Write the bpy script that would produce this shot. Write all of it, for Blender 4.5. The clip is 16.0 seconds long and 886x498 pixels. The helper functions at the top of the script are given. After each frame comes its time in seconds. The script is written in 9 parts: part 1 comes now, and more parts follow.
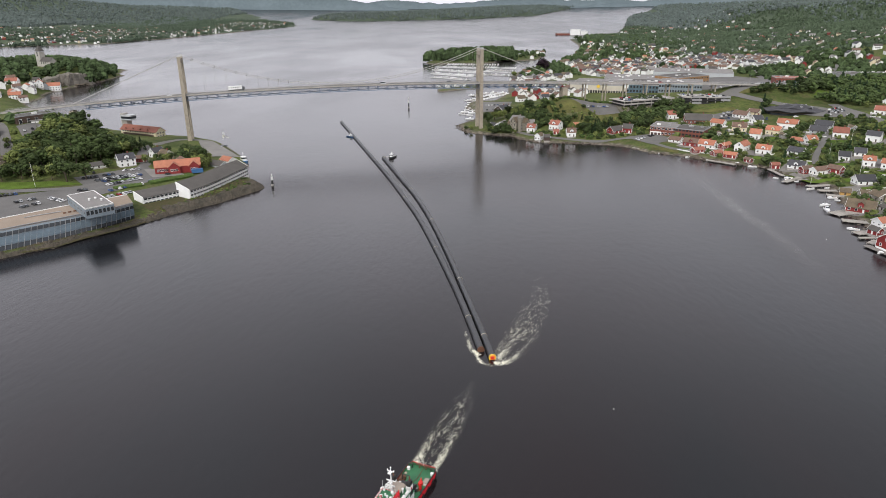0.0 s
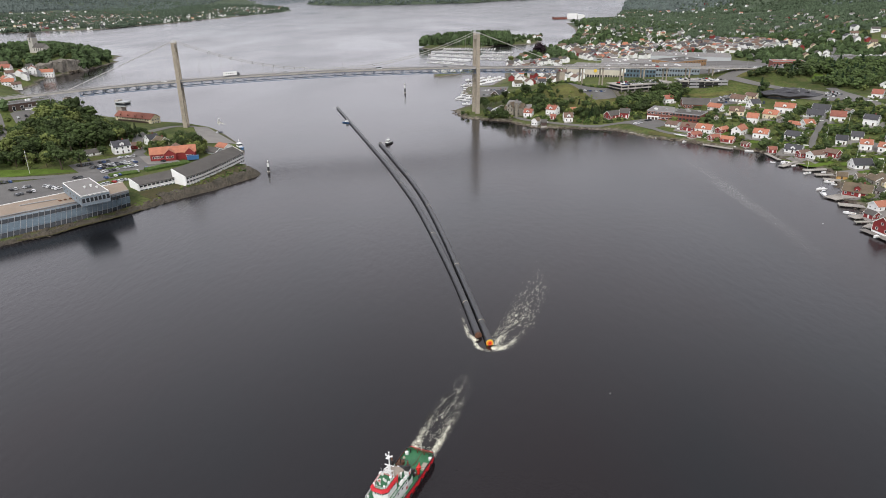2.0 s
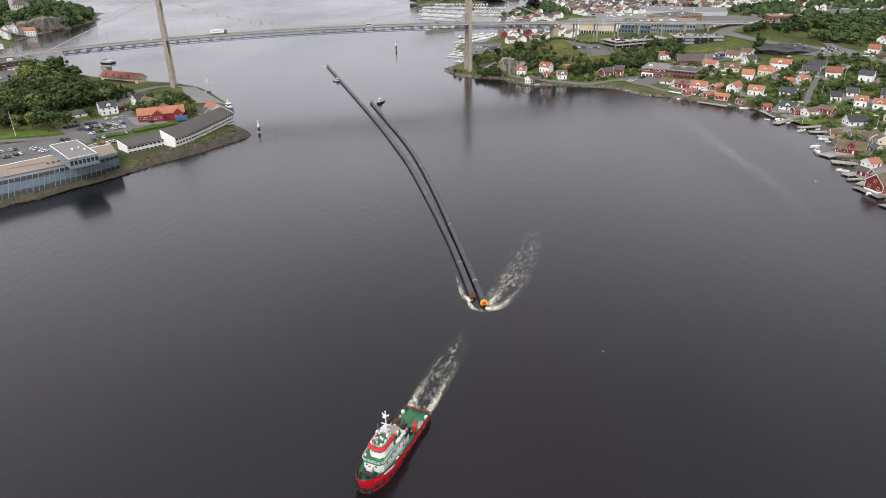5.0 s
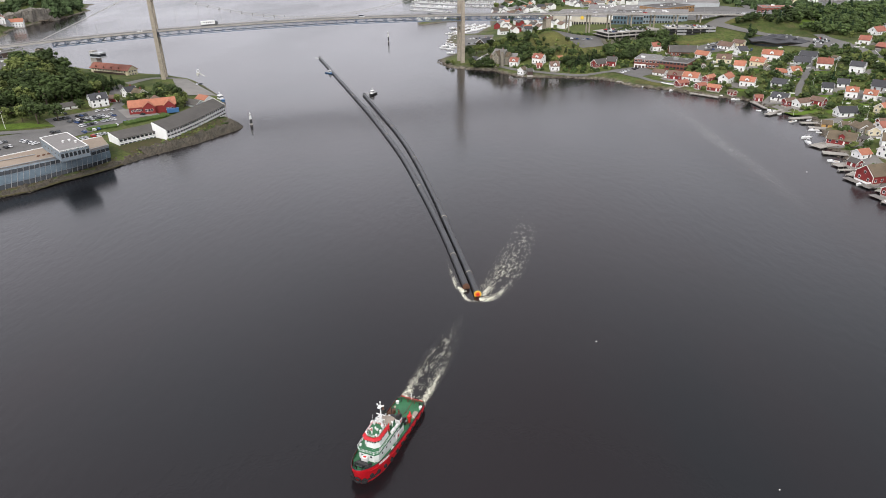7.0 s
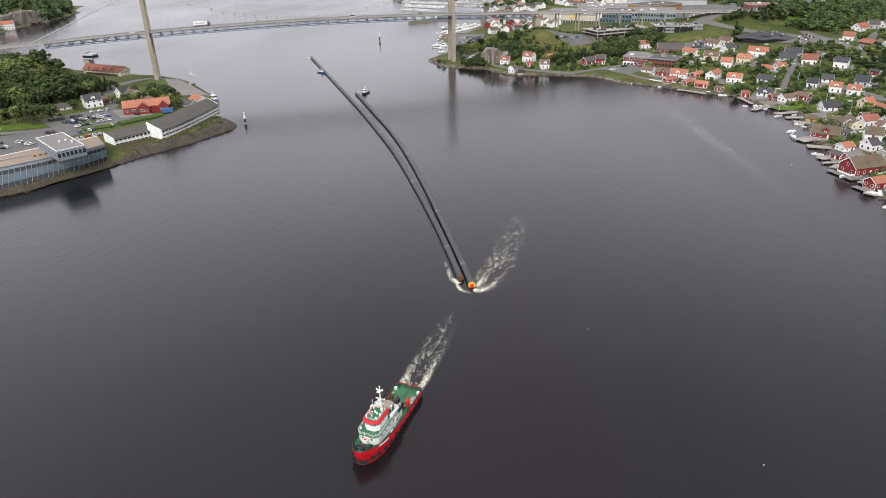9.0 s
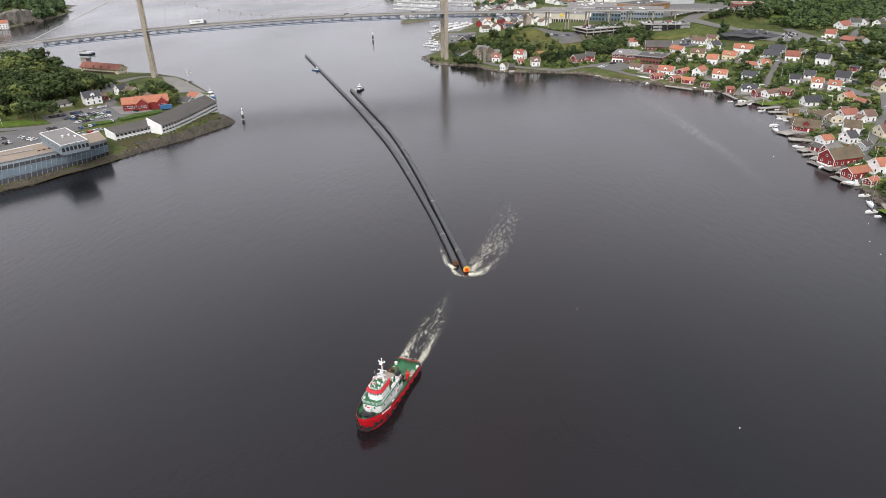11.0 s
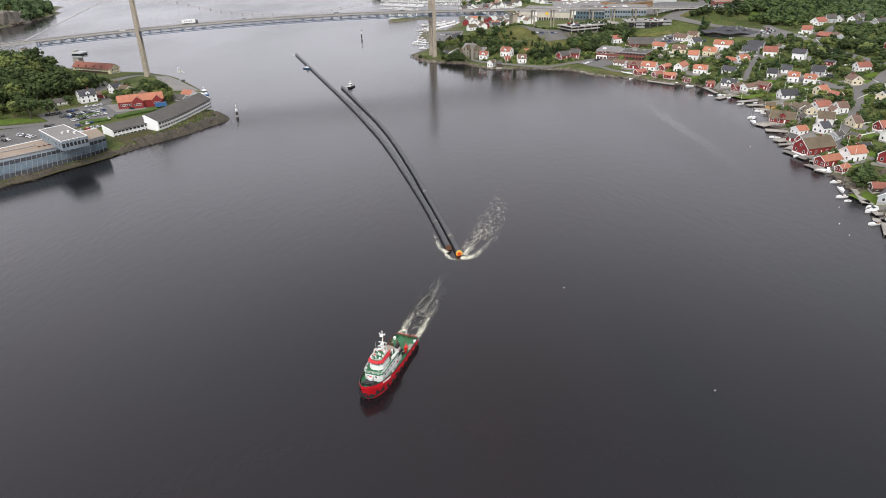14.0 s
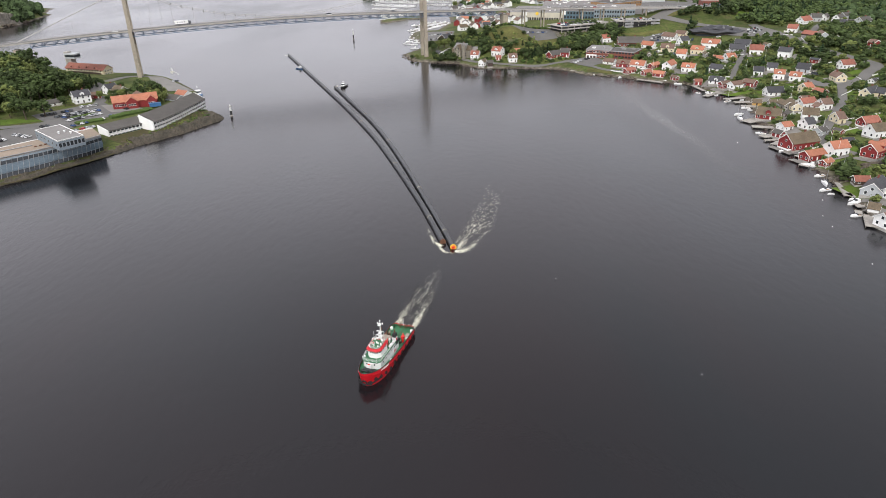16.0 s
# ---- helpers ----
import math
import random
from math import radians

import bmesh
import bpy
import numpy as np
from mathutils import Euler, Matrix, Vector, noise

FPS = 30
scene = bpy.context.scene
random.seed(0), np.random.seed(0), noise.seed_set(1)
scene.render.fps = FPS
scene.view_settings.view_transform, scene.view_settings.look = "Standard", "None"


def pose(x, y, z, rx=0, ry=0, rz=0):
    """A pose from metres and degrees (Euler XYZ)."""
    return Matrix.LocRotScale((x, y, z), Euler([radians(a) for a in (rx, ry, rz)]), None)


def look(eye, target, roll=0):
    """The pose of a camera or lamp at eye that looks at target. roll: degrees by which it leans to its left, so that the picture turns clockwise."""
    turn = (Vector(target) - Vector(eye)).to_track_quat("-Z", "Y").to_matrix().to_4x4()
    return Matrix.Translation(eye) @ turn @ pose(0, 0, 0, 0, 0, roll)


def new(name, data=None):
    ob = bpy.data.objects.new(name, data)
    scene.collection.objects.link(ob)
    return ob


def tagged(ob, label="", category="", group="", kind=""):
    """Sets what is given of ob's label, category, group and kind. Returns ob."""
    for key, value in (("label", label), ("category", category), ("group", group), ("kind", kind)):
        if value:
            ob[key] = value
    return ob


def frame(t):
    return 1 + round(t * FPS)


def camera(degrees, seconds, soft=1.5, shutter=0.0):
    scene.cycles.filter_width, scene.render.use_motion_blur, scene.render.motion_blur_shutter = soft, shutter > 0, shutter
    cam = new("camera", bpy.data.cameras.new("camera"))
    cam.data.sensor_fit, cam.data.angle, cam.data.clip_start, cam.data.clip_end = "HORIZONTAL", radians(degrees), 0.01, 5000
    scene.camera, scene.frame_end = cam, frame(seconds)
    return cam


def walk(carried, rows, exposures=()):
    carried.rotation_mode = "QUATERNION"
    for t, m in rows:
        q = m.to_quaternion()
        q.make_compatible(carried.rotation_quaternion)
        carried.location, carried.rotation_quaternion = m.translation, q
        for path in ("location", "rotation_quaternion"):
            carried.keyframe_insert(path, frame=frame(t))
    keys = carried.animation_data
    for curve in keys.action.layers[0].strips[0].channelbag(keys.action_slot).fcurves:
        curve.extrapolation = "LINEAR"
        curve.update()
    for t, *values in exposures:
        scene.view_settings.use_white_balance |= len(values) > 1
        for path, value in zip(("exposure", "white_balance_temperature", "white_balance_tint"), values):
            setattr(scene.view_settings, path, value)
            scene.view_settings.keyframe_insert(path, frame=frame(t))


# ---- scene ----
cam = camera(68.1, 16.0, soft=0.55)
PATH = [
    (0, (-0.071, -1.836, 121.677), (-0.099, 0.034, 120.966), -0.4),
    (0.5, (-0.04, -1.768, 121.677), (-0.066, 0.098, 120.959), -0.5),
    (1, (-0.006, -1.753, 121.688), (-0.031, 0.11, 120.96), -0.5),
    (1.5, (0.033, -1.787, 121.707), (0.01, 0.071, 120.968), -0.6),
    (2, (0.049, -1.83, 121.732), (0.029, 0.024, 120.981), -0.6),
    (2.5, (0.03, -1.858, 121.766), (0.012, -0.011, 121.0), -0.7),
    (3, (-0.019, -1.775, 121.794), (-0.034, 0.065, 121.01), -0.8),
    (3.5, (-0.079, -1.615, 121.821), (-0.09, 0.217, 121.018), -0.8),
    (4, (-0.141, -1.463, 121.839), (-0.149, 0.36, 121.016), -0.8),
    (4.5, (-0.2, -1.343, 121.85), (-0.203, 0.47, 121.007), -0.8),
    (5, (-0.251, -1.342, 121.854), (-0.251, 0.463, 120.991), -0.8),
    (7.5, (-0.582, -2.547, 121.813), (-0.555, -0.754, 120.929), -0.8),
    (8, (-0.763, -3.749, 121.82), (-0.73, -1.956, 120.936), -0.9),
    (8.5, (-1.054, -5.789, 121.835), (-1.015, -3.996, 120.951), -0.9),
    (9, (-1.446, -8.482, 121.858), (-1.402, -6.689, 120.974), -1.0),
    (11.5, (-3.836, -24.045, 122.151), (-3.763, -22.253, 121.266), -1.0),
    (12, (-4.334, -26.754, 122.166), (-4.256, -24.962, 121.282), -1.1),
    (12.5, (-4.815, -29.145, 122.173), (-4.73, -27.353, 121.288), -1.1),
    (13, (-5.268, -31.288, 122.182), (-5.177, -29.496, 121.297), -1.1),
    (13.5, (-5.691, -33.259, 122.191), (-5.594, -31.468, 121.306), -1.1),
    (14, (-6.086, -35.11, 122.202), (-5.983, -33.319, 121.317), -1.1),
    (14.5, (-6.471, -36.853, 122.217), (-6.362, -35.063, 121.332), -1.1),
    (15, (-6.842, -38.509, 122.232), (-6.727, -36.719, 121.348), -1.2),
    (15.5, (-7.191, -40.125, 122.248), (-7.069, -38.335, 121.364), -1.2),
    (16, (-7.522, -41.752, 122.263), (-7.395, -39.962, 121.38), -1.2),
]
walk(cam, [(t, look(eye, target, roll)) for t, eye, target, roll in PATH], exposures=((0, -0.16), (3, -0.1), (6, -0.02), (16, 0.03)))


# ---- sky and sun: an even, bright overcast ----
world = bpy.data.worlds.new("overcast_sky")
scene.world = world
world.use_nodes = True
wn, wl = world.node_tree.nodes, world.node_tree.links
wn.clear()
w_out = wn.new("ShaderNodeOutputWorld")
w_bg = wn.new("ShaderNodeBackground")
w_sky = wn.new("ShaderNodeTexSky")
w_sky.sky_type = "NISHITA"
w_sky.sun_disc = False
w_sky.sun_elevation, w_sky.sun_rotation = radians(42), radians(200)
w_sky.dust_density, w_sky.air_density = 4.0, 1.0
w_hsv = wn.new("ShaderNodeHueSaturation")
w_hsv.inputs["Saturation"].default_value = 0.05
w_co = wn.new("ShaderNodeTexCoord")
w_map = wn.new("ShaderNodeMapping")
w_map.inputs["Scale"].default_value = (1.0, 1.0, 2.5)
w_noise = wn.new("ShaderNodeTexNoise")
w_noise.inputs["Scale"].default_value = 1.6
w_noise.inputs["Detail"].default_value = 5
w_ramp = wn.new("ShaderNodeMapRange")
w_ramp.inputs["From Min"].default_value, w_ramp.inputs["From Max"].default_value = 0.3, 0.7
w_ramp.inputs["To Min"].default_value, w_ramp.inputs["To Max"].default_value = 7.4, 10.2
w_cloud = wn.new("ShaderNodeCombineColor")
w_mix = wn.new("ShaderNodeMix")
w_mix.data_type = "RGBA"
w_mix.inputs["Factor"].default_value = 0.82
wl.new(w_co.outputs["Generated"], w_map.inputs["Vector"])
wl.new(w_map.outputs["Vector"], w_noise.inputs["Vector"])
wl.new(w_noise.outputs["Fac"], w_ramp.inputs["Value"])
# brighter cloud low over the horizon
w_sep = wn.new("ShaderNodeSeparateXYZ")
wl.new(w_co.outputs["Generated"], w_sep.inputs[0])
w_band = wn.new("ShaderNodeValToRGB")
stops = w_band.color_ramp.elements
stops[0].position, stops[0].color = 0.0, (0.72, 0.72, 0.72, 1)
stops[1].position, stops[1].color = 1.0, (0.54, 0.54, 0.54, 1)
for at, v in ((0.12, 0.72), (0.34, 0.95), (0.55, 0.74)):
    stop = stops.new(at)
    stop.color = (v, v, v, 1)
wl.new(w_sep.outputs["Z"], w_band.inputs["Fac"])
w_side = wn.new("ShaderNodeMath")
w_side.operation = "MULTIPLY_ADD"
wl.new(w_sep.outputs["X"], w_side.inputs[0])
w_side.inputs[1].default_value, w_side.inputs[2].default_value = -0.42, 1.5
w_low = wn.new("ShaderNodeMath")
w_low.operation = "MULTIPLY"
wl.new(w_band.outputs["Color"], w_low.inputs[0])
wl.new(w_side.outputs[0], w_low.inputs[1])
w_mul = wn.new("ShaderNodeMath")
w_mul.operation = "MULTIPLY"
wl.new(w_ramp.outputs["Result"], w_mul.inputs[0])
wl.new(w_low.outputs[0], w_mul.inputs[1])
for ch, gain in (("Red", 0.985), ("Green", 0.975), ("Blue", 1.065)):
    w_gain = wn.new("ShaderNodeMath")
    w_gain.operation = "MULTIPLY"
    w_gain.inputs[1].default_value = gain
    wl.new(w_mul.outputs[0], w_gain.inputs[0])
    wl.new(w_gain.outputs[0], w_cloud.inputs[ch])
wl.new(w_sky.outputs["Color"], w_hsv.inputs["Color"])
wl.new(w_hsv.outputs["Color"], w_mix.inputs["A"])
wl.new(w_cloud.outputs["Color"], w_mix.inputs["B"])
wl.new(w_mix.outputs["Result"], w_bg.inputs["Color"])
w_bg.inputs["Strength"].default_value = 0.13
wl.new(w_bg.outputs["Background"], w_out.inputs["Surface"])

sun = new("sun", bpy.data.lights.new("sun", "SUN"))
sun.data.energy, sun.data.angle, sun.data.color = 2.15, radians(16), (1.0, 0.97, 0.92)
sun.matrix_world = look((0, -600, 900), (150, 300, 0))


# ---- materials ----
def mat(name, base, rough=0.75, var=0.25, scale=0.6, bump=0.0, metal=0.0, rand=0.0, fine=6.0, second=None, island=0.0, spec=0.5):
    """A surface with two scales of grain; rand: tint by object; island: tint by loose piece."""
    m = bpy.data.materials.new(name)
    m.use_nodes = True
    n, l = m.node_tree.nodes, m.node_tree.links
    b = n["Principled BSDF"]
    b.inputs["Roughness"].default_value = rough
    b.inputs["Metallic"].default_value = metal
    b.inputs["Specular IOR Level"].default_value = spec
    co = n.new("ShaderNodeTexCoord")
    big, small = n.new("ShaderNodeTexNoise"), n.new("ShaderNodeTexNoise")
    big.inputs["Scale"].default_value, small.inputs["Scale"].default_value = scale, scale * fine
    big.inputs["Detail"].default_value = small.inputs["Detail"].default_value = 4
    for t in (big, small):
        l.new(co.outputs["Object"], t.inputs["Vector"])
    add = n.new("ShaderNodeMath")
    add.operation = "ADD"
    l.new(big.outputs["Fac"], add.inputs[0])
    l.new(small.outputs["Fac"], add.inputs[1])
    rng = n.new("ShaderNodeMapRange")
    rng.inputs["From Min"].default_value, rng.inputs["From Max"].default_value = 0.7, 1.3
    l.new(add.outputs[0], rng.inputs["Value"])
    mix = n.new("ShaderNodeMix")
    mix.data_type = "RGBA"
    a = [c * (1 - var) for c in base]
    z = [min(1, c * (1 + var)) for c in base] if second is None else second
    mix.inputs["A"].default_value, mix.inputs["B"].default_value = (*a, 1), (*z, 1)
    l.new(rng.outputs["Result"], mix.inputs["Factor"])
    last = mix.outputs["Result"]
    for amount, kind, sock in ((rand, "ShaderNodeObjectInfo", "Random"), (island, "ShaderNodeNewGeometry", "Random Per Island")):
        if amount:
            info, vr, hs = n.new(kind), n.new("ShaderNodeMapRange"), n.new("ShaderNodeHueSaturation")
            vr.inputs["To Min"].default_value, vr.inputs["To Max"].default_value = 1 - amount, 1 + amount
            l.new(info.outputs[sock], vr.inputs["Value"])
            l.new(vr.outputs["Result"], hs.inputs["Value"])
            l.new(last, hs.inputs["Color"])
            last = hs.outputs["Color"]
    l.new(last, b.inputs["Base Color"])
    if bump:
        bp = n.new("ShaderNodeBump")
        bp.inputs["Strength"].default_value, bp.inputs["Distance"].default_value = min(1, bump), 0.1 / max(scale, 0.05)
        l.new(add.outputs[0], bp.inputs["Height"])
        l.new(bp.outputs["Normal"], b.inputs["Normal"])
    return m


M = {}
M["asphalt"] = mat("asphalt", (0.125, 0.121, 0.115), 0.9, 0.2, 0.08, fine=20)
M["road"] = mat("road_asphalt", (0.135, 0.13, 0.122), 0.9, 0.15, 0.05, fine=30)
M["concrete"] = mat("concrete", (0.36, 0.34, 0.31), 0.85, 0.18, 0.12, 0.2, fine=10)
M["tower_concrete"] = mat("weathered_tower_concrete", (0.33, 0.29, 0.23), 0.9, 0.22, 0.1, 0.2, fine=8)
M["paving"] = mat("pale_paving", (0.21, 0.20, 0.185), 0.9, 0.15, 0.1, fine=15)
M["white_wood"] = mat("white_painted_wood", (0.82, 0.82, 0.80), 0.6, 0.06, 0.4)
M["cream_wood"] = mat("cream_painted_wood", (0.68, 0.60, 0.42), 0.6, 0.06, 0.4)
M["yellow_wood"] = mat("ochre_painted_wood", (0.50, 0.30, 0.10), 0.6, 0.08, 0.4)
M["red_wood"] = mat("falun_red_wood", (0.22, 0.022, 0.021), 0.65, 0.15, 0.4)
M["grey_wood"] = mat("grey_painted_wood", (0.42, 0.44, 0.45), 0.65, 0.08, 0.4)
M["dark_wood"] = mat("dark_stained_wood", (0.07, 0.045, 0.035), 0.7, 0.2, 0.5)
M["blue_wood"] = mat("blue_painted_wood", (0.10, 0.20, 0.34), 0.6, 0.1, 0.4)
M["old_wood"] = mat("weathered_grey_timber", (0.30, 0.28, 0.25), 0.9, 0.25, 0.5, 0.3)
M["tile_orange"] = mat("orange_clay_tiles", (0.37, 0.145, 0.085), 0.75, 0.2, 0.5, 0.5, rand=0.12, fine=8)
M["tile_red"] = mat("old_red_clay_tiles", (0.27, 0.10, 0.068), 0.8, 0.22, 0.5, 0.5, rand=0.15, fine=8)
M["tile_brown"] = mat("brown_clay_tiles", (0.15, 0.095, 0.07), 0.8, 0.25, 0.5, 0.5, rand=0.12, fine=8)
M["tile_black"] = mat("black_roof_tiles", (0.045, 0.045, 0.05), 0.6, 0.2, 0.5, 0.5, rand=0.2, fine=8)
M["roof_grey"] = mat("grey_roof_felt", (0.20, 0.19, 0.18), 0.85, 0.15, 0.12, fine=12)
M["roof_slate"] = mat("dark_grey_roof_felt", (0.085, 0.078, 0.07), 0.85, 0.25, 0.15, fine=12)
M["roof_moss"] = mat("mossy_brown_roof", (0.13, 0.10, 0.065), 0.9, 0.3, 0.2, 0.4, fine=10)
M["gravel_roof"] = mat("brown_gravel_roof", (0.27, 0.215, 0.165), 0.95, 0.15, 0.08, fine=25)
M["stone_wall"] = mat("grey_rubble_stone", (0.22, 0.20, 0.16), 0.9, 0.35, 0.6, 0.6, fine=6)
M["brick_red"] = mat("dark_red_brick", (0.19, 0.062, 0.045), 0.85, 0.2, 0.6, 0.3, fine=8)
M["glass"] = mat("dark_window_glass", (0.03, 0.035, 0.04), 0.08, 0.1, 0.3)
M["facade_glass"] = mat("blue_grey_facade_glass", (0.10, 0.145, 0.18), 0.2, 0.2, 0.15)
M["metal_panel"] = mat("grey_blue_metal_cladding", (0.22, 0.265, 0.30), 0.5, 0.15, 0.2, metal=0.2)
M["white_metal"] = mat("white_painted_metal", (0.75, 0.75, 0.73), 0.45, 0.06, 0.4)
M["grey_metal"] = mat("galvanised_grey_metal", (0.34, 0.34, 0.34), 0.5, 0.12, 0.5, metal=0.4)
M["black_metal"] = mat("black_painted_metal", (0.025, 0.025, 0.025), 0.5, 0.2, 0.5)
M["bridge_blue"] = mat("faded_blue_bridge_steel", (0.17, 0.215, 0.285), 0.55, 0.2, 0.3, fine=8)
M["bridge_deep_blue"] = mat("deep_blue_bridge_steel", (0.035, 0.08, 0.19), 0.5, 0.2, 0.3, fine=8)
M["cable"] = mat("grey_steel_cable", (0.38, 0.37, 0.34), 0.6, 0.1, 0.3)
M["pipe"] = mat("black_polyethylene_pipe", (0.03, 0.031, 0.034), 0.42, 0.25, 0.15, fine=14)
M["bark"] = mat("tree_bark", (0.08, 0.06, 0.045), 0.95, 0.3, 1.0, 0.5)
M["leaf_a"] = mat("broadleaf_foliage", (0.046, 0.068, 0.021), 0.85, 0.4, 0.5, rand=0.28, island=0.35, fine=5, spec=0.25)
M["leaf_b"] = mat("light_foliage", (0.118, 0.142, 0.042), 0.85, 0.35, 0.5, rand=0.28, island=0.35, fine=5, spec=0.25)
M["leaf_c"] = mat("conifer_needles", (0.022, 0.042, 0.017), 0.9, 0.4, 0.5, rand=0.25, island=0.35, fine=5, spec=0.2)
M["leaf_p"] = mat("purple_beech_foliage", (0.022, 0.012, 0.018), 0.85, 0.3, 0.5, island=0.3, fine=5, spec=0.2)
M["hedge"] = mat("clipped_hedge", (0.064, 0.10, 0.027), 0.9, 0.4, 0.8, island=0.3, spec=0.2)
M["lawn"] = mat("lawn_grass", (0.09, 0.138, 0.024), 0.95, 0.3, 0.15, fine=12, spec=0.1)
M["rock"] = mat("brown_shore_rock", (0.09, 0.073, 0.054), 0.9, 0.5, 0.25, 0.8, fine=7)
M["dry_grass"] = mat("dry_yellow_grass", (0.082, 0.080, 0.036), 0.95, 0.3, 0.12, fine=14, second=(0.15, 0.15, 0.05), spec=0.1)
M["heath"] = mat("brown_heath_and_rock", (0.13, 0.105, 0.06), 0.95, 0.3, 0.25, 0.6, fine=7, second=(0.055, 0.06, 0.025), spec=0.1)
M["pale_cliff"] = mat("pale_weathered_cliff", (0.17, 0.155, 0.13), 0.9, 0.45, 0.06, 0.8, fine=8)
M["terrace"] = mat("grey_gravel", (0.19, 0.18, 0.165), 0.9, 0.2, 0.2, fine=10)
M["tug_red"] = mat("red_hull_paint", (0.50, 0.008, 0.016), 0.4, 0.12, 0.4)
M["tug_green"] = mat("green_deck_paint", (0.035, 0.15, 0.066), 0.7, 0.3, 0.4, fine=8)
M["tug_white"] = mat("white_ship_paint", (0.78, 0.78, 0.76), 0.4, 0.06, 0.5)
M["rubber"] = mat("black_rubber", (0.016, 0.016, 0.017), 0.85, 0.2, 1.0)
M["rust"] = mat("rusty_brown_steel", (0.12, 0.055, 0.03), 0.85, 0.3, 1.0, 0.3)
M["canvas"] = mat("beige_canvas", (0.33, 0.28, 0.23), 0.95, 0.15, 0.8)
M["orange_paint"] = mat("orange_paint", (0.8, 0.17, 0.02), 0.5, 0.1, 1.0)
M["bright_red"] = mat("bright_red_paint", (0.6, 0.02, 0.015), 0.5, 0.1, 1.0)
M["yellow_paint"] = mat("yellow_paint", (0.75, 0.5, 0.05), 0.5, 0.1, 1.0)
M["rope"] = mat("pale_rope", (0.45, 0.4, 0.3), 0.95, 0.2, 1.0)
M["boat_white"] = mat("white_boat_gelcoat", (0.78, 0.78, 0.77), 0.3, 0.05, 0.4)
M["boat_blue"] = mat("blue_boat_hull", (0.05, 0.14, 0.3), 0.35, 0.1, 0.4)
M["teak"] = mat("varnished_wood_deck", (0.28, 0.16, 0.07), 0.5, 0.2, 0.6)


# ---- building helpers ----
class Geo:
    """Collects faces for one mesh."""

    def __init__(self):
        self.v, self.f, self.m = [], [], Matrix.Identity(4)

    def add(self, vs, fs):
        k = len(self.v)
        self.v += [tuple(self.m @ Vector(p)) for p in vs]
        self.f += [tuple(k + i for i in f) for f in fs]
        return self

    def box(self, x0, y0, z0, x1, y1, z1):
        return self.add([(x, y, z) for z in (z0, z1) for x, y in ((x0, y0), (x1, y0), (x1, y1), (x0, y1))],
                        [(3, 2, 1, 0), (4, 5, 6, 7), (0, 1, 5, 4), (1, 2, 6, 5), (2, 3, 7, 6), (3, 0, 4, 7)])

    def cbox(self, x, y, z, a, b, c):
        return self.box(x - a / 2, y - b / 2, z - c / 2, x + a / 2, y + b / 2, z + c / 2)

    def prism(self, pts, z0, z1, inset=0.0):
        """A plan polygon raised from z0 to z1, its top shrunk about the middle."""
        n = len(pts)
        cx, cy = sum(p[0] for p in pts) / n, sum(p[1] for p in pts) / n
        top = [(cx + (x - cx) * (1 - inset), cy + (y - cy) * (1 - inset), z1) for x, y in pts]
        return self.add([(x, y, z0) for x, y in pts] + top,
                        [tuple(reversed(range(n))), tuple(range(n, 2 * n))] + [(i, (i + 1) % n, n + (i + 1) % n, n + i) for i in range(n)])

    def cyl(self, x, y, z0, z1, r0, r1=None, n=10):
        r1 = r0 if r1 is None else r1
        ring = [(math.cos(2 * math.pi * i / n), math.sin(2 * math.pi * i / n)) for i in range(n)]
        return self.add([(x + r0 * c, y + r0 * s, z0) for c, s in ring] + [(x + r1 * c, y + r1 * s, z1) for c, s in ring],
                        [tuple(reversed(range(n))), tuple(range(n, 2 * n))] + [(i, (i + 1) % n, n + (i + 1) % n, n + i) for i in range(n)])

    def loft(self, rings, cap=True, closed=True):
        n, k = len(rings[0]), len(rings)
        fs = [(j * n + i, j * n + (i + 1) % n, (j + 1) * n + (i + 1) % n, (j + 1) * n + i) for j in range(k - 1) for i in range(n if closed else n - 1)]
        if cap:
            fs += [tuple(reversed(range(n))), tuple(range((k - 1) * n, k * n))]
        return self.add([p for r in rings for p in r], fs)

    def tube(self, pts, r, n=6, cap=True):
        pts = [Vector(p) for p in pts]
        rings = []
        for i, p in enumerate(pts):
            d = (pts[min(i + 1, len(pts) - 1)] - pts[max(i - 1, 0)]).normalized()
            side = d.cross((0, 0, 1)) if abs(d.z) < 0.95 else d.cross((1, 0, 0))
            side.normalize()
            top = side.cross(d)
            rings.append([tuple(p + r * (math.cos(2 * math.pi * k / n) * side + math.sin(2 * math.pi * k / n) * top)) for k in range(n)])
        return self.loft(rings, cap)

    def ball(self, x, y, z, r, n=8, h=5, sz=1.0):
        rings = []
        for j in range(1, h):
            a = math.pi * j / h
            rings.append([(x + r * math.sin(a) * math.cos(2 * math.pi * i / n), y + r * math.sin(a) * math.sin(2 * math.pi * i / n), z - r * sz * math.cos(a)) for i in range(n)])
        return self.loft(rings)

    def mesh(self, name, material, smooth=False):
        me = bpy.data.meshes.new(name)
        me.from_pydata(self.v, [], self.f)
        me.materials.append(material)
        if smooth:
            me.polygons.foreach_set("use_smooth", [True] * len(me.polygons))
        me.update()
        return me


def part(name, geo, material, parent=None, label="", m=None, smooth=False):
    """One mesh object, under a thing or a part."""
    ob = new(name, geo if isinstance(geo, bpy.types.Mesh) else geo.mesh(name, material, smooth))
    if parent is not None:
        ob.parent = parent
    if m is not None:
        ob.matrix_basis = m
    return tagged(ob, label)


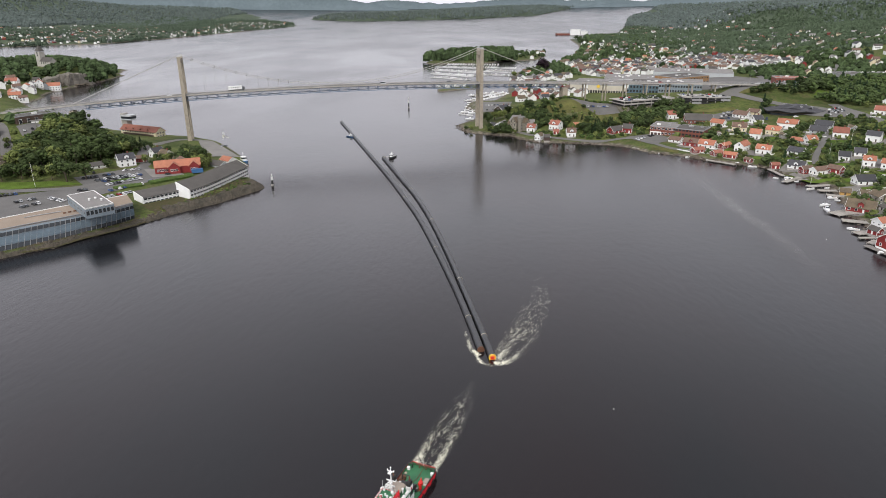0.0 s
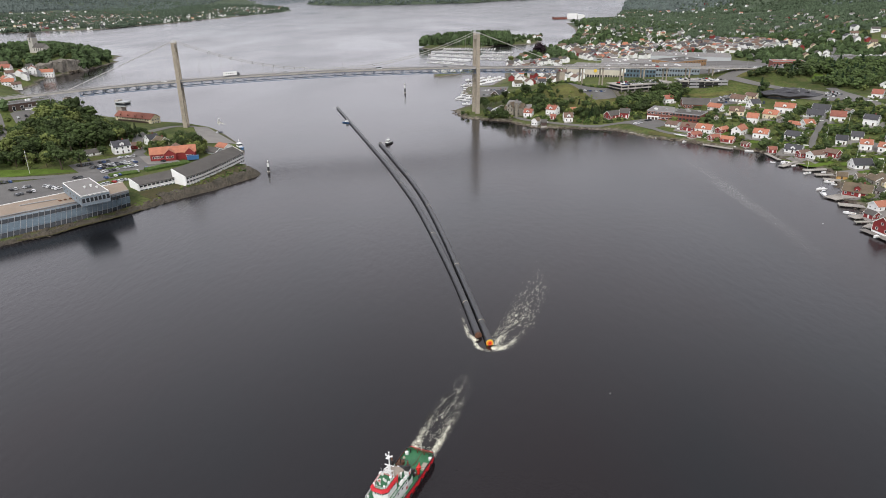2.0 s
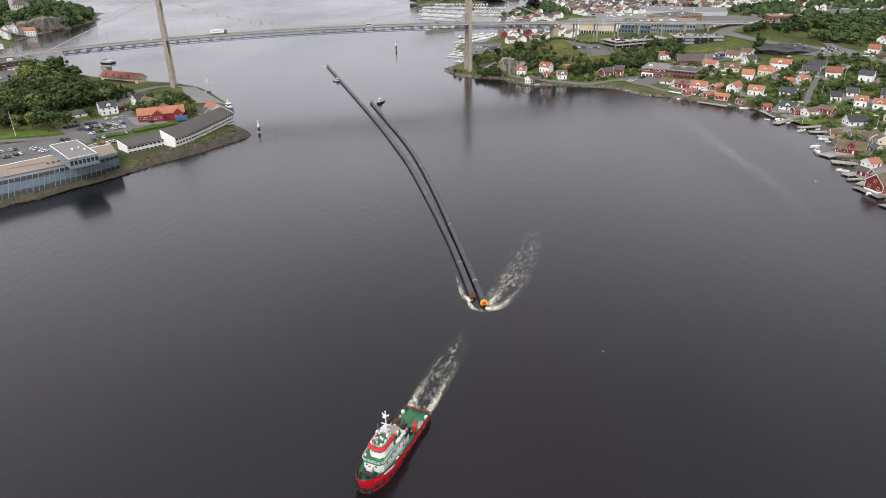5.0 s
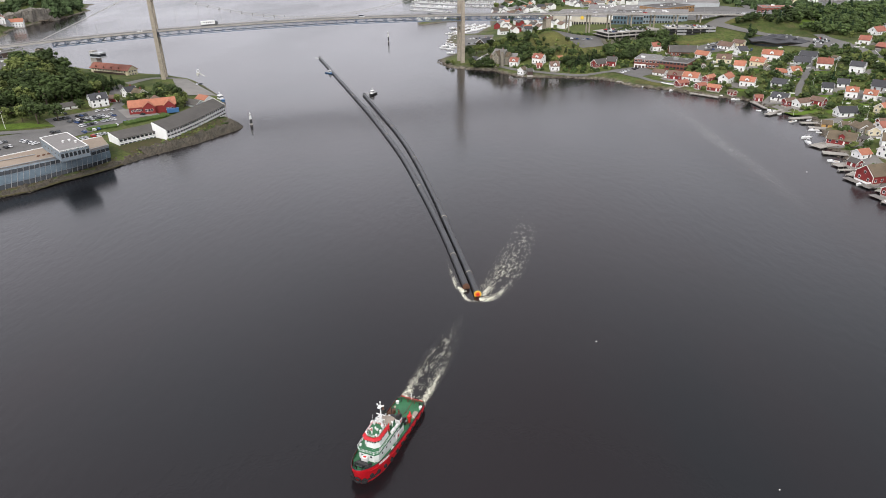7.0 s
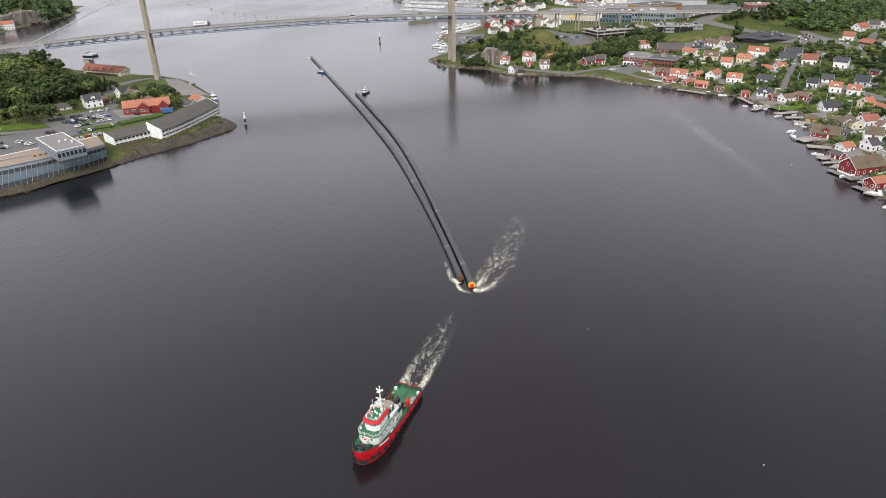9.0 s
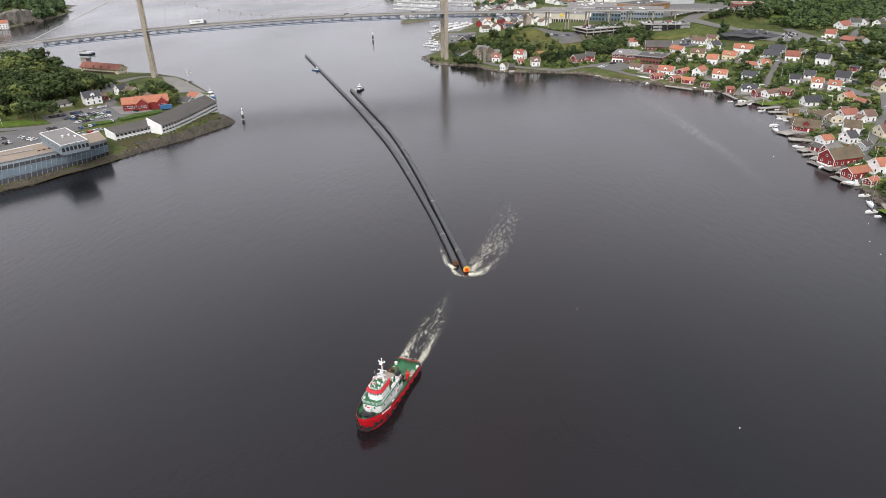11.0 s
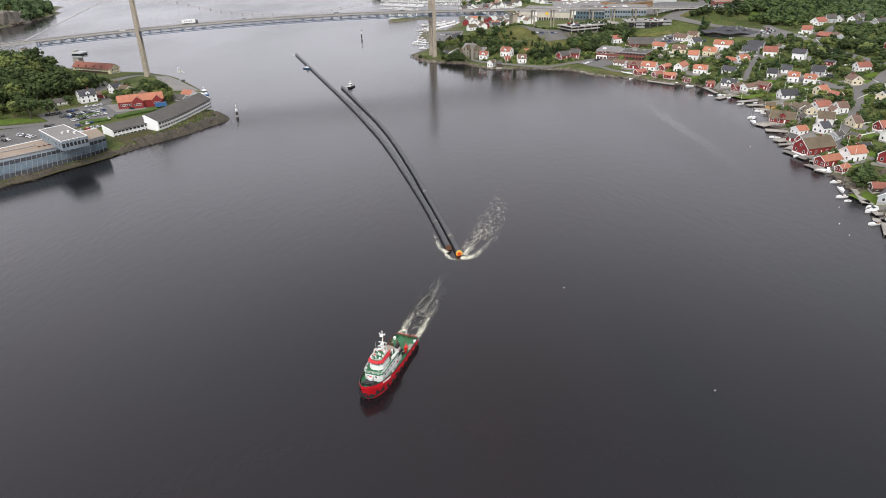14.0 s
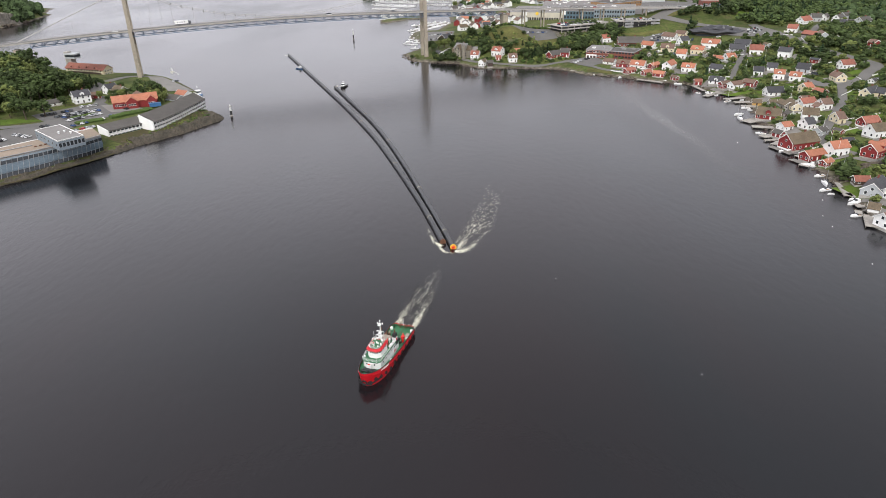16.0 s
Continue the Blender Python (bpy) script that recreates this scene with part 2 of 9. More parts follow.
def thing(name, m, label, category, group="", kind=""):
    ob = new(name)
    ob.empty_display_size = 0.5
    ob.matrix_basis = m
    return tagged(ob, label, category, group, kind)


def bez(p, t):
    """A point of a smooth curve through the plan points p at t from 0 to 1."""
    k = len(p) - 1
    i = min(int(t * k), k - 1)
    u = t * k - i
    a, b, c, d = (np.array(p[max(0, min(k, j))], float) for j in (i - 1, i, i + 1, i + 2))
    return 0.5 * (2 * b + (c - a) * u + (2 * a - 5 * b + 4 * c - d) * u * u + (3 * b - a - 3 * c + d) * u ** 3)


def curve(p, n):
    return [tuple(float(q) for q in bez(p, i / n)) for i in range(n + 1)]




# ---- the lie of the land: shores in plan, and heights ----
SHORE_EAST = [(4.9, 679.9), (8.7, 656.1), (17.2, 634.7), (38.2, 625.6), (56.3, 617.5), (74.4, 591.1), (101.9, 585.4), (126.5, 579.8), (149.2, 571.6), (166.3, 544.4), (190.9, 530.7), (204.2, 516.4), (221.2, 503),
              (239.2, 489.5), (249, 457.9), (258.7, 437.3), (252.5, 413.5), (239.8, 382.3), (236.3, 363.7), (232.8, 343.2), (228.3, 322.7), (222.9, 302.1), (218.5, 274.8), (214.9, 256.9), (211.3, 236.1), (203.9, 214.3),
              (200.3, 197.1), (202, 160), (215, 90), (260, 0), (340, -160), (480, -500)]
SHORE_EAST += [(4990, -500), (4990, 4990), (1500, 4990), (988.2, 3935), (667.1, 2721), (484.9, 2373), (378.9, 2239), (353.2, 1915), (317.4, 1716), (263, 1519), (209.5, 1375), (164.8, 1303),
               (116.2, 1208), (94.1, 1083), (81.6, 997.9), (78.1, 928.7), (54, 855.6), (24.1, 848.5), (14.6, 800.1), (33.4, 732.8)]
SHORE_WEST = [(-470, -500), (-400, 60), (-330, 190), (-255, 283.7), (-224.1, 311.3), (-212.4, 320.7), (-203.6, 335), (-192.4, 347.3), (-181.7, 361.9), (-173, 376.6), (-158.8, 393.4), (-142.7, 415.9), (-132.6, 435.5),
              (-137.3, 448.9), (-153.8, 473.1), (-158.5, 495.9), (-167, 522.6), (-198.8, 573.5), (-217.1, 598.5), (-245.4, 618.3), (-273, 627), (-330.2, 650.9), (-390.4, 683.6), (-458.8, 752.1), (-541.9, 830.6),
              (-571.5, 924.4), (-592.9, 989.6), (-569.7, 1058), (-579.7, 1150), (-609.9, 1232), (-651.7, 1304), (-718.1, 1361), (-857.6, 1382), (-1229, 1308), (-1734, 1275), (-4990, 1200), (-4990, -500)]
SHORE_FAR_WEST = [(-4990, 1700), (-1908, 1561), (-1307, 1962), (-1072, 2118), (-969.1, 2495), (-853.9, 3069), (-764, 3416), (-819.1, 3620), (-955.9, 3778), (-1600, 4990), (-4990, 4990)]
SHORE_ISLET = [(-70.2, 1426), (-45.1, 1383), (58, 1387), (118.1, 1410), (207.6, 1501), (225, 1637), (133.2, 1571), (19.6, 1536), (-42.8, 1479)]
SHORE_QUAY = [(-20.8, 935), (14.8, 964.2), (50.2, 982.7), (46.4, 1005), (11.2, 1010), (-18.7, 1001)]
SHORE_FAR_ISLAND = [(-824.5, 4013), (-583, 3871), (-273.4, 3919), (91.5, 4043), (515.2, 4269), (860, 4880), (300, 4850), (-460, 4324), (-791.2, 4195)]
SHORES = [SHORE_EAST, SHORE_WEST, SHORE_FAR_WEST, SHORE_ISLET, SHORE_QUAY, SHORE_FAR_ISLAND]


def inland(poly, x, y):
    """Metres from the shore line, positive on land."""
    best = np.full(x.shape, 1e18)
    inside = np.zeros(x.shape, bool)
    for (x0, y0), (x1, y1) in zip(poly, poly[1:] + poly[:1]):
        dx, dy = x1 - x0, y1 - y0
        u = np.clip(((x - x0) * dx + (y - y0) * dy) / (dx * dx + dy * dy), 0, 1)
        best = np.minimum(best, (x - x0 - u * dx) ** 2 + (y - y0 - u * dy) ** 2)
        if y0 != y1:
            inside ^= ((y0 > y) != (y1 > y)) & (x < x0 + (y - y0) * dx / dy)
    return np.where(inside, 1, -1) * np.sqrt(best)


# hills: middle, height, spreads along east and north
HILLS_EAST = [(109.9, 650, 7, 26.4, 20.7), (200.1, 669.1, 9, 39.3, 20.6), (104, 664, 15, 50, 32), (156.5, 670.4, 6, 46.9, 31.9), (308, 706, 12, 80, 30), (290, 681.6, 9, 65, 46.4), (392, 762, 14, 105, 92), (311.3, 524, 3, 56.3, 56.3), (392.8, 556.7, 12, 83.7, 102.3), (486.6, 445.3, 14, 111.9, 111.9), (636.6, 685.9, 34, 181.1, 154), (771.8, 1066, 40, 256.3, 213.6),
              (1219, 1212, 52, 405, 340), (1040, 1720, 46, 300, 330), (1996, 1475, 74, 607, 520), (1560, 2562, 82, 430, 442), (1110, 2600, 26, 180, 262), (925, 2850, 15, 80, 240), (1150, 2720, 40, 150, 250), (1480, 2600, 22, 200, 260), (2657, 3115, 88, 733, 733)]
HILLS_WEST = [(-346.3, 523.1, 25, 51.1, 49.2), (-294.3, 509.8, 5, 35.3, 35.3), (-418.8, 418.2, 20, 69.7, 89.7), (-693.2, 1157, 16, 115.7, 106), (-606.5, 1071, 14, 43.4, 57.8), (-791.1, 890.9, 30, 197.9, 197.9), (-1583, 738.6, 60, 527.6, 422.1)]
HILLS_FAR_WEST = [(-1814, 2433, 22, 371, 310), (-2457, 3003, 58, 545, 455), (-1927, 3670, 26, 367, 321), (-2686, 2059, 52, 537, 358), (-2668, 4140, 72, 828, 322)]


def swell(r):
    """The far sea, past three kilometres, lifted to stand for the water beyond."""
    u = np.maximum(r - 3000, 0) / 1900
    return 62 * u * u


def ground(x, y):
    """Heights of the land above the water, metres."""
    x, y = np.asarray(x, float), np.asarray(y, float)
    z = np.full(x.shape, -6.0)
    for poly in SHORES:
        d = inland(poly, x, y)
        q = np.maximum(d, 0)
        if poly is SHORE_EAST:
            h = 1.2 * (1 - np.exp(-q / 3)) + 11 * (1 - np.exp(-q / 75)) * np.clip((x + 0.2 * (700 - y)) / 120, 0.15, 1) * np.clip(1.15 - (y - 600) / 900, 0.35, 1)
            hills = HILLS_EAST
        elif poly is SHORE_WEST:
            h = 1.7 * (1 - np.exp(-q / 2)) + 4.8 * (1 - np.exp(-q / 38))
            hills = HILLS_WEST
        elif poly is SHORE_FAR_WEST:
            h = 2 * (1 - np.exp(-q / 10)) + 14 * (1 - np.exp(-q / 350))
            hills = HILLS_FAR_WEST
        elif poly is SHORE_ISLET:
            h, hills = 2 * (1 - np.exp(-q / 6)) + 11 * (1 - np.exp(-q / 40)), []
        elif poly is SHORE_QUAY:
            h, hills = 2.0 * (1 - np.exp(-q / 1.5)), []
        else:
            h, hills = 34 * (1 - np.exp(-q / 110)), []
        for cx, cy, a, sx, sy in hills:
            h = h + a * np.exp(-((x - cx) / sx) ** 2 - ((y - cy) / sy) ** 2) * (1 - np.exp(-q / 18))
        h = np.where(d > 0, h, np.maximum(d * 0.6, -6.0))
        z = np.maximum(z, h)
    return z + swell(np.hypot(x, y))


def hz(x, y):
    return float(ground(np.array([x]), np.array([y]))[0])


# ---- ground, water, far ridges ----
def spaced(a, b, step, lo, hi, grow=1.16):
    """Grid lines: even between a and b, wider and wider out to lo and hi."""
    mid = list(np.arange(a, b + 0.1, step))
    s, out = step, []
    while (out[-1] if out else b) < hi - 1:
        s *= grow
        out.append(min(hi, (out[-1] if out else b) + min(s, 90)))
    s, low = step, []
    while (low[-1] if low else a) > lo + 1:
        s *= grow
        low.append(max(lo, (low[-1] if low else a) - min(s, 90)))
    return np.array(low[::-1] + mid + out)


def sheet(name, xs, ys, zs, material, smooth=True):
    me = bpy.data.meshes.new(name)
    nx, ny = len(xs), len(ys)
    X, Y = np.meshgrid(xs, ys)
    i = np.arange(nx * ny).reshape(ny, nx)
    quads = np.stack([i[:-1, :-1], i[:-1, 1:], i[1:, 1:], i[1:, :-1]], -1).reshape(-1, 4)
    me.from_pydata(np.stack([X, Y, zs], -1).reshape(-1, 3).tolist(), [], quads.tolist())
    me.materials.append(material)
    me.polygons.foreach_set("use_smooth", [smooth] * len(me.polygons))
    return new(name, me)


def ground_material():
    m = bpy.data.materials.new("grass_scrub_rock_far_haze")
    m.use_nodes = True
    n, l = m.node_tree.nodes, m.node_tree.links
    b = n["Principled BSDF"]
    b.inputs["Roughness"].default_value = 0.95
    b.inputs["Specular IOR Level"].default_value = 0.15
    co = n.new("ShaderNodeTexCoord")

    def noise_at(scale, detail=5):
        t = n.new("ShaderNodeTexNoise")
        t.inputs["Scale"].default_value, t.inputs["Detail"].default_value = scale, detail
        l.new(co.outputs["Object"], t.inputs["Vector"])
        return t

    def ramp(src, lo, hi):
        r = n.new("ShaderNodeMapRange")
        r.inputs["From Min"].default_value, r.inputs["From Max"].default_value = lo, hi
        l.new(src, r.inputs["Value"])
        return r.outputs["Result"]

    def blend(f, a, c):
        x = n.new("ShaderNodeMix")
        x.data_type = "RGBA"
        l.new(f, x.inputs["Factor"])
        for sock, val in (("A", a), ("B", c)):
            if isinstance(val, tuple):
                x.inputs[sock].default_value = (*val, 1)
            else:
                l.new(val, x.inputs[sock])
        return x.outputs["Result"]

    grass = blend(ramp(noise_at(0.03).outputs["Fac"], 0.35, 0.65), (0.052, 0.070, 0.020), (0.118, 0.143, 0.040))
    grass = blend(ramp(noise_at(0.12).outputs["Fac"], 0.48, 0.72), grass, (0.105, 0.095, 0.045))
    grass = blend(ramp(noise_at(0.6).outputs["Fac"], 0.45, 0.8), grass, (0.028, 0.045, 0.014))
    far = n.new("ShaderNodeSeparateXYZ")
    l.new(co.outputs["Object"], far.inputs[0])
    # past 1300 m north, haze tint mixed in to match the far woods
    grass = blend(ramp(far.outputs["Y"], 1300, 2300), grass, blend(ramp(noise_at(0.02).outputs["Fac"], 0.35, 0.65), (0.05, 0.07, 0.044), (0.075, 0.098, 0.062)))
    rock = blend(ramp(noise_at(0.35, 8).outputs["Fac"], 0.3, 0.7), (0.05, 0.045, 0.036), (0.23, 0.20, 0.16))
    geo = n.new("ShaderNodeNewGeometry")
    sep, sepn = n.new("ShaderNodeSeparateXYZ"), n.new("ShaderNodeSeparateXYZ")
    l.new(geo.outputs["Position"], sep.inputs[0])
    l.new(geo.outputs["Normal"], sepn.inputs[0])
    wob = n.new("ShaderNodeMath")
    wob.operation = "MULTIPLY_ADD"
    l.new(noise_at(0.2).outputs["Fac"], wob.inputs[0])
    wob.inputs[1].default_value = 3.0
    l.new(sep.outputs["Z"], wob.inputs[2])
    up = ramp(wob.outputs[0], 2.2, 3.4)
    col = blend(up, rock, grass)
    steep = ramp(sepn.outputs["Z"], 0.72, 0.86)
    col = blend(steep, rock, col)
    l.new(col, b.inputs["Base Color"])
    bp = n.new("ShaderNodeBump")
    bp.inputs["Strength"].default_value, bp.inputs["Distance"].default_value = 0.6, 0.6
    l.new(noise_at(0.5, 8).outputs["Fac"], bp.inputs["Height"])
    l.new(bp.outputs["Normal"], b.inputs["Normal"])
    return m


def water_material():
    m = bpy.data.materials.new("dark_fjord_water")
    m.use_nodes = True
    n, l = m.node_tree.nodes, m.node_tree.links
    b = n["Principled BSDF"]
    b.inputs["IOR"].default_value = 1.333
    co = n.new("ShaderNodeTexCoord")
    patch, rip, chop = (n.new("ShaderNodeTexNoise") for _ in range(3))
    mp = n.new("ShaderNodeMapping")
    mp.inputs["Scale"].default_value = (1, 0.45, 1)
    mp.inputs["Rotation"].default_value = (0, 0, radians(-50))
    l.new(co.outputs["Object"], mp.inputs["Vector"])
    for t, s, d, src in ((patch, 0.006, 4, mp.outputs["Vector"]), (rip, 0.35, 4, mp.outputs["Vector"]), (chop, 1.1, 3, co.outputs["Object"])):
        t.inputs["Scale"].default_value, t.inputs["Detail"].default_value = s, d
        l.new(src, t.inputs["Vector"])
    r = n.new("ShaderNodeMapRange")
    r.inputs["From Min"].default_value, r.inputs["From Max"].default_value = 0.35, 0.65
    r.inputs["To Min"].default_value, r.inputs["To Max"].default_value = 0.1, 0.22
    l.new(patch.outputs["Fac"], r.inputs["Value"])
    tint, mix = n.new("ShaderNodeTexNoise"), n.new("ShaderNodeMix")
    tint.inputs["Scale"].default_value, tint.inputs["Detail"].default_value = 0.008, 3
    l.new(mp.outputs["Vector"], tint.inputs["Vector"])
    mix.data_type = "RGBA"
    mix.inputs["A"].default_value, mix.inputs["B"].default_value = (0.0122, 0.0095, 0.0108, 1), (0.0082, 0.0102, 0.0122, 1)
    spread = n.new("ShaderNodeMapRange")
    spread.inputs["From Min"].default_value, spread.inputs["From Max"].default_value = 0.38, 0.64
    l.new(tint.outputs["Fac"], spread.inputs["Value"])
    l.new(spread.outputs["Result"], mix.inputs["Factor"])
    l.new(mix.outputs["Result"], b.inputs["Base Color"])
    sep, wind, add = n.new("ShaderNodeSeparateXYZ"), n.new("ShaderNodeMapRange"), n.new("ShaderNodeMath")
    l.new(co.outputs["Object"], sep.inputs[0])
    l.new(sep.outputs["Y"], wind.inputs["Value"])
    wind.inputs["From Min"].default_value, wind.inputs["From Max"].default_value = 700, 2100
    wind.inputs["To Min"].default_value, wind.inputs["To Max"].default_value = 0.0, 0.04
    l.new(wind.outputs["Result"], add.inputs[0])
    l.new(r.outputs["Result"], add.inputs[1])
    l.new(add.outputs[0], b.inputs["Roughness"])
    b1, b2 = n.new("ShaderNodeBump"), n.new("ShaderNodeBump")
    b1.inputs["Strength"].default_value, b1.inputs["Distance"].default_value = 0.42, 0.2
    b2.inputs["Strength"].default_value, b2.inputs["Distance"].default_value = 0.3, 0.08
    l.new(rip.outputs["Fac"], b1.inputs["Height"])
    l.new(chop.outputs["Fac"], b2.inputs["Height"])
    l.new(b1.outputs["Normal"], b2.inputs["Normal"])
    l.new(b2.outputs["Normal"], b.inputs["Normal"])
    return m


gx = spaced(-420, 520, 6, -4990, 4990)
gy = spaced(190, 900, 6, -500, 4990)
GX, GY = np.meshgrid(gx, gy)
GZ = ground(GX, GY)
rough_z = np.array([[noise.noise((x * 0.045, y * 0.045, 3.0)) * 1.0 + noise.noise((x * 0.16, y * 0.16, 9.0)) * 0.5 for x in gx] for y in gy])
GZ = GZ + np.where(GZ > 0.3, rough_z * np.clip((GZ - 0.3) / 3, 0, 1), 0) * np.where((np.abs(GX) < 480) & (GY < 900), 0.3, 1.0)
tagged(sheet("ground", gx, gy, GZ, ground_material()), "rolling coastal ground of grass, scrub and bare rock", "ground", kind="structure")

M["water"] = water_material()
wx, wy = np.linspace(-4990, 4990, 60), np.linspace(-1500, 4990, 50)
WX, WY = np.meshgrid(wx, wy)
tagged(sheet("water", wx, wy, swell(np.hypot(WX, WY)), M["water"]), "calm dark grey fjord water with faint ripples", "water", kind="structure")


def ridge(name, x0, x1, y, h, seed, material):
    """A far wooded ridge along the skyline."""
    n = 160
    vs, fs = [], []
    for i in range(n + 1):
        x = x0 + (x1 - x0) * i / n
        u = i / n
        e = h * (0.55 + 0.45 * noise.noise((u * 4.0, seed, 0))) * min(1, 6 * u, 6 * (1 - u)) + 7 * noise.noise((u * 40, seed, 2)) + 3 * noise.noise((u * 160, seed, 5))
        z0 = float(swell(np.hypot(x, y)))
        vs += [(x, y - 60, z0 - 3), (x, y, z0 + max(e, 4)), (x, y + 40, z0 - 3)]
        if i:
            k = 3 * i
            fs += [(k - 3, k, k + 1, k - 2), (k - 2, k + 1, k + 2, k - 1)]
    g = Geo()
    g.add(vs, fs)
    return tagged(part(name, g, material, smooth=True), "distant wooded ridge beyond the fjord, tinted and glowing for haze", "ridge", kind="structure")


# distance haze put into the ridges: blue-grey colour plus a faint glow
M["far_ridge_haze"] = mat("distant_ridge_haze_glow", (0.10, 0.125, 0.13), 1.0, 0.15, 0.012, fine=4, spec=0.0)
far_bsdf = M["far_ridge_haze"].node_tree.nodes["Principled BSDF"]
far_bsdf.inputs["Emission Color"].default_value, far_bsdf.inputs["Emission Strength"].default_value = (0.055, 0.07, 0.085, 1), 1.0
ridge("backdrop", -3600, -300, 4820, 150, 1.3, M["far_ridge_haze"])
ridge("backdrop", -900, 1500, 4930, 92, 4.1, M["far_ridge_haze"])
ridge("backdrop", 700, 3000, 4900, 60, 8.7, M["far_ridge_haze"])


def gz(x, y):
    """Height of the ground sheet at a place."""
    i = min(max(int(np.searchsorted(gx, x)) - 1, 0), len(gx) - 2)
    j = min(max(int(np.searchsorted(gy, y)) - 1, 0), len(gy) - 2)
    u, v = (x - gx[i]) / (gx[i + 1] - gx[i]), (y - gy[j]) / (gy[j + 1] - gy[j])
    return float((GZ[j, i] * (1 - u) + GZ[j, i + 1] * u) * (1 - v) + (GZ[j + 1, i] * (1 - u) + GZ[j + 1, i + 1] * u) * v)


KEEP = []


def strip(name, pts, width, material, label, category, lift=0.22, n=0):
    """A road or path laid over the ground."""
    run = curve(pts, n or max(8, int(sum(math.dist(a, b) for a, b in zip(pts, pts[1:])) / 3)))
    KEEP.extend((x, y, width / 2 + 1.2) for x, y in run)
    k = max(2, int(width / 2.5))
    vs, fs = [], []
    for i, (x, y) in enumerate(run):
        (xa, ya), (xb, yb) = run[max(i - 1, 0)], run[min(i + 1, len(run) - 1)]
        d = math.hypot(xb - xa, yb - ya) or 1
        nx, ny = -(yb - ya) / d, (xb - xa) / d
        for j in range(k + 1):
            a = (j / k - 0.5) * width
            px, py = x + nx * a, y + ny * a
            vs.append((px, py, max(gz(px, py), 0.4) + lift))
        if i:
            b = i * (k + 1)
            fs += [(b + j - k - 1, b + j - k, b + j + 1, b + j) for j in range(k)]
    g = Geo()
    g.add(vs, fs)
    return tagged(part(name, g, material), label, category, kind="structure")


def patch(name, c, material, label, category, lift=0.2, step=2.5):
    """A surfaced yard between four corners, laid over the ground."""
    a, b, cc, d = (np.array(p, float) for p in c)
    KEEP.extend((*((a * (1 - u) + b * u) * (1 - v) + (d * (1 - u) + cc * u) * v), 3.0) for u in np.linspace(0, 1, 8) for v in np.linspace(0, 1, 8))
    n = max(2, int(max(np.linalg.norm(b - a), np.linalg.norm(cc - d)) / step))
    k = max(2, int(max(np.linalg.norm(d - a), np.linalg.norm(cc - b)) / step))
    vs = []
    for j in range(k + 1):
        for i in range(n + 1):
            u, v = i / n, j / k
            p = (a * (1 - u) + b * u) * (1 - v) + (d * (1 - u) + cc * u) * v
            vs.append((p[0], p[1], max(gz(p[0], p[1]), 0.4) + lift))
    fs = [(j * (n + 1) + i, j * (n + 1) + i + 1, (j + 1) * (n + 1) + i + 1, (j + 1) * (n + 1) + i) for j in range(k) for i in range(n)]
    g = Geo()
    g.add(vs, fs)
    return tagged(part(name, g, material), label, category, kind="structure")


# ---- the suspension bridge ----
BR, BL = np.array((27.0, 654.0)), np.array((-238.0, 590.0))
BDIR = (BR - BL) / np.linalg.norm(BR - BL)
BANG = math.degrees(math.atan2(BDIR[1], BDIR[0]))


def deck_z(s):
    """Height of the roadway, s metres east of the east tower."""
    return 47.9 - (1.29e-4 if s < -105 else 1.45e-4) * (s + 105) ** 2 if s < 0 else 46.3 - 0.0295 * s


def on_deck(s, across=0.0, dz=0.0):
    """A place on the bridge; the east viaduct bends south to fit the camera's view."""
    bend = -0.0006 * max(0.0, s - 90) ** 2
    p = BR + BDIR * s
    across += bend
    return (p[0] - BDIR[1] * across, p[1] + BDIR[0] * across, deck_z(s) + dz)


def deck_m(s, across=0.0, dz=0.0):
    slope = math.degrees(math.atan((deck_z(s + 1) - deck_z(s - 1)) / 2))
    x, y, z = on_deck(s, across, dz)
    return pose(x, y, z, 0, 0, BANG) @ pose(0, 0, 0, 0, -slope, 0)


bridge = thing("suspension_bridge", Matrix.Identity(4), "long suspension bridge with concrete towers and blue steel trusses", "bridge")
for px, py, foot, top in ((BR[0], BR[1], 1.0, 77.6), (BL[0], BL[1], 1.0, 76.9)):
    tower = part("tower", Geo().box(-3.5, -9, foot - 2, 3.5, 9, foot + 0.7), M["tower_concrete"], bridge, "tall weathered concrete portal tower", pose(px, py, 0, 0, 0, BANG))
    for side in (-1, 1):
        g = Geo()
        g.loft([[(-1.45 * k, side * 6.3 - 1.55 * k, z), (1.45 * k, side * 6.3 - 1.55 * k, z), (1.45 * k, side * 6.3 + 1.55 * k, z), (-1.45 * k, side * 6.3 + 1.55 * k, z)]
                for z, k in ((foot, 1.2), (deck_z(0) - 8, 1.06), (top, 0.92))])
        g.box(-0.5, side * 6.3 - 1.72, foot + 2, 0.5, side * 6.3 + 1.72, top - 4)
        part("leg", g, M["tower_concrete"], tower)
    g = Geo().box(-1.3, -5.2, top - 5.5, 1.3, 5.2, top - 1.5)
    part("crossbeam", g, M["tower_concrete"], tower)
    part("crossbeam", Geo().box(-1.5, -5.2, deck_z(0) - 10.5, 1.5, 5.2, deck_z(0) - 6.2), M["tower_concrete"], tower)
    for side in (-1, 1):
        part("cable_saddle", Geo().prism([(-2.2, side * 6.3 - 0.7), (2.2, side * 6.3 - 0.7), (2.2, side * 6.3 + 0.7), (-2.2, side * 6.3 + 0.7)], top, top + 1.6, 0.5), M["grey_metal"], tower)

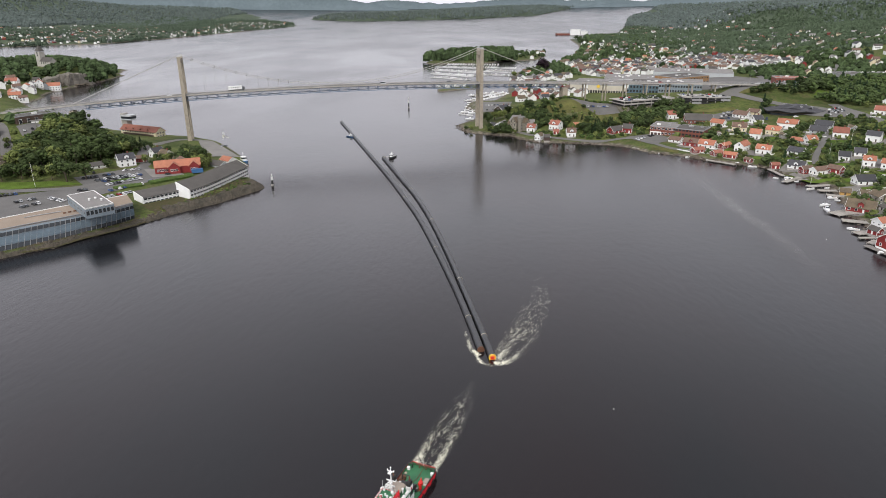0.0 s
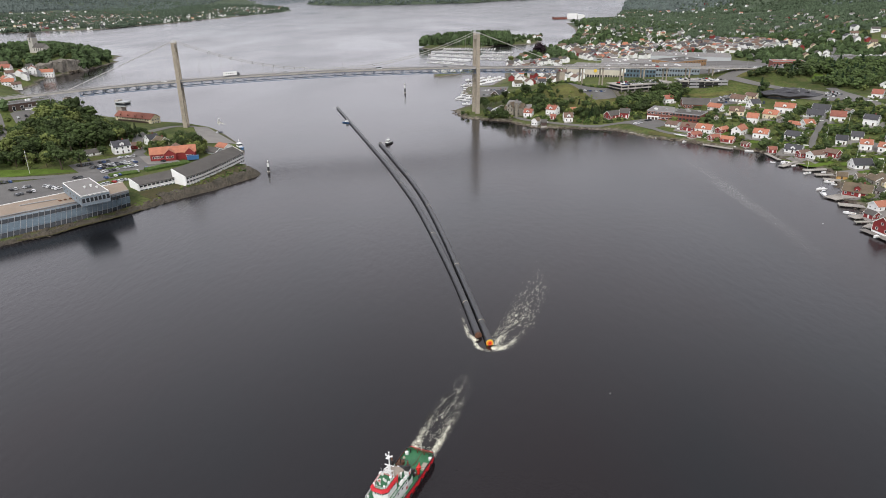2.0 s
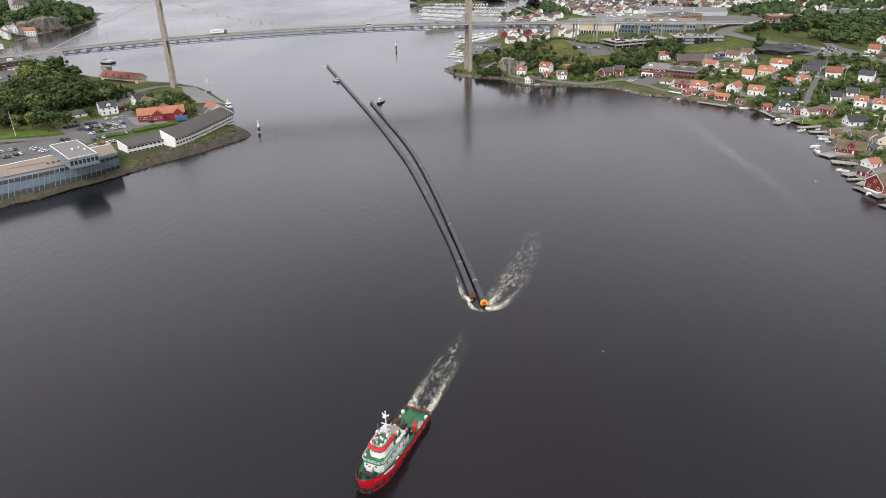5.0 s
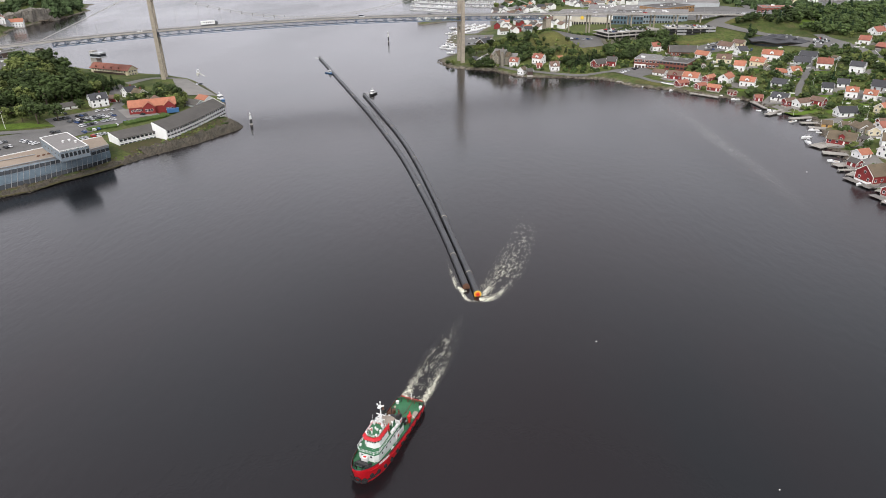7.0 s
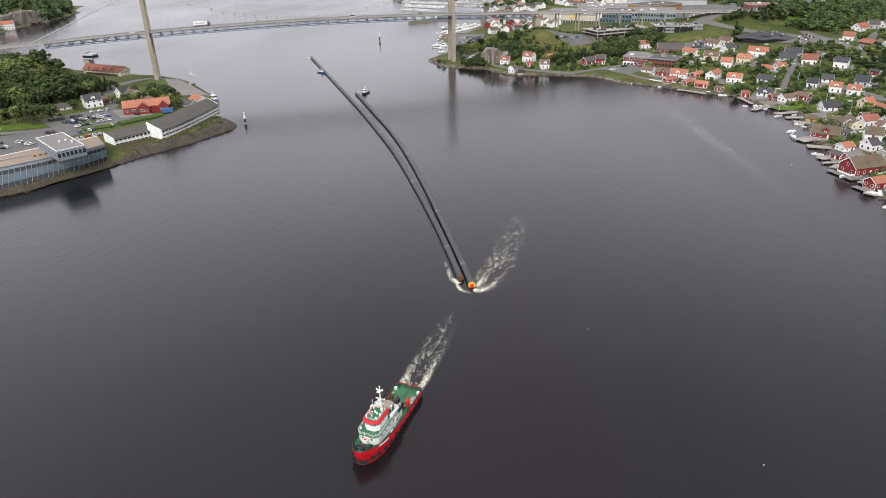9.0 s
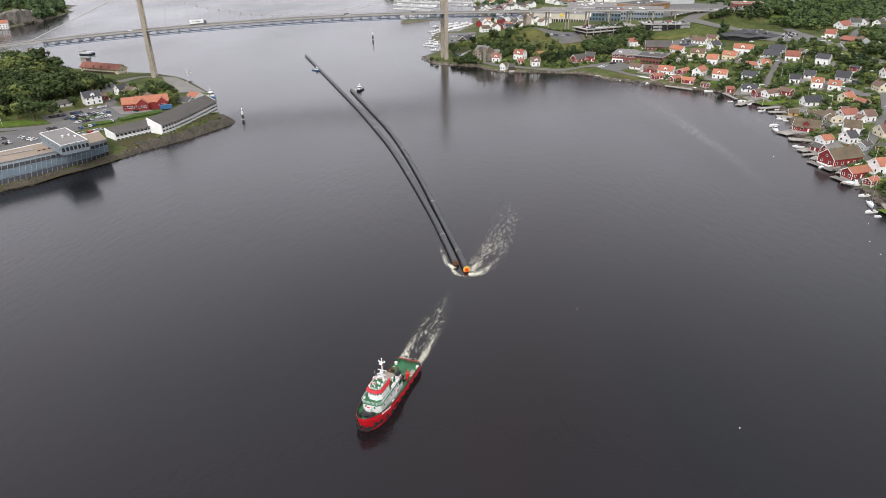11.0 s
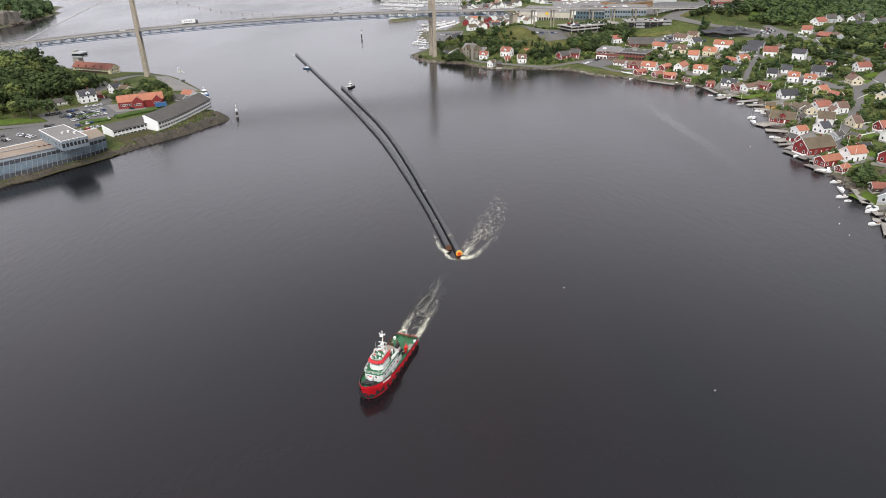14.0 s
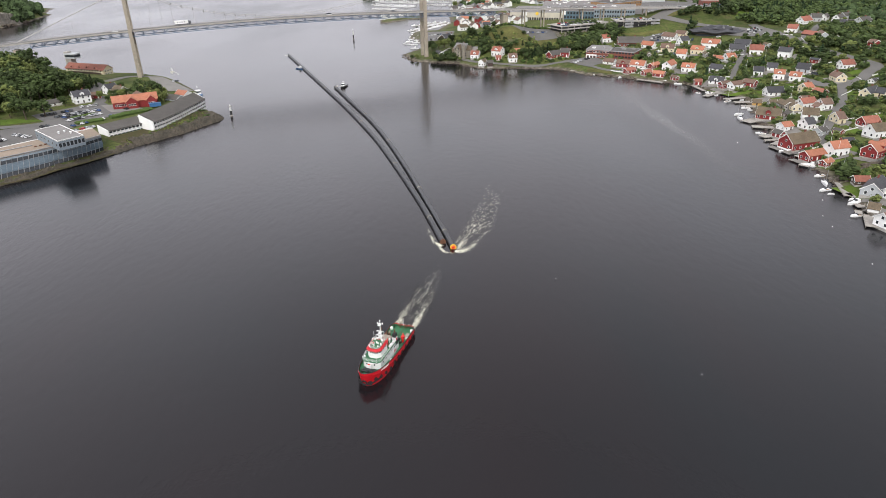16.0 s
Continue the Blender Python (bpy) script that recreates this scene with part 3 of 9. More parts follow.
# roadway in one run, with raised edges
S0, S1 = -420.0, 310.0
g, ge = Geo(), Geo()
stops = np.arange(S0, S1 + 1, 10.0)
g.loft([[on_deck(s, a, z) for a, z in ((-5.4, 0.0), (5.4, 0.0), (5.4, -0.7), (-5.4, -0.7))] for s in stops])
part("roadway", g, M["road"], bridge, "grey asphalt roadway")
for side in (-1, 1):
    g = Geo().loft([[on_deck(s, side * 5.9 + a, z) for a, z in ((-0.5, 0.25), (0.5, 0.25), (0.5, -0.9), (-0.5, -0.9))] for s in stops])
    part("edge_beam", g, M["concrete"], bridge, "pale concrete edge beam")
    g = Geo()
    for hgt in (0.65, 1.15):
        g.tube([on_deck(s, side * 6.1, 0.2 + hgt) for s in stops], 0.05, 4)
    for s in np.arange(S0, S1, 2.5):
        x, y, z = on_deck(s, side * 6.1, 0.2)
        g.box(x - 0.05, y - 0.05, z, x + 0.05, y + 0.05, z + 1.15)
    part("railing", g, M["grey_metal"], bridge)

# blue trusses below the roadway, one panel after another
PANEL = 9.07
tg = Geo()
for z in (-1.1, -5.0):
    tg.box(-PANEL / 2, -0.3, z - 0.3, PANEL / 2, 0.3, z + 0.3)
tg.box(-PANEL / 2 - 0.2, -0.25, -5, -PANEL / 2 + 0.2, 0.25, -1)
tg.tube([(-PANEL / 2, 0, -5), (0, 0, -1.1)], 0.24, 4)
tg.tube([(0, 0, -1.1), (PANEL / 2, 0, -5)], 0.24, 4)
truss_mesh = tg.mesh("truss_panel", M["bridge_blue"])
fg = Geo().box(-0.25, -5, -5.2, 0.25, 5, -4.7)
fg.tube([(0, -5, -5), (0, 0, -1)], 0.2, 4).tube([(0, 5, -5), (0, 0, -1)], 0.2, 4).box(-0.2, -5.3, -1.5, 0.2, 5.3, -0.75)
frame_mesh = fg.mesh("cross_frame", M["bridge_deep_blue"])
k = 0
for i in range(48):
    s = -PANEL * (i - 9) - PANEL / 2
    if s > 85 or s < -365:
        continue
    for side in (-1, 1):
        part("truss_panel", truss_mesh, None, bridge, m=deck_m(s, side * 5.2))
    part("cross_frame", frame_mesh, None, bridge, m=deck_m(s - PANEL / 2))

# main cables, side cables and hangers
TOP_E, TOP_W, SPAN = 78.7, 78.0, float(np.linalg.norm(BR - BL))


def cable_z(s):
    if s >= 0:
        return TOP_E + (deck_z(92) + 0.5 - TOP_E) * s / 92
    if s <= -SPAN:
        u = (-s - SPAN) / 92
        return TOP_W + (deck_z(-SPAN - 92) + 0.5 - TOP_W) * u
    u = -s / SPAN
    return TOP_E + (TOP_W - TOP_E) * u - 4 * (0.5 * (TOP_E + TOP_W) - deck_z(-SPAN / 2) - 2.0) * u * (1 - u)


for side in (-1, 1):
    for a, b, n in ((92, 0, 10), (0, -SPAN, 50), (-SPAN, -SPAN - 92, 10)):
        g = Geo()
        pts = []
        for i in range(n + 1):
            s = a + (b - a) * i / n
            x, y, _ = on_deck(s, side * 6.3)
            pts.append((x, y, cable_z(s)))
        for off in (-0.35, 0.35):
            g.tube([(p[0] + off * 0.5, p[1] - off * 0.85, p[2]) for p in pts], 0.13, 5)
        part("main_cable", g, M["cable"], bridge)
    for i in [*range(1, 30), *range(31, 39)]:
        s = -PANEL * i
        x, y, z = on_deck(s, side * 6.3)
        h = part("hanger", Geo().tube([(x, y, z - 0.5), (x, y, cable_z(s))], 0.05, 4), M["cable"], bridge)
        part("cable_clamp", Geo().cbox(x, y, cable_z(s), 0.8, 0.8, 1.1), M["grey_metal"], h)

# the east abutment pier and the slim viaduct piers
for s, wide, thick, ground_top in ((88, 9.5, 5.0, None), (110, 1.1, 1.1, None), (132, 1.1, 1.1, None), (154, 1.1, 1.1, None), (176, 1.1, 1.1, None), (200, 1.1, 1.1, None), (224, 1.1, 1.1, None),
                                (248, 1.1, 1.1, None), (272, 1.1, 1.1, None), (-366, 9, 4, None)):
    x, y, z = on_deck(s)
    zb = hz(x, y) - 2
    g = Geo()
    if wide > 3:
        g.box(-thick / 2, -wide / 2, zb, thick / 2, wide / 2, z - (5.2 if s < 100 else 0.8))
        for off in (-wide / 2 + 1.2, 0, wide / 2 - 1.2):
            g.box(-thick / 2 - 0.25, off - 0.8, zb, thick / 2 + 0.25, off + 0.8, z - 5.6)
        part("abutment_pier", g, M["tower_concrete"], bridge, m=pose(x, y, 0, 0, 0, BANG))
    else:
        for off in (-3.4, 3.4):
            g.box(-wide / 2, off - thick / 2, zb, wide / 2, off + thick / 2, z - 1.6)
        g.box(-0.8, -5, z - 1.7, 0.8, 5, z - 0.7)
        part("viaduct_pier", g, M["tower_concrete"], bridge, m=pose(x, y, 0, 0, 0, BANG))
# lamp masts along the kerb
for i in range(-12, 10):
    s = i * 32.0
    x, y, z = on_deck(s, 5.7)
    g = Geo().tube([(x, y, z), (x, y, z + 8.5), (x + 1.6 * BDIR[1], y - 1.6 * BDIR[0], z + 9.0)], 0.09, 5)
    part("lamp_post", g, M["grey_metal"], bridge)


# ---- the two towed pipes ----
PIPE_A = [(14.4, 205.7), (11.4, 226.2), (6.1, 259.3), (-2.4, 311.4), (-13.3, 369.1), (-23.9, 414.3), (-35.7, 456.2), (-56, 526.8)]
PIPE_B = [(10.5, 211.3), (6.8, 235.7), (1.7, 265.7), (-8.2, 315.7), (-19.2, 366.4), (-31, 411), (-46.5, 466), (-65.3, 527.7), (-88.4, 602.8), (-117.3, 696.4)]
for pts, label in ((PIPE_A, "black plastic pipe with an orange end cap towed afloat"), (PIPE_B, "long black plastic pipe floating on the water")):
    run = curve(pts, 110)
    a, b = run[0], run[1]
    yaw = math.degrees(math.atan2(a[1] - b[1], a[0] - b[0]))
    pipe = thing("floating_pipe", Matrix.Identity(4), label, "pipe", "towed pipes")
    part("pipe_wall", Geo().tube([(x, y, 0.75) for x, y in run], 1.3, 20), M["pipe"], pipe, smooth=True)
    head = part("end_flange", Geo().cyl(0, 0, -0.25, 0.2, 1.36, n=24), M["yellow_paint"] if pts is PIPE_A else M["rust"], pipe, "yellow-painted end flange", pose(a[0], a[1], 0.8, 0, 90, yaw))
    part("end_cap", Geo().cyl(0, 0, 0.2, 0.3, 1.0, 0.9, n=24), M["orange_paint"] if pts is PIPE_A else M["rust"], head)
    if pts is PIPE_A:
        part("towing_eye", Geo().cyl(0, 0, 0.3, 0.5, 0.55, 0.4, n=16), M["bright_red"], head)
    part("end_cap", Geo().cyl(0, 0, -0.2, 0.2, 1.42, n=20), M["black_metal"], pipe, m=pose(run[-1][0], run[-1][1], 0.8, 0, 90, math.degrees(math.atan2(run[-1][1] - run[-2][1], run[-1][0] - run[-2][0]))))
    total = len(run) - 1
    for i in range(13, total, 24):
        (x0, y0), (x1, y1) = run[i], run[i + 1]
        g = Geo()
        m = pose(x0, y0, 0.75, 0, 90, math.degrees(math.atan2(y1 - y0, x1 - x0)))
        arc = [(-1.36 * math.cos(v), 1.36 * math.sin(v)) for v in np.linspace(-1.3, 1.3, 9)]
        inn = [(c * 0.93, s * 0.93) for c, s in arc]
        g.loft([[(*p, -0.22) for p in arc + inn[::-1]], [(*p, 0.22) for p in arc + inn[::-1]]])
        part("marker_band", g, M["rope"], pipe, "pale strap", m)


# ---- houses ----
TONE = {"white_wood": "white wooden", "cream_wood": "cream wooden", "red_wood": "dark red wooden", "grey_wood": "pale grey wooden", "dark_wood": "dark-stained wooden", "yellow_wood": "ochre wooden",
        "old_wood": "weathered timber", "stone_wall": "grey stone", "brick_red": "red brick", "blue_wood": "blue wooden"}
COVER = {"tile_orange": "orange tiled roof", "tile_red": "old red tiled roof", "tile_brown": "brown tiled roof", "tile_black": "black tiled roof", "roof_grey": "grey roof", "roof_slate": "dark grey roof", "roof_moss": "mossy brown roof"}
cached = {}


def window_mesh(w, h, trim, with_pane):
    key = (w, h, trim, with_pane)
    if key not in cached:
        t = 0.11
        ring_of = lambda e, y: [(-w / 2 - e, y, -e), (w / 2 + e, y, -e), (w / 2 + e, y, h + e), (-w / 2 - e, y, h + e)]
        g = Geo().loft([ring_of(t, -0.06), ring_of(t, 0.1), ring_of(0, 0.1), ring_of(0, 0.02)])
        me = g.mesh("window", M[trim])
        me.materials.append(M["glass"])
        me.polygons[len(g.f) - 1].material_index = 1
        cached[key] = me
    return cached[key]


def window(parent, x, y, z, yaw, w=1.1, h=1.3, trim="white_wood", near=False):
    """A window with its outer face towards -y turned by yaw."""
    return part("window", window_mesh(w, h, trim, True), None, parent, m=pose(x, y, z, 0, 0, yaw + 180))


def gable_roof(g, L, W, he, hr, over=0.45, thick=0.22, x0=0.0):
    """Two sloping slabs over a body L by W."""
    rise = (hr - he) / (W / 2)
    ye, ze = W / 2 + over, he - rise * over
    a, b = x0 - L / 2 - over, x0 + L / 2 + over
    for s in (-1, 1):
        g.add([(a, s * ye, ze), (b, s * ye, ze), (b, 0, hr), (a, 0, hr), (a, s * ye, ze + thick), (b, s * ye, ze + thick), (b, 0, hr + thick), (a, 0, hr + thick)],
              [(0, 1, 2, 3), (4, 7, 6, 5), (0, 4, 5, 1), (2, 6, 7, 3), (0, 3, 7, 4), (1, 5, 6, 2)])
    return g


def gable_wall(g, L, W, he, hr, z0=0.0, x0=0.0):
    a, b = x0 - L / 2, x0 + L / 2
    sec = ((-W / 2, z0), (W / 2, z0), (W / 2, he), (0, hr - 0.02), (-W / 2, he))
    return g.loft([[(a, y, z) for y, z in sec], [(b, y, z) for y, z in sec]])


GARDENS = []


def house(x, y, yaw, L, W, hr, wall, roof, dormer=False, steps=0, name="house", base=None):
    """A gabled house, ridge along its length, standing on the ground."""
    z = gz(x, y) if base is None else base
    what = "house" if hr > 5.6 else "shed"
    KEEP.extend((x + math.cos(radians(yaw)) * a * L, y + math.sin(radians(yaw)) * a * L, W / 2 + 1.6) for a in (-0.4, -0.15, 0.15, 0.4))
    if z < 1.0:
        z = 1.0
    if 195 < x < 400 and y < 610 and hr > 5.4:
        GARDENS.append((x, y, yaw, L, W))
    label = f"{TONE[wall]} {what} with {COVER[roof]}" + (" and dormers" if dormer else " by the fjord")
    near = math.hypot(x, y + 40) < 470
    ob = thing(what if name == "house" else name, pose(x, y, z, 0, 0, yaw), label, what)
    pitch = 0.62 if hr < 6 else 0.78
    he = max(hr - pitch * W / 2, 0.45 * hr)
    part("foundation", Geo().box(-L / 2 + 0.05, -W / 2 + 0.05, -3.0, L / 2 - 0.05, W / 2 - 0.05, 0.4), M["concrete"], ob, "grey plinth")
    part("wall", gable_wall(Geo(), L, W, he, hr, 0.4), M[wall], ob)
    part("roof", gable_roof(Geo(), L, W, he, hr), M[roof], ob)
    trim = "white_wood" if wall != "stone_wall" else "grey_wood"
    # bargeboards and corner boards
    rise = (hr - he) / (W / 2)
    for s in (-1, 1):
        g = Geo()
        xx = s * (L / 2 + 0.47)
        for t in (-1, 1):
            ye = t * (W / 2 + 0.45)
            g.add([(xx, ye, he - rise * 0.45 - 0.2), (xx, 0, hr - 0.2), (xx, 0, hr + 0.24), (xx, ye, he - rise * 0.45 + 0.24),
                   (xx + 0.06 * s, ye, he - rise * 0.45 - 0.2), (xx + 0.06 * s, 0, hr - 0.2), (xx + 0.06 * s, 0, hr + 0.24), (xx + 0.06 * s, ye, he - rise * 0.45 + 0.24)],
                  [(0, 1, 2, 3), (7, 6, 5, 4), (0, 4, 5, 1), (1, 5, 6, 2), (2, 6, 7, 3), (3, 7, 4, 0)])
        part("bargeboard", g, M[trim], ob)
    if wall == "red_wood":
        for sx in (-1, 1):
            for sy in (-1, 1):
                part("corner_board", Geo().cbox(sx * L / 2, sy * W / 2, (he + 0.4) / 2, 0.22, 0.22, he - 0.4), M["white_wood"], ob)
    floors = 2 if he > 4.6 else 1
    n = max(1, int(L / 3.3))
    ww, wh = (1.15, 1.35) if hr > 5.6 else (0.8, 0.9)
    for f in range(floors):
        zz = 1.25 + 2.65 * f
        if zz + wh > he:
            continue
        for i in range(n):
            xx = (i + 0.5) / n * L - L / 2
            if f == 0 and i == n // 2:
                part("door", Geo().box(xx - 0.5, -W / 2 - 0.05, 0.4, xx + 0.5, -W / 2 + 0.05, 2.5), M["white_wood"] if wall == "red_wood" else M["dark_wood"], ob, "panelled entrance door")
            else:
                window(ob, xx, -W / 2, zz, 0, ww, wh, trim, near)
            window(ob, xx, W / 2, zz, 180, ww, wh, trim, near)
        for yy in (-W / 4, W / 4):
            window(ob, -L / 2, yy, zz, -90, ww, wh, trim, near)
            window(ob, L / 2, yy, zz, 90, ww, wh, trim, near)
    if hr > 6.6:
        for s, a in ((-1, -90), (1, 90)):
            window(ob, s * L / 2, 0, min(he + 0.1, hr - 2.4), a, ww, 1.2, trim, near)
        cx = L * 0.18
        part("chimney", Geo().box(cx - 0.45, 0.1, hr - 1.0, cx + 0.45, 0.9, hr + 1.1).box(cx - 0.52, 0.03, hr + 1.1, cx + 0.52, 0.97, hr + 1.25), M["brick_red"], ob, "brick chimney")
    seat = random.Random(int(abs(x) * 10))
    if hr > 6.0 and 140 < x < 395 and y < 670 and seat.random() < 0.6:
        e = seat.choice((-1, 1))
        b0, b1 = sorted((e * L / 2, e * (L / 2 + 2.6)))
        t = part("terrace", Geo().box(b0, -W * 0.45, -1.5, b1, W * 0.3, 0.55), M["old_wood"], ob, "grey timber terrace")
        rx = e * (L / 2 + 2.55)
        part("terrace_rail", Geo().box(rx - 0.05, -W * 0.45, 0.55, rx + 0.05, W * 0.3, 1.4).box(b0, -W * 0.45, 0.55, b1, -W * 0.45 + 0.08, 1.4), M["white_wood"], t, "white board railing")
    if dormer:
        for s in (-1, 1):
            d = part("dormer", Geo(), M[wall], ob)
            g = Geo()
            g.m = pose(0, s * W * 0.22, 0, 0, 0, 90)
            gable_wall(g, W * 0.5, 3.0, hr - 1.35, hr - 0.35, he)
            d.data = g.mesh("dormer", M[wall])
            g = Geo()
            g.m = pose(0, s * W * 0.22, 0, 0, 0, 90)
            gable_roof(g, W * 0.5, 3.0, hr - 1.35, hr - 0.3, 0.3, 0.16)
            part("dormer_roof", g, M[roof], d)
            w = part("dormer_window", window_mesh(1.1, 1.1, trim, True), None, d, m=pose(0, s * W * 0.47, he + 0.1, 0, 0, 0 if s > 0 else 180))
    return ob


house(211.9, 641.2, 16, 9.3, 7.5, 7.5, "white_wood", "tile_red")
house(246.2, 609.7, -49, 12.1, 7.5, 6.5, "white_wood", "tile_orange")
house(256.6, 586.8, -28, 11.9, 8.4, 7.5, "cream_wood", "tile_brown", True)
house(275.4, 630.4, -49, 13.4, 8.3, 6.5, "white_wood", "tile_brown")
house(280.4, 608.4, 15, 9.2, 8.4, 7.4, "white_wood", "tile_black")
house(258.2, 557.5, -33, 8.4, 8.4, 8, "white_wood", "tile_orange")
house(293.5, 576.2, -38, 15.7, 8.4, 8.4, "white_wood", "tile_orange", True)
house(275.2, 561.3, -46, 11.6, 7.5, 7.5, "cream_wood", "tile_orange", True)
house(235.4, 527.9, 46, 13.8, 7.5, 8, "white_wood", "tile_orange")
house(247.7, 516, -38, 10.6, 7.6, 7.3, "white_wood", "tile_orange", True)
house(212.9, 543, -38, 12.3, 8.5, 7.1, "white_wood", "tile_orange", True)
house(225.8, 538.8, 37, 11.8, 5.7, 4.7, "red_wood", "tile_orange")
house(202.8, 551.5, -38, 12.1, 7.5, 6.6, "red_wood", "tile_brown", True)
house(193.9, 565.3, -45, 10.3, 7.5, 4.7, "white_wood", "tile_brown")
house(202.1, 533.9, 23, 10.3, 5.7, 4.7, "red_wood", "tile_red")
house(213.5, 523.1, 25, 8.8, 5.1, 4.3, "red_wood", "tile_red")
house(221.5, 514.9, -39, 9.6, 6, 4.8, "red_wood", "tile_orange")
house(243.2, 485.4, -9, 5.5, 5.1, 4.8, "red_wood", "tile_red")
house(230.7, 502.5, -67, 5.4, 4.3, 3.9, "red_wood", "tile_brown")
house(267.6, 504.3, -52, 11.1, 7.6, 6, "white_wood", "tile_black")
house(254.9, 476.1, -44, 11.3, 7.7, 6, "white_wood", "tile_black", True)
house(279.8, 528.5, -48, 9.5, 6.6, 4.7, "grey_wood", "tile_orange")
house(286, 522, 10, 8.3, 7.6, 6.9, "white_wood", "tile_orange", True)
house(255.3, 464.1, 8, 7.5, 6, 5.7, "red_wood", "tile_brown")
house(262.3, 458.5, 20, 12.8, 6.8, 5.7, "white_wood", "tile_brown")
house(272.1, 456.4, -55, 8.6, 6.8, 5.7, "red_wood", "tile_brown")
house(311.3, 525.9, -28, 10.8, 9.3, 7.9, "white_wood", "tile_red")
house(303.8, 545.7, -26, 12.1, 9.3, 6.5, "grey_wood", "tile_black")
house(324.6, 503.9, -47, 9.6, 7.5, 8.1, "white_wood", "tile_black")
house(289.1, 477.7, -29, 7.1, 7.6, 6.5, "white_wood", "tile_black")
house(302.2, 481.2, -29, 7.4, 7.6, 6, "white_wood", "tile_black")
house(297, 460.8, -26, 7.5, 6.8, 7.3, "white_wood", "tile_orange", True)
house(304.7, 450.6, -42, 7.9, 6.8, 7, "white_wood", "tile_orange", True)
house(319.4, 465.6, -41, 9.1, 9.3, 6.9, "grey_wood", "tile_black")
house(347.9, 457, 4, 10.5, 7.6, 6.9, "white_wood", "tile_red")
house(327.7, 434, 85, 10.5, 7.6, 7, "cream_wood", "tile_brown")
house(372.3, 577.8, -42, 8.2, 8.2, 7.3, "white_wood", "tile_red")
house(408.4, 620.1, 24, 13.6, 9.1, 7.3, "white_wood", "tile_red")
house(426, 630.1, -12, 9.2, 8.2, 7.7, "grey_wood", "roof_slate")
house(438.3, 633.8, 44, 12.5, 6.3, 6.3, "white_wood", "roof_slate")
house(441.5, 616.6, 37, 13.6, 7.2, 7.2, "white_wood", "roof_slate")
house(430.6, 597.7, 8, 13.9, 7.3, 4.5, "dark_wood", "tile_black")
house(449, 589.6, 20, 13.6, 8.2, 7.3, "grey_wood", "roof_slate")
house(456.8, 627.7, 16, 10.8, 7.2, 7.2, "grey_wood", "roof_slate")
house(481.6, 612.1, -12, 8.8, 8.1, 7.2, "white_wood", "tile_brown")
house(392.1, 491.1, -78, 6.5, 6.6, 5.9, "red_wood", "tile_brown")
house(323.6, 391.4, 30, 14.2, 7.6, 7, "cream_wood", "tile_black")
house(329.9, 388.5, -48, 5.4, 7.6, 6, "cream_wood", "tile_black")
house(373.1, 548.6, -67, 13.9, 8.3, 4.6, "dark_wood", "tile_red")
house(374, 534.2, -108, 13.8, 8.3, 6.4, "grey_wood", "tile_brown")
house(296.8, 422.6, 21, 7.8, 7.7, 7, "cream_wood", "tile_orange")
house(301.1, 411.5, -70, 8.1, 6, 4.3, "red_wood", "tile_red")
house(276.2, 429.2, 0, 12.3, 8.5, 6.5, "white_wood", "tile_black")
house(244.4, 376.2, -38, 14.7, 10.3, 7.1, "red_wood", "roof_moss", True)
house(255.9, 413.7, -25, 6, 6, 4.4, "yellow_wood", "roof_moss")
house(261.3, 403, -8, 5.1, 6, 4.4, "old_wood", "roof_moss")
house(263.4, 391.3, -87, 9.8, 6.8, 5.7, "old_wood", "roof_moss")
house(267.7, 387.9, -104, 16.1, 6.8, 5.7, "cream_wood", "roof_moss")
house(275, 385.8, 16, 11.9, 6.8, 7, "white_wood", "tile_red")
house(283.3, 378.1, 5, 7, 7.7, 7, "white_wood", "tile_brown")
house(277.3, 374.7, -77, 4.9, 6, 5.2, "white_wood", "tile_brown")
house(261.8, 359, -26, 9.1, 8.6, 7.9, "white_wood", "roof_moss")
house(255.7, 371.5, -77, 4.7, 5.1, 3.9, "white_wood", "roof_slate")
house(251, 343.8, 16, 6.6, 7.7, 7.1, "white_wood", "tile_black")
house(250.4, 328.8, 32, 7.7, 6, 5.3, "grey_wood", "roof_slate")
house(259.1, 324.6, -68, 4.5, 5.2, 3.9, "red_wood", "roof_slate")
house(239.8, 348.5, 14, 7.1, 6.9, 5.3, "white_wood", "tile_orange")
house(229.6, 337, -67, 5.5, 5.2, 4.4, "red_wood", "roof_slate")
house(229.7, 315.4, 13, 19.5, 11.2, 8.8, "red_wood", "roof_moss")
house(224.7, 293.2, 16, 12.5, 6.9, 5.8, "red_wood", "tile_orange")
house(224.9, 280.9, 26, 6.7, 4.3, 3.9, "red_wood", "tile_orange")
house(237.9, 293.4, 10, 10.8, 7.8, 8, "white_wood", "tile_orange")
house(272.4, 346.3, 7, 5.3, 8.6, 7, "cream_wood", "tile_brown")
house(283.6, 333.5, 7, 10.5, 7.7, 6.1, "red_wood", "tile_red")
house(274, 313.2, 13, 10.3, 8.6, 7.9, "white_wood", "roof_moss")
house(253.9, 283.6, 29, 15.6, 8.6, 7.9, "red_wood", "tile_orange", True)
house(223.2, 250, -14, 6.7, 6.1, 4.4, "dark_wood", "tile_red")
house(222.1, 237.5, 42, 15.2, 9.5, 7.1, "grey_wood", "tile_black")
house(209.4, 219.6, -40, 4.5, 6.1, 4, "white_wood", "roof_moss")
house(203.8, 203.2, 15, 6.8, 7.8, 7.1, "white_wood", "tile_brown")
house(224.5, 226.7, 8, 8.6, 7.8, 7.1, "white_wood", "tile_red")
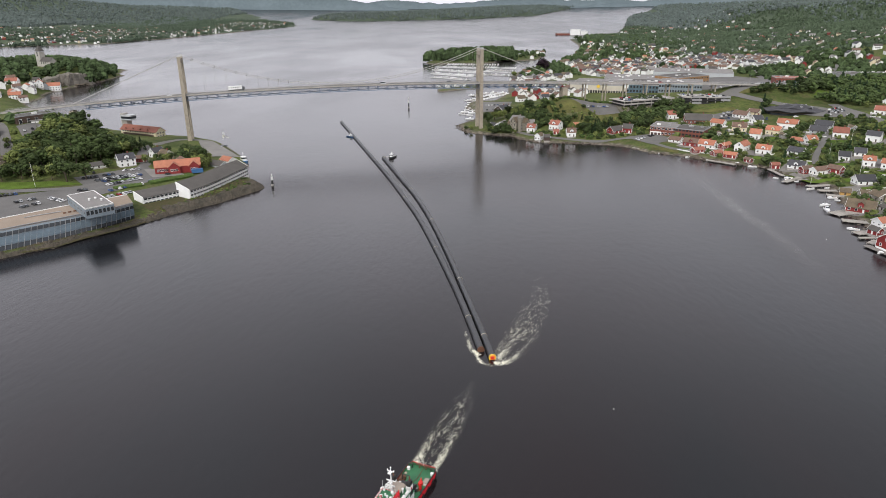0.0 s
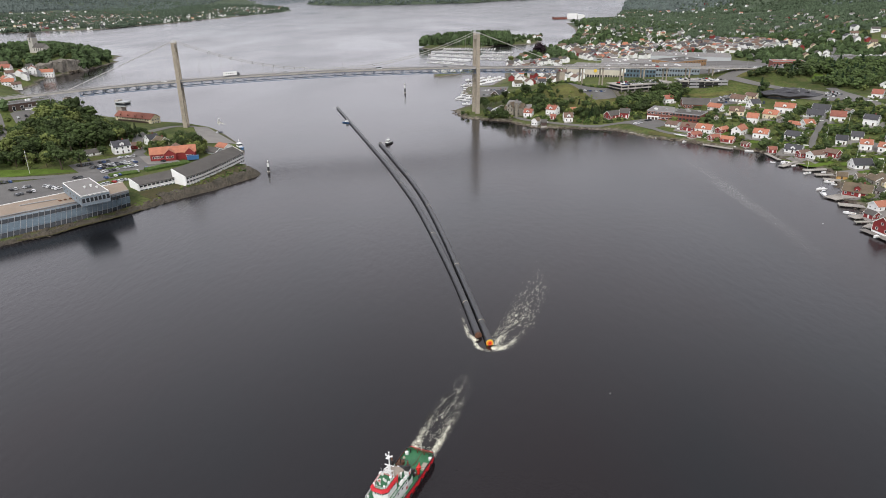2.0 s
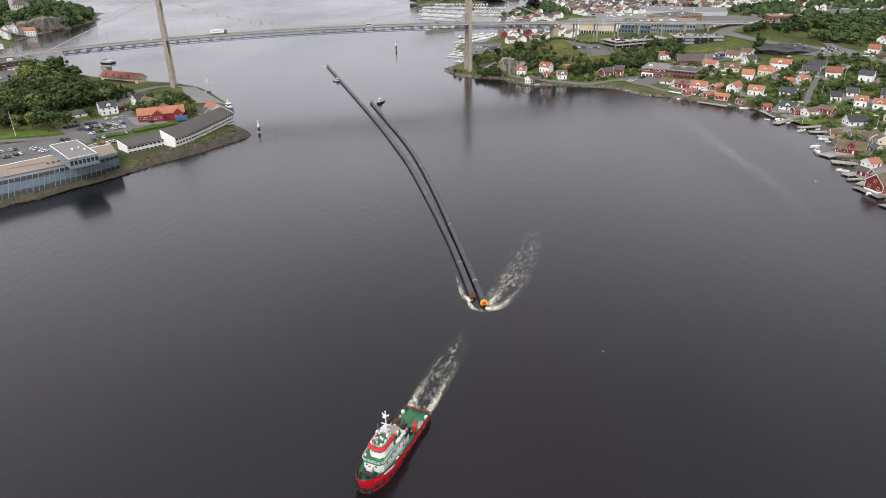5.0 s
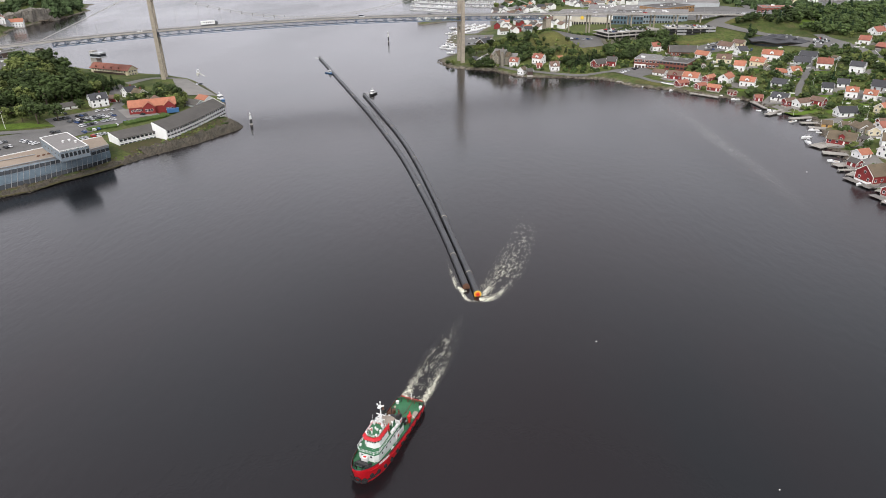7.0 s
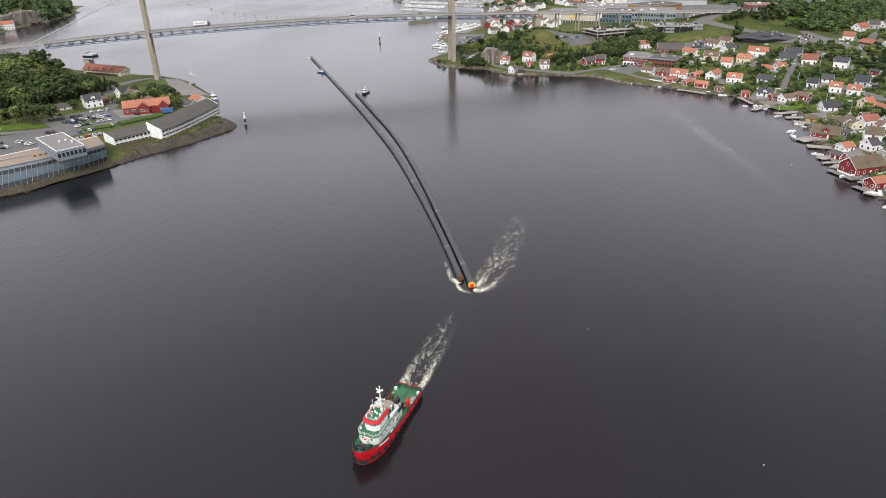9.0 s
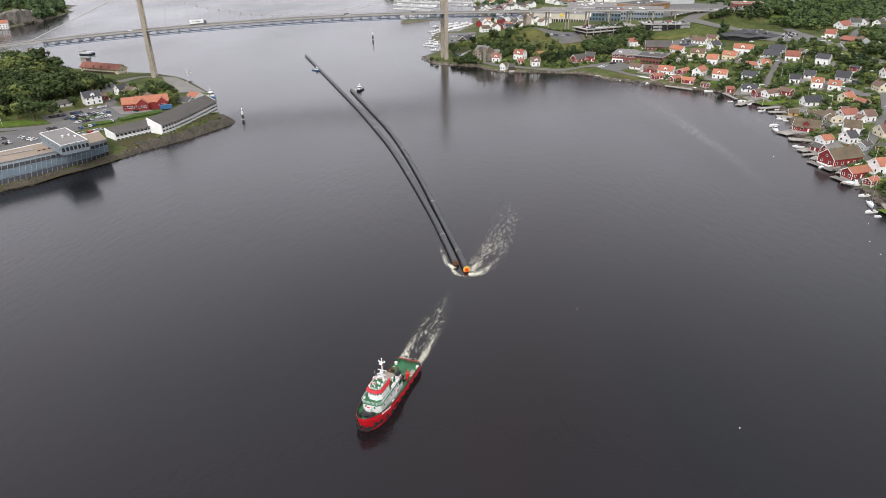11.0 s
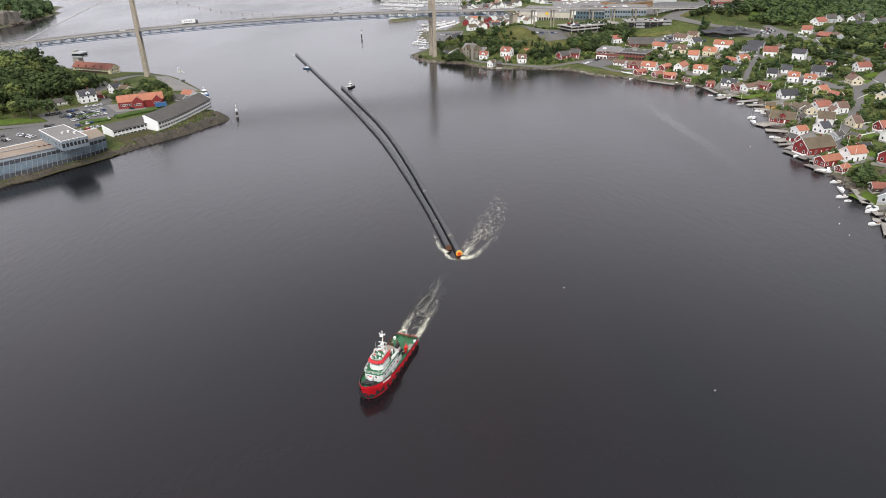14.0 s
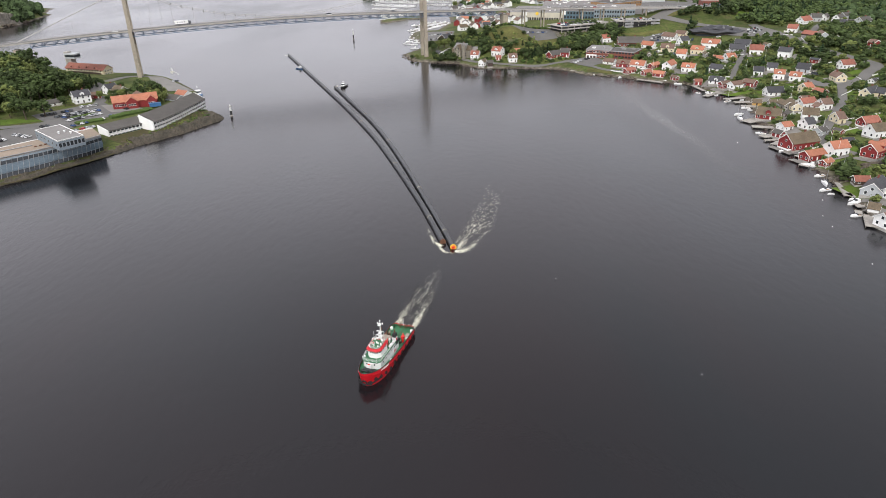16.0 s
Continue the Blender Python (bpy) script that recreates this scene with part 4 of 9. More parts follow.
house(262.3, 274.1, 12, 8.9, 7.8, 7.1, "white_wood", "tile_orange")
house(305.5, 336.7, 12, 8.2, 7.7, 7, "white_wood", "tile_black")
house(362.3, 419.4, 15, 10.4, 7.6, 6.9, "white_wood", "tile_red")
villa = house(63.5, 631.6, -37, 11.4, 11.4, 13.3, "stone_wall", "roof_grey")
house(75.6, 621, -23, 7.8, 7.6, 7.1, "white_wood", "tile_red", True)
house(75.1, 632.4, 1, 7.5, 7.5, 6.6, "white_wood", "roof_grey")
house(97.7, 617.7, -41, 9.9, 8.5, 8.5, "white_wood", "tile_red", True)
house(109.2, 600.7, 1, 7.8, 8.5, 7.6, "white_wood", "tile_brown", True)
house(96.5, 607.7, 1, 4.7, 4.7, 4.3, "red_wood", "tile_red")
house(79.7, 595, 53, 7.2, 5.7, 6.6, "white_wood", "roof_moss")
house(85.9, 592.7, 1, 5.1, 6.6, 5.7, "dark_wood", "roof_slate")
house(150.9, 604.8, 29, 13, 8.5, 6.6, "red_wood", "roof_slate")
house(162, 605.3, -21, 8.1, 8.5, 8, "red_wood", "roof_slate")
house(49.2, 642.5, 67, 15, 6.6, 6.2, "grey_wood", "roof_grey")
house(41.5, 642.4, -55, 8, 6.6, 5.7, "dark_wood", "tile_black")
house(117, 619.4, 1, 4.7, 4.7, 4.7, "cream_wood", "tile_orange")
house(56.6, 742.7, 46, 14.1, 13.2, 8.5, "dark_wood", "tile_black")
house(63.4, 752.8, -83, 14.1, 11.3, 7.5, "dark_wood", "tile_black")
house(289.4, 634.6, -48, 9.8, 8.3, 5.5, "cream_wood", "tile_brown")
house(315.2, 558.3, -41, 12.9, 8.3, 6.5, "grey_wood", "tile_black")


# ---- trees ----
def crown_mesh(name, kind, material, seed, clumps, leaves, size=1.0):
    """A crown of jittered leaf clumps and loose leaf sprays, one metre high and scaled on use."""
    rnd = random.Random(seed)
    vs, fs = [], []

    def clump(cx, cy, cz, r, flat):
        k = len(vs)
        n = 5
        for ring, (zz, rr) in enumerate(((-0.5, 0.85), (0.35, 0.9))):
            for i in range(n):
                a = 2 * math.pi * (i + 0.5 * ring) / n
                j = rnd.uniform(0.65, 1.3)
                vs.append((cx + r * rr * j * math.cos(a), cy + r * rr * j * math.sin(a), cz + r * flat * (zz + rnd.uniform(-0.25, 0.25))))
        vs.append((cx, cy, cz + r * flat * rnd.uniform(0.9, 1.3)))
        vs.append((cx, cy, cz - r * flat))
        for i in range(n):
            a, b = k + i, k + (i + 1) % n
            fs.extend([(a, b, b + n, a + n), (a + n, b + n, k + 2 * n), (b, a, k + 2 * n + 1)])

    def leaf(cx, cy, cz, r):
        k = len(vs)
        u = Vector((rnd.gauss(0, 1), rnd.gauss(0, 1), rnd.gauss(0, 1))).normalized()
        w = u.orthogonal().normalized()
        for a, b in ((-1, 0), (0, -0.6), (1, 0), (0, 0.6)):
            p = Vector((cx, cy, cz)) + r * (a * u + b * w)
            vs.append(tuple(p))
        fs.append((k, k + 1, k + 2, k + 3))

    if kind == "broad":
        lobes = [(0, 0, 0.68, 0.27)] + [(0.26 * math.cos(a) * q, 0.26 * math.sin(a) * q, rnd.uniform(0.4, 0.72), rnd.uniform(0.16, 0.24)) for a, q in ((rnd.uniform(0, 6.3), rnd.uniform(0.6, 1.15)) for _ in range(7))]
        for i in range(clumps):
            lx, ly, lz, lr = rnd.choice(lobes)
            d = Vector((rnd.gauss(0, 1), rnd.gauss(0, 1), rnd.gauss(0, 1) + 0.25)).normalized() * lr * rnd.uniform(0.55, 1.0)
            clump(lx + d.x, ly + d.y, lz + d.z, size * rnd.uniform(0.055, 0.105), 0.8)
        for i in range(leaves):
            lx, ly, lz, lr = rnd.choice(lobes)
            d = Vector((rnd.gauss(0, 1), rnd.gauss(0, 1), rnd.gauss(0, 1))).normalized() * lr * rnd.uniform(0.95, 1.3)
            leaf(lx + d.x, ly + d.y, lz + d.z, size ** 0.5 * rnd.uniform(0.015, 0.035))
    else:
        for i in range(clumps):
            h = rnd.uniform(0.0, 1.0) ** 0.8
            r = 0.2 * (1 - h) + 0.015
            a = rnd.uniform(0, 6.3)
            q = rnd.uniform(0.5, 1.0)
            clump(r * q * math.cos(a), r * q * math.sin(a), 0.12 + 0.86 * h, size * (0.03 + 0.055 * (1 - h)), 0.6)
        for i in range(leaves):
            h = rnd.uniform(0.0, 1.0)
            r = 0.23 * (1 - h) + 0.02
            a = rnd.uniform(0, 6.3)
            leaf(r * math.cos(a), r * math.sin(a), 0.1 + 0.9 * h, rnd.uniform(0.015, 0.03))
    me = bpy.data.meshes.new(name)
    me.from_pydata(vs, [], fs)
    me.materials.append(material)
    return me


def trunk_mesh(kind):
    g = Geo()
    if kind == "broad":
        g.tube([(0, 0, -0.08), (0.005, 0, 0.15), (-0.01, 0.01, 0.4), (0.01, 0, 0.66)], 0.026, 7)
        for a in range(5):
            c, s = math.cos(a * 1.3), math.sin(a * 1.3)
            g.tube([(0, 0, 0.25 + 0.05 * a), (0.1 * c, 0.1 * s, 0.4 + 0.05 * a), (0.2 * c, 0.2 * s, 0.5 + 0.05 * a)], 0.011, 5)
    else:
        g.cyl(0, 0, -0.08, 0.95, 0.018, 0.003, 6)
    return g.mesh("trunk", M["bark"])


CROWNS = {"a": [crown_mesh("crown", "broad", M["leaf_a"], s, 75, 420) for s in (1, 2, 3, 4)], "b": [crown_mesh("crown", "broad", M["leaf_b"], s, 70, 420) for s in (5, 6, 7)],
          "c": [crown_mesh("crown", "conifer", M["leaf_c"], s, 60, 220) for s in (8, 9, 10)], "p": [crown_mesh("crown", "broad", M["leaf_p"], 11, 80, 380)]}
TRUNKS = {"a": trunk_mesh("broad"), "c": trunk_mesh("conifer")}
TREE_LABEL = {"a": "leafy green broadleaf tree in full summer leaf", "b": "light green broadleaf tree with a loose crown", "c": "dark green spruce with a pointed crown", "p": "dark purple copper beech with a round crown"}
tree_rng = random.Random(21)
TREE_SPOTS = []


MORE_TREES = {"a": [], "b": [], "c": [], "p": []}


def tree(x, y, h, kind="a", z=None, group=""):
    TREE_SPOTS.append((x, y))
    if len(TREE_SPOTS) > 295 and kind != "p":
        MORE_TREES[kind].append((x, y, h))
        return None
    ob = thing("tree", pose(x, y, gz(x, y) if z is None else z, 0, 0, tree_rng.uniform(0, 360)), TREE_LABEL[kind], "tree", group)
    wide = h * tree_rng.uniform(0.85, 1.15)
    for name, me in (("trunk", TRUNKS["c" if kind == "c" else "a"]), ("crown", tree_rng.choice(CROWNS[kind]))):
        p = part(name, me, None, ob)
        p.scale = (wide, wide, h)
    return ob


def grove(cx, cy, sx, sy, n, lo, hi, kinds, gap=4.0, turn=0.0, group="", zmin=1.6, keep=None):
    """Trees strewn over an oval patch, none too close to another."""
    made, tries = 0, 0
    c, s = math.cos(radians(turn)), math.sin(radians(turn))
    while made < n and tries < n * 40:
        tries += 1
        a, r = tree_rng.uniform(0, 6.283), math.sqrt(tree_rng.random())
        u, v = sx * r * math.cos(a), sy * r * math.sin(a)
        x, y = cx + c * u - s * v, cy + s * u + c * v
        if gz(x, y) < zmin or any((x - p) ** 2 + (y - q) ** 2 < gap * gap for p, q in TREE_SPOTS) or (keep and not keep(x, y)):
            continue
        tree(x, y, tree_rng.uniform(lo, hi), tree_rng.choice(kinds), group=group)
        made += 1


# ---- west shore: offices, long white house, parking ----
def along(parent, a, b, z, n, w=1.4, h=1.2, trim="white_wood", name="window"):
    """n windows on the wall from a to b, facing to the right of that way."""
    th = math.degrees(math.atan2(b[1] - a[1], b[0] - a[0]))
    for i in range(n):
        u = (i + 0.5) / n
        part(name, window_mesh(w, h, trim, True), None, parent, m=pose(a[0] + (b[0] - a[0]) * u, a[1] + (b[1] - a[1]) * u, z, 0, 0, th + 180))


def wall_run(g, pts, z0, z1, thick=0.3):
    """Upright wall along plan points, thickened to the left."""
    for a, b in zip(pts, pts[1:]):
        d = math.dist(a, b)
        nx, ny = -(b[1] - a[1]) / d * thick, (b[0] - a[0]) / d * thick
        g.prism([a, b, (b[0] + nx, b[1] + ny), (a[0] + nx, a[1] + ny)], z0, z1)
    return g


office = thing("office_building", Matrix.Identity(4), "low blue-grey office building with glazed front on the shore", "building")
FRONT = [(-250.5, 299.2), (-225.8, 323.9), (-215.4, 333.3), (-204.3, 343.8), (-192.4, 354.8), (-186.5, 363.6)]
FOOT = [(-249.7, 293.3), (-224.6, 316.7), (-214.3, 327.1), (-204.1, 340.4), (-193.4, 353.6), (-187.3, 364)]
BACK = [(-273.8, 314.3), (-246.7, 334.4), (-235.2, 346.2), (-222.4, 359.3), (-205.7, 373.8), (-198.3, 381.1)]
ROOF = 11.5
body = Geo()
for i in range(len(FRONT) - 1):
    f0, f1 = ((FOOT[j][0] * 0.94 + BACK[j][0] * 0.06, FOOT[j][1] * 0.94 + BACK[j][1] * 0.06) for j in (i, i + 1))
    low = [(*f0, -0.6), (*f1, -0.6), (*BACK[i + 1], -0.6), (*BACK[i], -0.6)]
    body.add(low + [(FRONT[i][0] - 0.9, FRONT[i][1] + 0.9, ROOF), (FRONT[i + 1][0] - 0.9, FRONT[i + 1][1] + 0.9, ROOF), (*BACK[i + 1], ROOF), (*BACK[i], ROOF)], [(3, 2, 1, 0), (4, 5, 6, 7), (0, 1, 5, 4), (1, 2, 6, 5), (2, 3, 7, 6), (3, 0, 4, 7)])
part("body", body, M["metal_panel"], office, "blue-grey clad walls")
part("roof", Geo().prism(FRONT + BACK[::-1], ROOF, ROOF + 0.3), M["gravel_roof"], office, "brown gravel roof")
part("parapet", wall_run(Geo(), FRONT, ROOF - 0.4, ROOF + 0.7, 0.5), M["grey_metal"], office)
part("parapet", wall_run(Geo(), BACK[::-1], ROOF - 0.2, ROOF + 0.7, 0.4), M["white_metal"], office)
M["louvre"] = mat("blue_grey_louvre_glass", (0.10, 0.14, 0.17), 0.3, 0.25, 0.5, fine=9)


def facade_row(name, a0, a1, b0, b1, u0, u1, v0, v1, out, material, back=-0.15):
    """One panel of the leaning glass front: u along the foot, v from foot to roof."""
    def at(u, v, o):
        lo, hi = Vector((*a0, 1.2)).lerp(Vector((*a1, 1.2)), u), Vector((*b0, ROOF)).lerp(Vector((*b1, ROOF)), u)
        d = Vector((a1[1] - a0[1], a0[0] - a1[0], 0)).normalized()
        return tuple(lo.lerp(hi, v) + d * o)
    g = Geo().add([at(u, v, o) for o in (back, out) for u, v in ((u0, v0), (u1, v0), (u1, v1), (u0, v1))], [(3, 2, 1, 0), (4, 5, 6, 7), (0, 1, 5, 4), (1, 2, 6, 5), (2, 3, 7, 6), (3, 0, 4, 7)])
    return part(name, g, M[material], office)


for a0, a1, b0, b1 in zip(FOOT, FOOT[1:], FRONT, FRONT[1:]):
    n = int(math.dist(a0, a1) / 2.7)
    for i in range(n):
        u0, u1 = i / n, (i + 1) / n
        e = 0.22 / math.dist(a0, a1)
        facade_row("spandrel", a0, a1, b0, b1, u0, u1, 0.0, 1.0, -0.3, "metal_panel", -0.6)
        facade_row("lower_window", a0, a1, b0, b1, u0 + e, u1 - e, 0.10, 0.30, 0.1, "glass")
        facade_row("louvre_panel", a0, a1, b0, b1, u0 + e * 0.3, u1 - e * 0.3, 0.34, 0.68, 0.16, "louvre")
        facade_row("upper_window", a0, a1, b0, b1, u0 + e, u1 - e, 0.72, 0.88, 0.1, "glass")
        facade_row("mullion", a0, a1, b0, b1, u0 - e * 0.3, u0 + e * 0.3, 0.0, 0.94, 0.3, "grey_metal")
part("walkway", wall_run(Geo(), [(x + 0.9, y - 1.0) for x, y in FOOT], 1.1, 1.4, 1.2), M["concrete"], office, "concrete walkway")
for i in range(22):
    x, y = bez(FOOT, i / 21)
    part("walkway_pillar", Geo().cyl(x + 1.3, y - 1.4, -1.5, 1.2, 0.22, n=8), M["white_metal"], office)
PAV = [(-198, 333.7), (-187.6, 344.3), (-212.4, 371.1), (-222.6, 360.3)]
pav = part("pavilion", Geo().prism(PAV, ROOF + 0.3, 17.0), M["metal_panel"], office, "raised grey metal-clad upper storey")
part("pavilion_roof", Geo().prism(PAV, 17.0, 17.4), M["roof_grey"], pav, "flat grey felt roof")
part("roof_edge", wall_run(Geo(), PAV + PAV[:1], 16.9, 17.65, 0.45), M["white_metal"], pav)
along(pav, PAV[0], PAV[1], 13.6, 7, 1.5, 2.3, "grey_metal", "pavilion_window")
along(pav, PAV[3], PAV[0], 14.0, 6, 1.3, 1.4, "grey_metal", "pavilion_window")
along(pav, PAV[1], PAV[2], 14.0, 10, 1.3, 1.8, "grey_metal", "pavilion_window")
for x, y in ((-204.3, 350.4), (-202.2, 353.2), (-197.3, 350.2)):
    part("roof_vent", Geo().cyl(x, y, 17.4, 18.4, 0.5, n=10).cyl(x, y, 18.4, 18.6, 0.8, 0.5, n=10), M["white_metal"], pav)
for i in range(6):
    x, y = -216 + i * 1.9, 344 + i * 1.9
    part("roof_fan", Geo().cbox(x, y, ROOF + 0.6, 1.1, 1.1, 0.6), M["rust"], office)
part("roof_duct", Geo().tube([(-233.6, 335.7, ROOF + 0.6), (-219.4, 346.9, ROOF + 0.6)], 0.3, 6), M["grey_metal"], office)

hall = thing("long_white_building", Matrix.Identity(4), "long curved white building with dark sloping roof above the rocks", "building")
for front, back, zf, zb, rows in (([(-192.2, 388.1), (-183.2, 397.7), (-174.2, 407.4)], [(-201, 394.9), (-191.9, 404.6), (-182.7, 414.9)], 7.6, 9.8, (6.0, 3.4)),
                                  ([(-167.5, 400.7), (-162, 413.3), (-157.2, 430.3), (-153.4, 447.2), (-149.6, 465.4)], [(-177.9, 405.7), (-172.2, 418.4), (-167.5, 434.4), (-163.3, 450.4), (-157.7, 468.3)], 9.0, 12.9, (7.3, 5.0, 2.7))):
    g, r = Geo(), Geo()
    for i in range(len(front) - 1):
        f0, f1, b1, b0 = front[i], front[i + 1], back[i + 1], back[i]
        g.add([(*f0, 0.5), (*f1, 0.5), (*b1, 0.5), (*b0, 0.5), (*f0, zf), (*f1, zf), (*b1, zb), (*b0, zb)], [(3, 2, 1, 0), (4, 5, 6, 7), (0, 1, 5, 4), (1, 2, 6, 5), (2, 3, 7, 6), (3, 0, 4, 7)])
        o = [(f[0] + (f[0] - b[0]) * 0.06, f[1] + (f[1] - b[1]) * 0.06) for f, b in ((f0, b0), (f1, b1))]
        s = 0.06 * (zb - zf)
        r.add([(*o[0], zf - s), (*o[1], zf - s), (*b1, zb), (*b0, zb), (*o[0], zf - s + 0.35), (*o[1], zf - s + 0.35), (*b1, zb + 0.35), (*b0, zb + 0.35)],
              [(3, 2, 1, 0), (4, 5, 6, 7), (0, 1, 5, 4), (1, 2, 6, 5), (2, 3, 7, 6), (3, 0, 4, 7)])
    body = part("body", g, M["white_wood"], hall, "white rendered walls")
    part("roof", r, M["roof_slate"], hall, "dark grey felt roof")
    for z in rows:
        for a, b in zip(front, front[1:]):
            along(body, a, b, z, max(3, int(math.dist(a, b) / 2.5)), 2.1, 1.15, "white_wood")
        part("string_course", wall_run(Geo(), front, z - 0.65, z - 0.45, -0.15), M["grey_wood"], body)
    for f, k, sgn in ((front[0], back[0], -1), (front[-1], back[-1], 1)):
        ax = Vector((front[1][0] - front[0][0], front[1][1] - front[0][1], 0)).normalized() if sgn < 0 else Vector((front[-1][0] - front[-2][0], front[-1][1] - front[-2][1], 0)).normalized()
        quad = [Vector((*f, 0.5)), Vector((*k, 0.5)), Vector((*k, zb + 0.5)), Vector((*f, zf + 0.45))]
        part("gable_wall", Geo().add([tuple(p + ax * sgn * o) for o in (0.02, 0.4) for p in quad], [(3, 2, 1, 0), (4, 5, 6, 7), (0, 1, 5, 4), (1, 2, 6, 5), (2, 3, 7, 6), (3, 0, 4, 7)]), M["white_wood"], hall)

# red building with three gables
inn = thing("red_building", pose(-200.8, 465.8, 6.0, 0, 0, 22), "dark red wooden building with orange tiled roof and gables", "building")
part("wall", gable_wall(Geo(), 31, 10, 4.4, 8.2, -1), M["red_wood"], inn)
part("roof", gable_roof(Geo(), 31, 10, 4.4, 8.2), M["tile_orange"], inn)
for cx, w in ((-2.5, 8), (11, 7)):
    g, r = Geo(), Geo()
    g.m = r.m = pose(cx, -3.5, 0, 0, 0, 90)
    gw = part("gable_wing", gable_wall(g, 8, w, 4.2, 7.4, -1), M["red_wood"], inn)
    part("gable_roof", gable_roof(r, 8, w, 4.2, 7.4), M["tile_orange"], gw)
    for dx in (-1.8, 0, 1.8):
        part("window", window_mesh(1.2, 1.4, "white_wood", True), None, gw, m=pose(cx + dx, -7.5, 1.3, 0, 0, 180))
for i in range(7):
    window(inn, -13.5 + i * 1.6, -5, 1.3, 0, 1.0, 1.4)
    window(inn, -13 + i * 4.2, 5, 1.3, 180, 1.0, 1.4)
part("tower_roof", Geo().add([(-1, -1, 7.5), (6, -1, 7.5), (6, 5, 7.5), (-1, 5, 7.5), (2.5, 2, 10.4)], [(0, 1, 4), (1, 2, 4), (2, 3, 4), (3, 0, 4), (3, 2, 1, 0)]), M["tile_brown"], inn)
tagged(part("container", Geo().box(-4, -1.3, 0, 4, 1.3, 2.7).box(-4.05, -1.4, 2.5, 4.05, 1.4, 2.75), M["boat_blue"], m=pose(-185, 461, 5.6, 0, 0, 22)), "pale blue steel container beside the red building", "container")

house(-244.8, 478.6, 40, 11.7, 8.8, 9.3, "white_wood", "tile_black", True)
house(-263, 467.8, 42, 14.7, 6.9, 4.3, "white_wood", "roof_slate")
house(-234.3, 508.5, 55, 8.8, 7.8, 7.8, "white_wood", "tile_black")
house(-225.4, 504.4, -35, 9.8, 7.8, 7.3, "cream_wood", "roof_moss")
house(-239.6, 491.6, 20, 7.8, 5.9, 4.9, "red_wood", "tile_brown")
house(-174.5, 498, -35, 10.7, 7.8, 5.8, "white_wood", "tile_orange")
house(-178.2, 486.8, -30, 11.7, 8.8, 4.5, "grey_wood", "roof_slate")

pilot = thing("harbour_building", pose(-293, 615, 3.0, 0, 0, -25), "long cream building with red tiled roof and dormers", "building")
part("wall", gable_wall(Geo(), 46, 11, 5.8, 9.4, -2), M["cream_wood"], pilot, "cream rendered walls")
part("roof", gable_roof(Geo(), 46, 11, 5.8, 9.4, 0.9), M["tile_red"], pilot)
# dark slab on the wall stands in for the shaded opening
part("arcade", Geo().box(-20, -5.62, 0.6, 20, -5.45, 3.0), M["dark_wood"], pilot, "dark slab standing in for a shaded open ground floor")
for i in range(4):
    cx = -16 + i * 9.5
    d = part("dormer", Geo().add([(cx - 2, -5, 6.2), (cx + 2, -5, 6.2), (cx, -5, 8.2), (cx, -1.4, 8.4)], [(0, 1, 2), (0, 2, 3), (1, 3, 2), (0, 3, 1)]), M["tile_red"], pilot)
    part("dormer_window", Geo().box(cx - 0.7, -5.1, 6.3, cx + 0.7, -5.0, 7.2), M["glass"], d)
for i in range(13):
    for z in (3.7,):
        window(pilot, -20 + i * 3.3, -5.5, z, 0, 1.5, 1.3)
for yy in (-3, 0, 3):
    for z in (1.0, 3.7):
        window(pilot, 23, yy, z, 90, 1.5, 1.3)
lookout = thing("lookout_tower", pose(-315, 632, 2.5, 0, 0, -20), "white concrete lookout tower with a wide glazed top room", "tower")
part("shaft", Geo().box(-4, -3, -2, 3, 3, 15), M["concrete"], lookout)
part("top_room", Geo().prism([(-3, -4), (9, -4), (9, 4), (-3, 4)], 13, 14.2).prism([(-3, -4), (9, -4), (9, 4), (-3, 4)], 16.4, 17.6), M["grey_wood"], lookout)
part("glazing", Geo().box(-2.6, -3.7, 14.2, 8.7, 3.7, 16.4), M["glass"], lookout)
part("stair_head", Geo().box(-4, -3, 15, 0, 3, 19), M["concrete"], lookout)
part("antenna", Geo().cyl(-3, 0, 19, 31, 0.12, 0.06, 6), M["grey_metal"], lookout)

patch("pavement", [(-265.6, 442.2), (-229.9, 479), (-201.6, 445.9), (-227.4, 400.9)], M["asphalt"], "grey asphalt car park with rows of parked cars", "car park")
patch("pavement", [(-307.4, 381.1), (-244, 420.5), (-222.5, 393.1), (-259.6, 347.9)], M["asphalt"], "grey asphalt yard behind the office building", "car park")
patch("pavement", [(-230.9, 588.3), (-219, 589.8), (-172.7, 524.4), (-199.4, 515.8)], M["paving"], "pale paved quay beside the water", "quay", 0.35)
patch("pavement", [(-227.1, 467.6), (-209, 474.5), (-191.5, 455), (-211.5, 446.2)], M["paving"], "reddish paved forecourt of the red building", "forecourt", 0.3)
strip("road", [(-231, 469.6), (-234.6, 488.6), (-246.2, 507.9), (-255.3, 545.9), (-248.7, 583.3), (-228.9, 590.1)], 8, M["road"], "narrow asphalt road through the headland", "road", 0.3)
strip("road", [(-327, 405.7), (-286.6, 406.5), (-251.1, 417.9), (-238.8, 431.8)], 7, M["road"], "asphalt road beside the lawn", "road", 0.26)
patch("lawn", [(-326.6, 419.1), (-270.9, 432.8), (-249.9, 428.3), (-296.6, 406.7)], M["lawn"], "bright green lawn under the wooded hill", "lawn", 0.16)

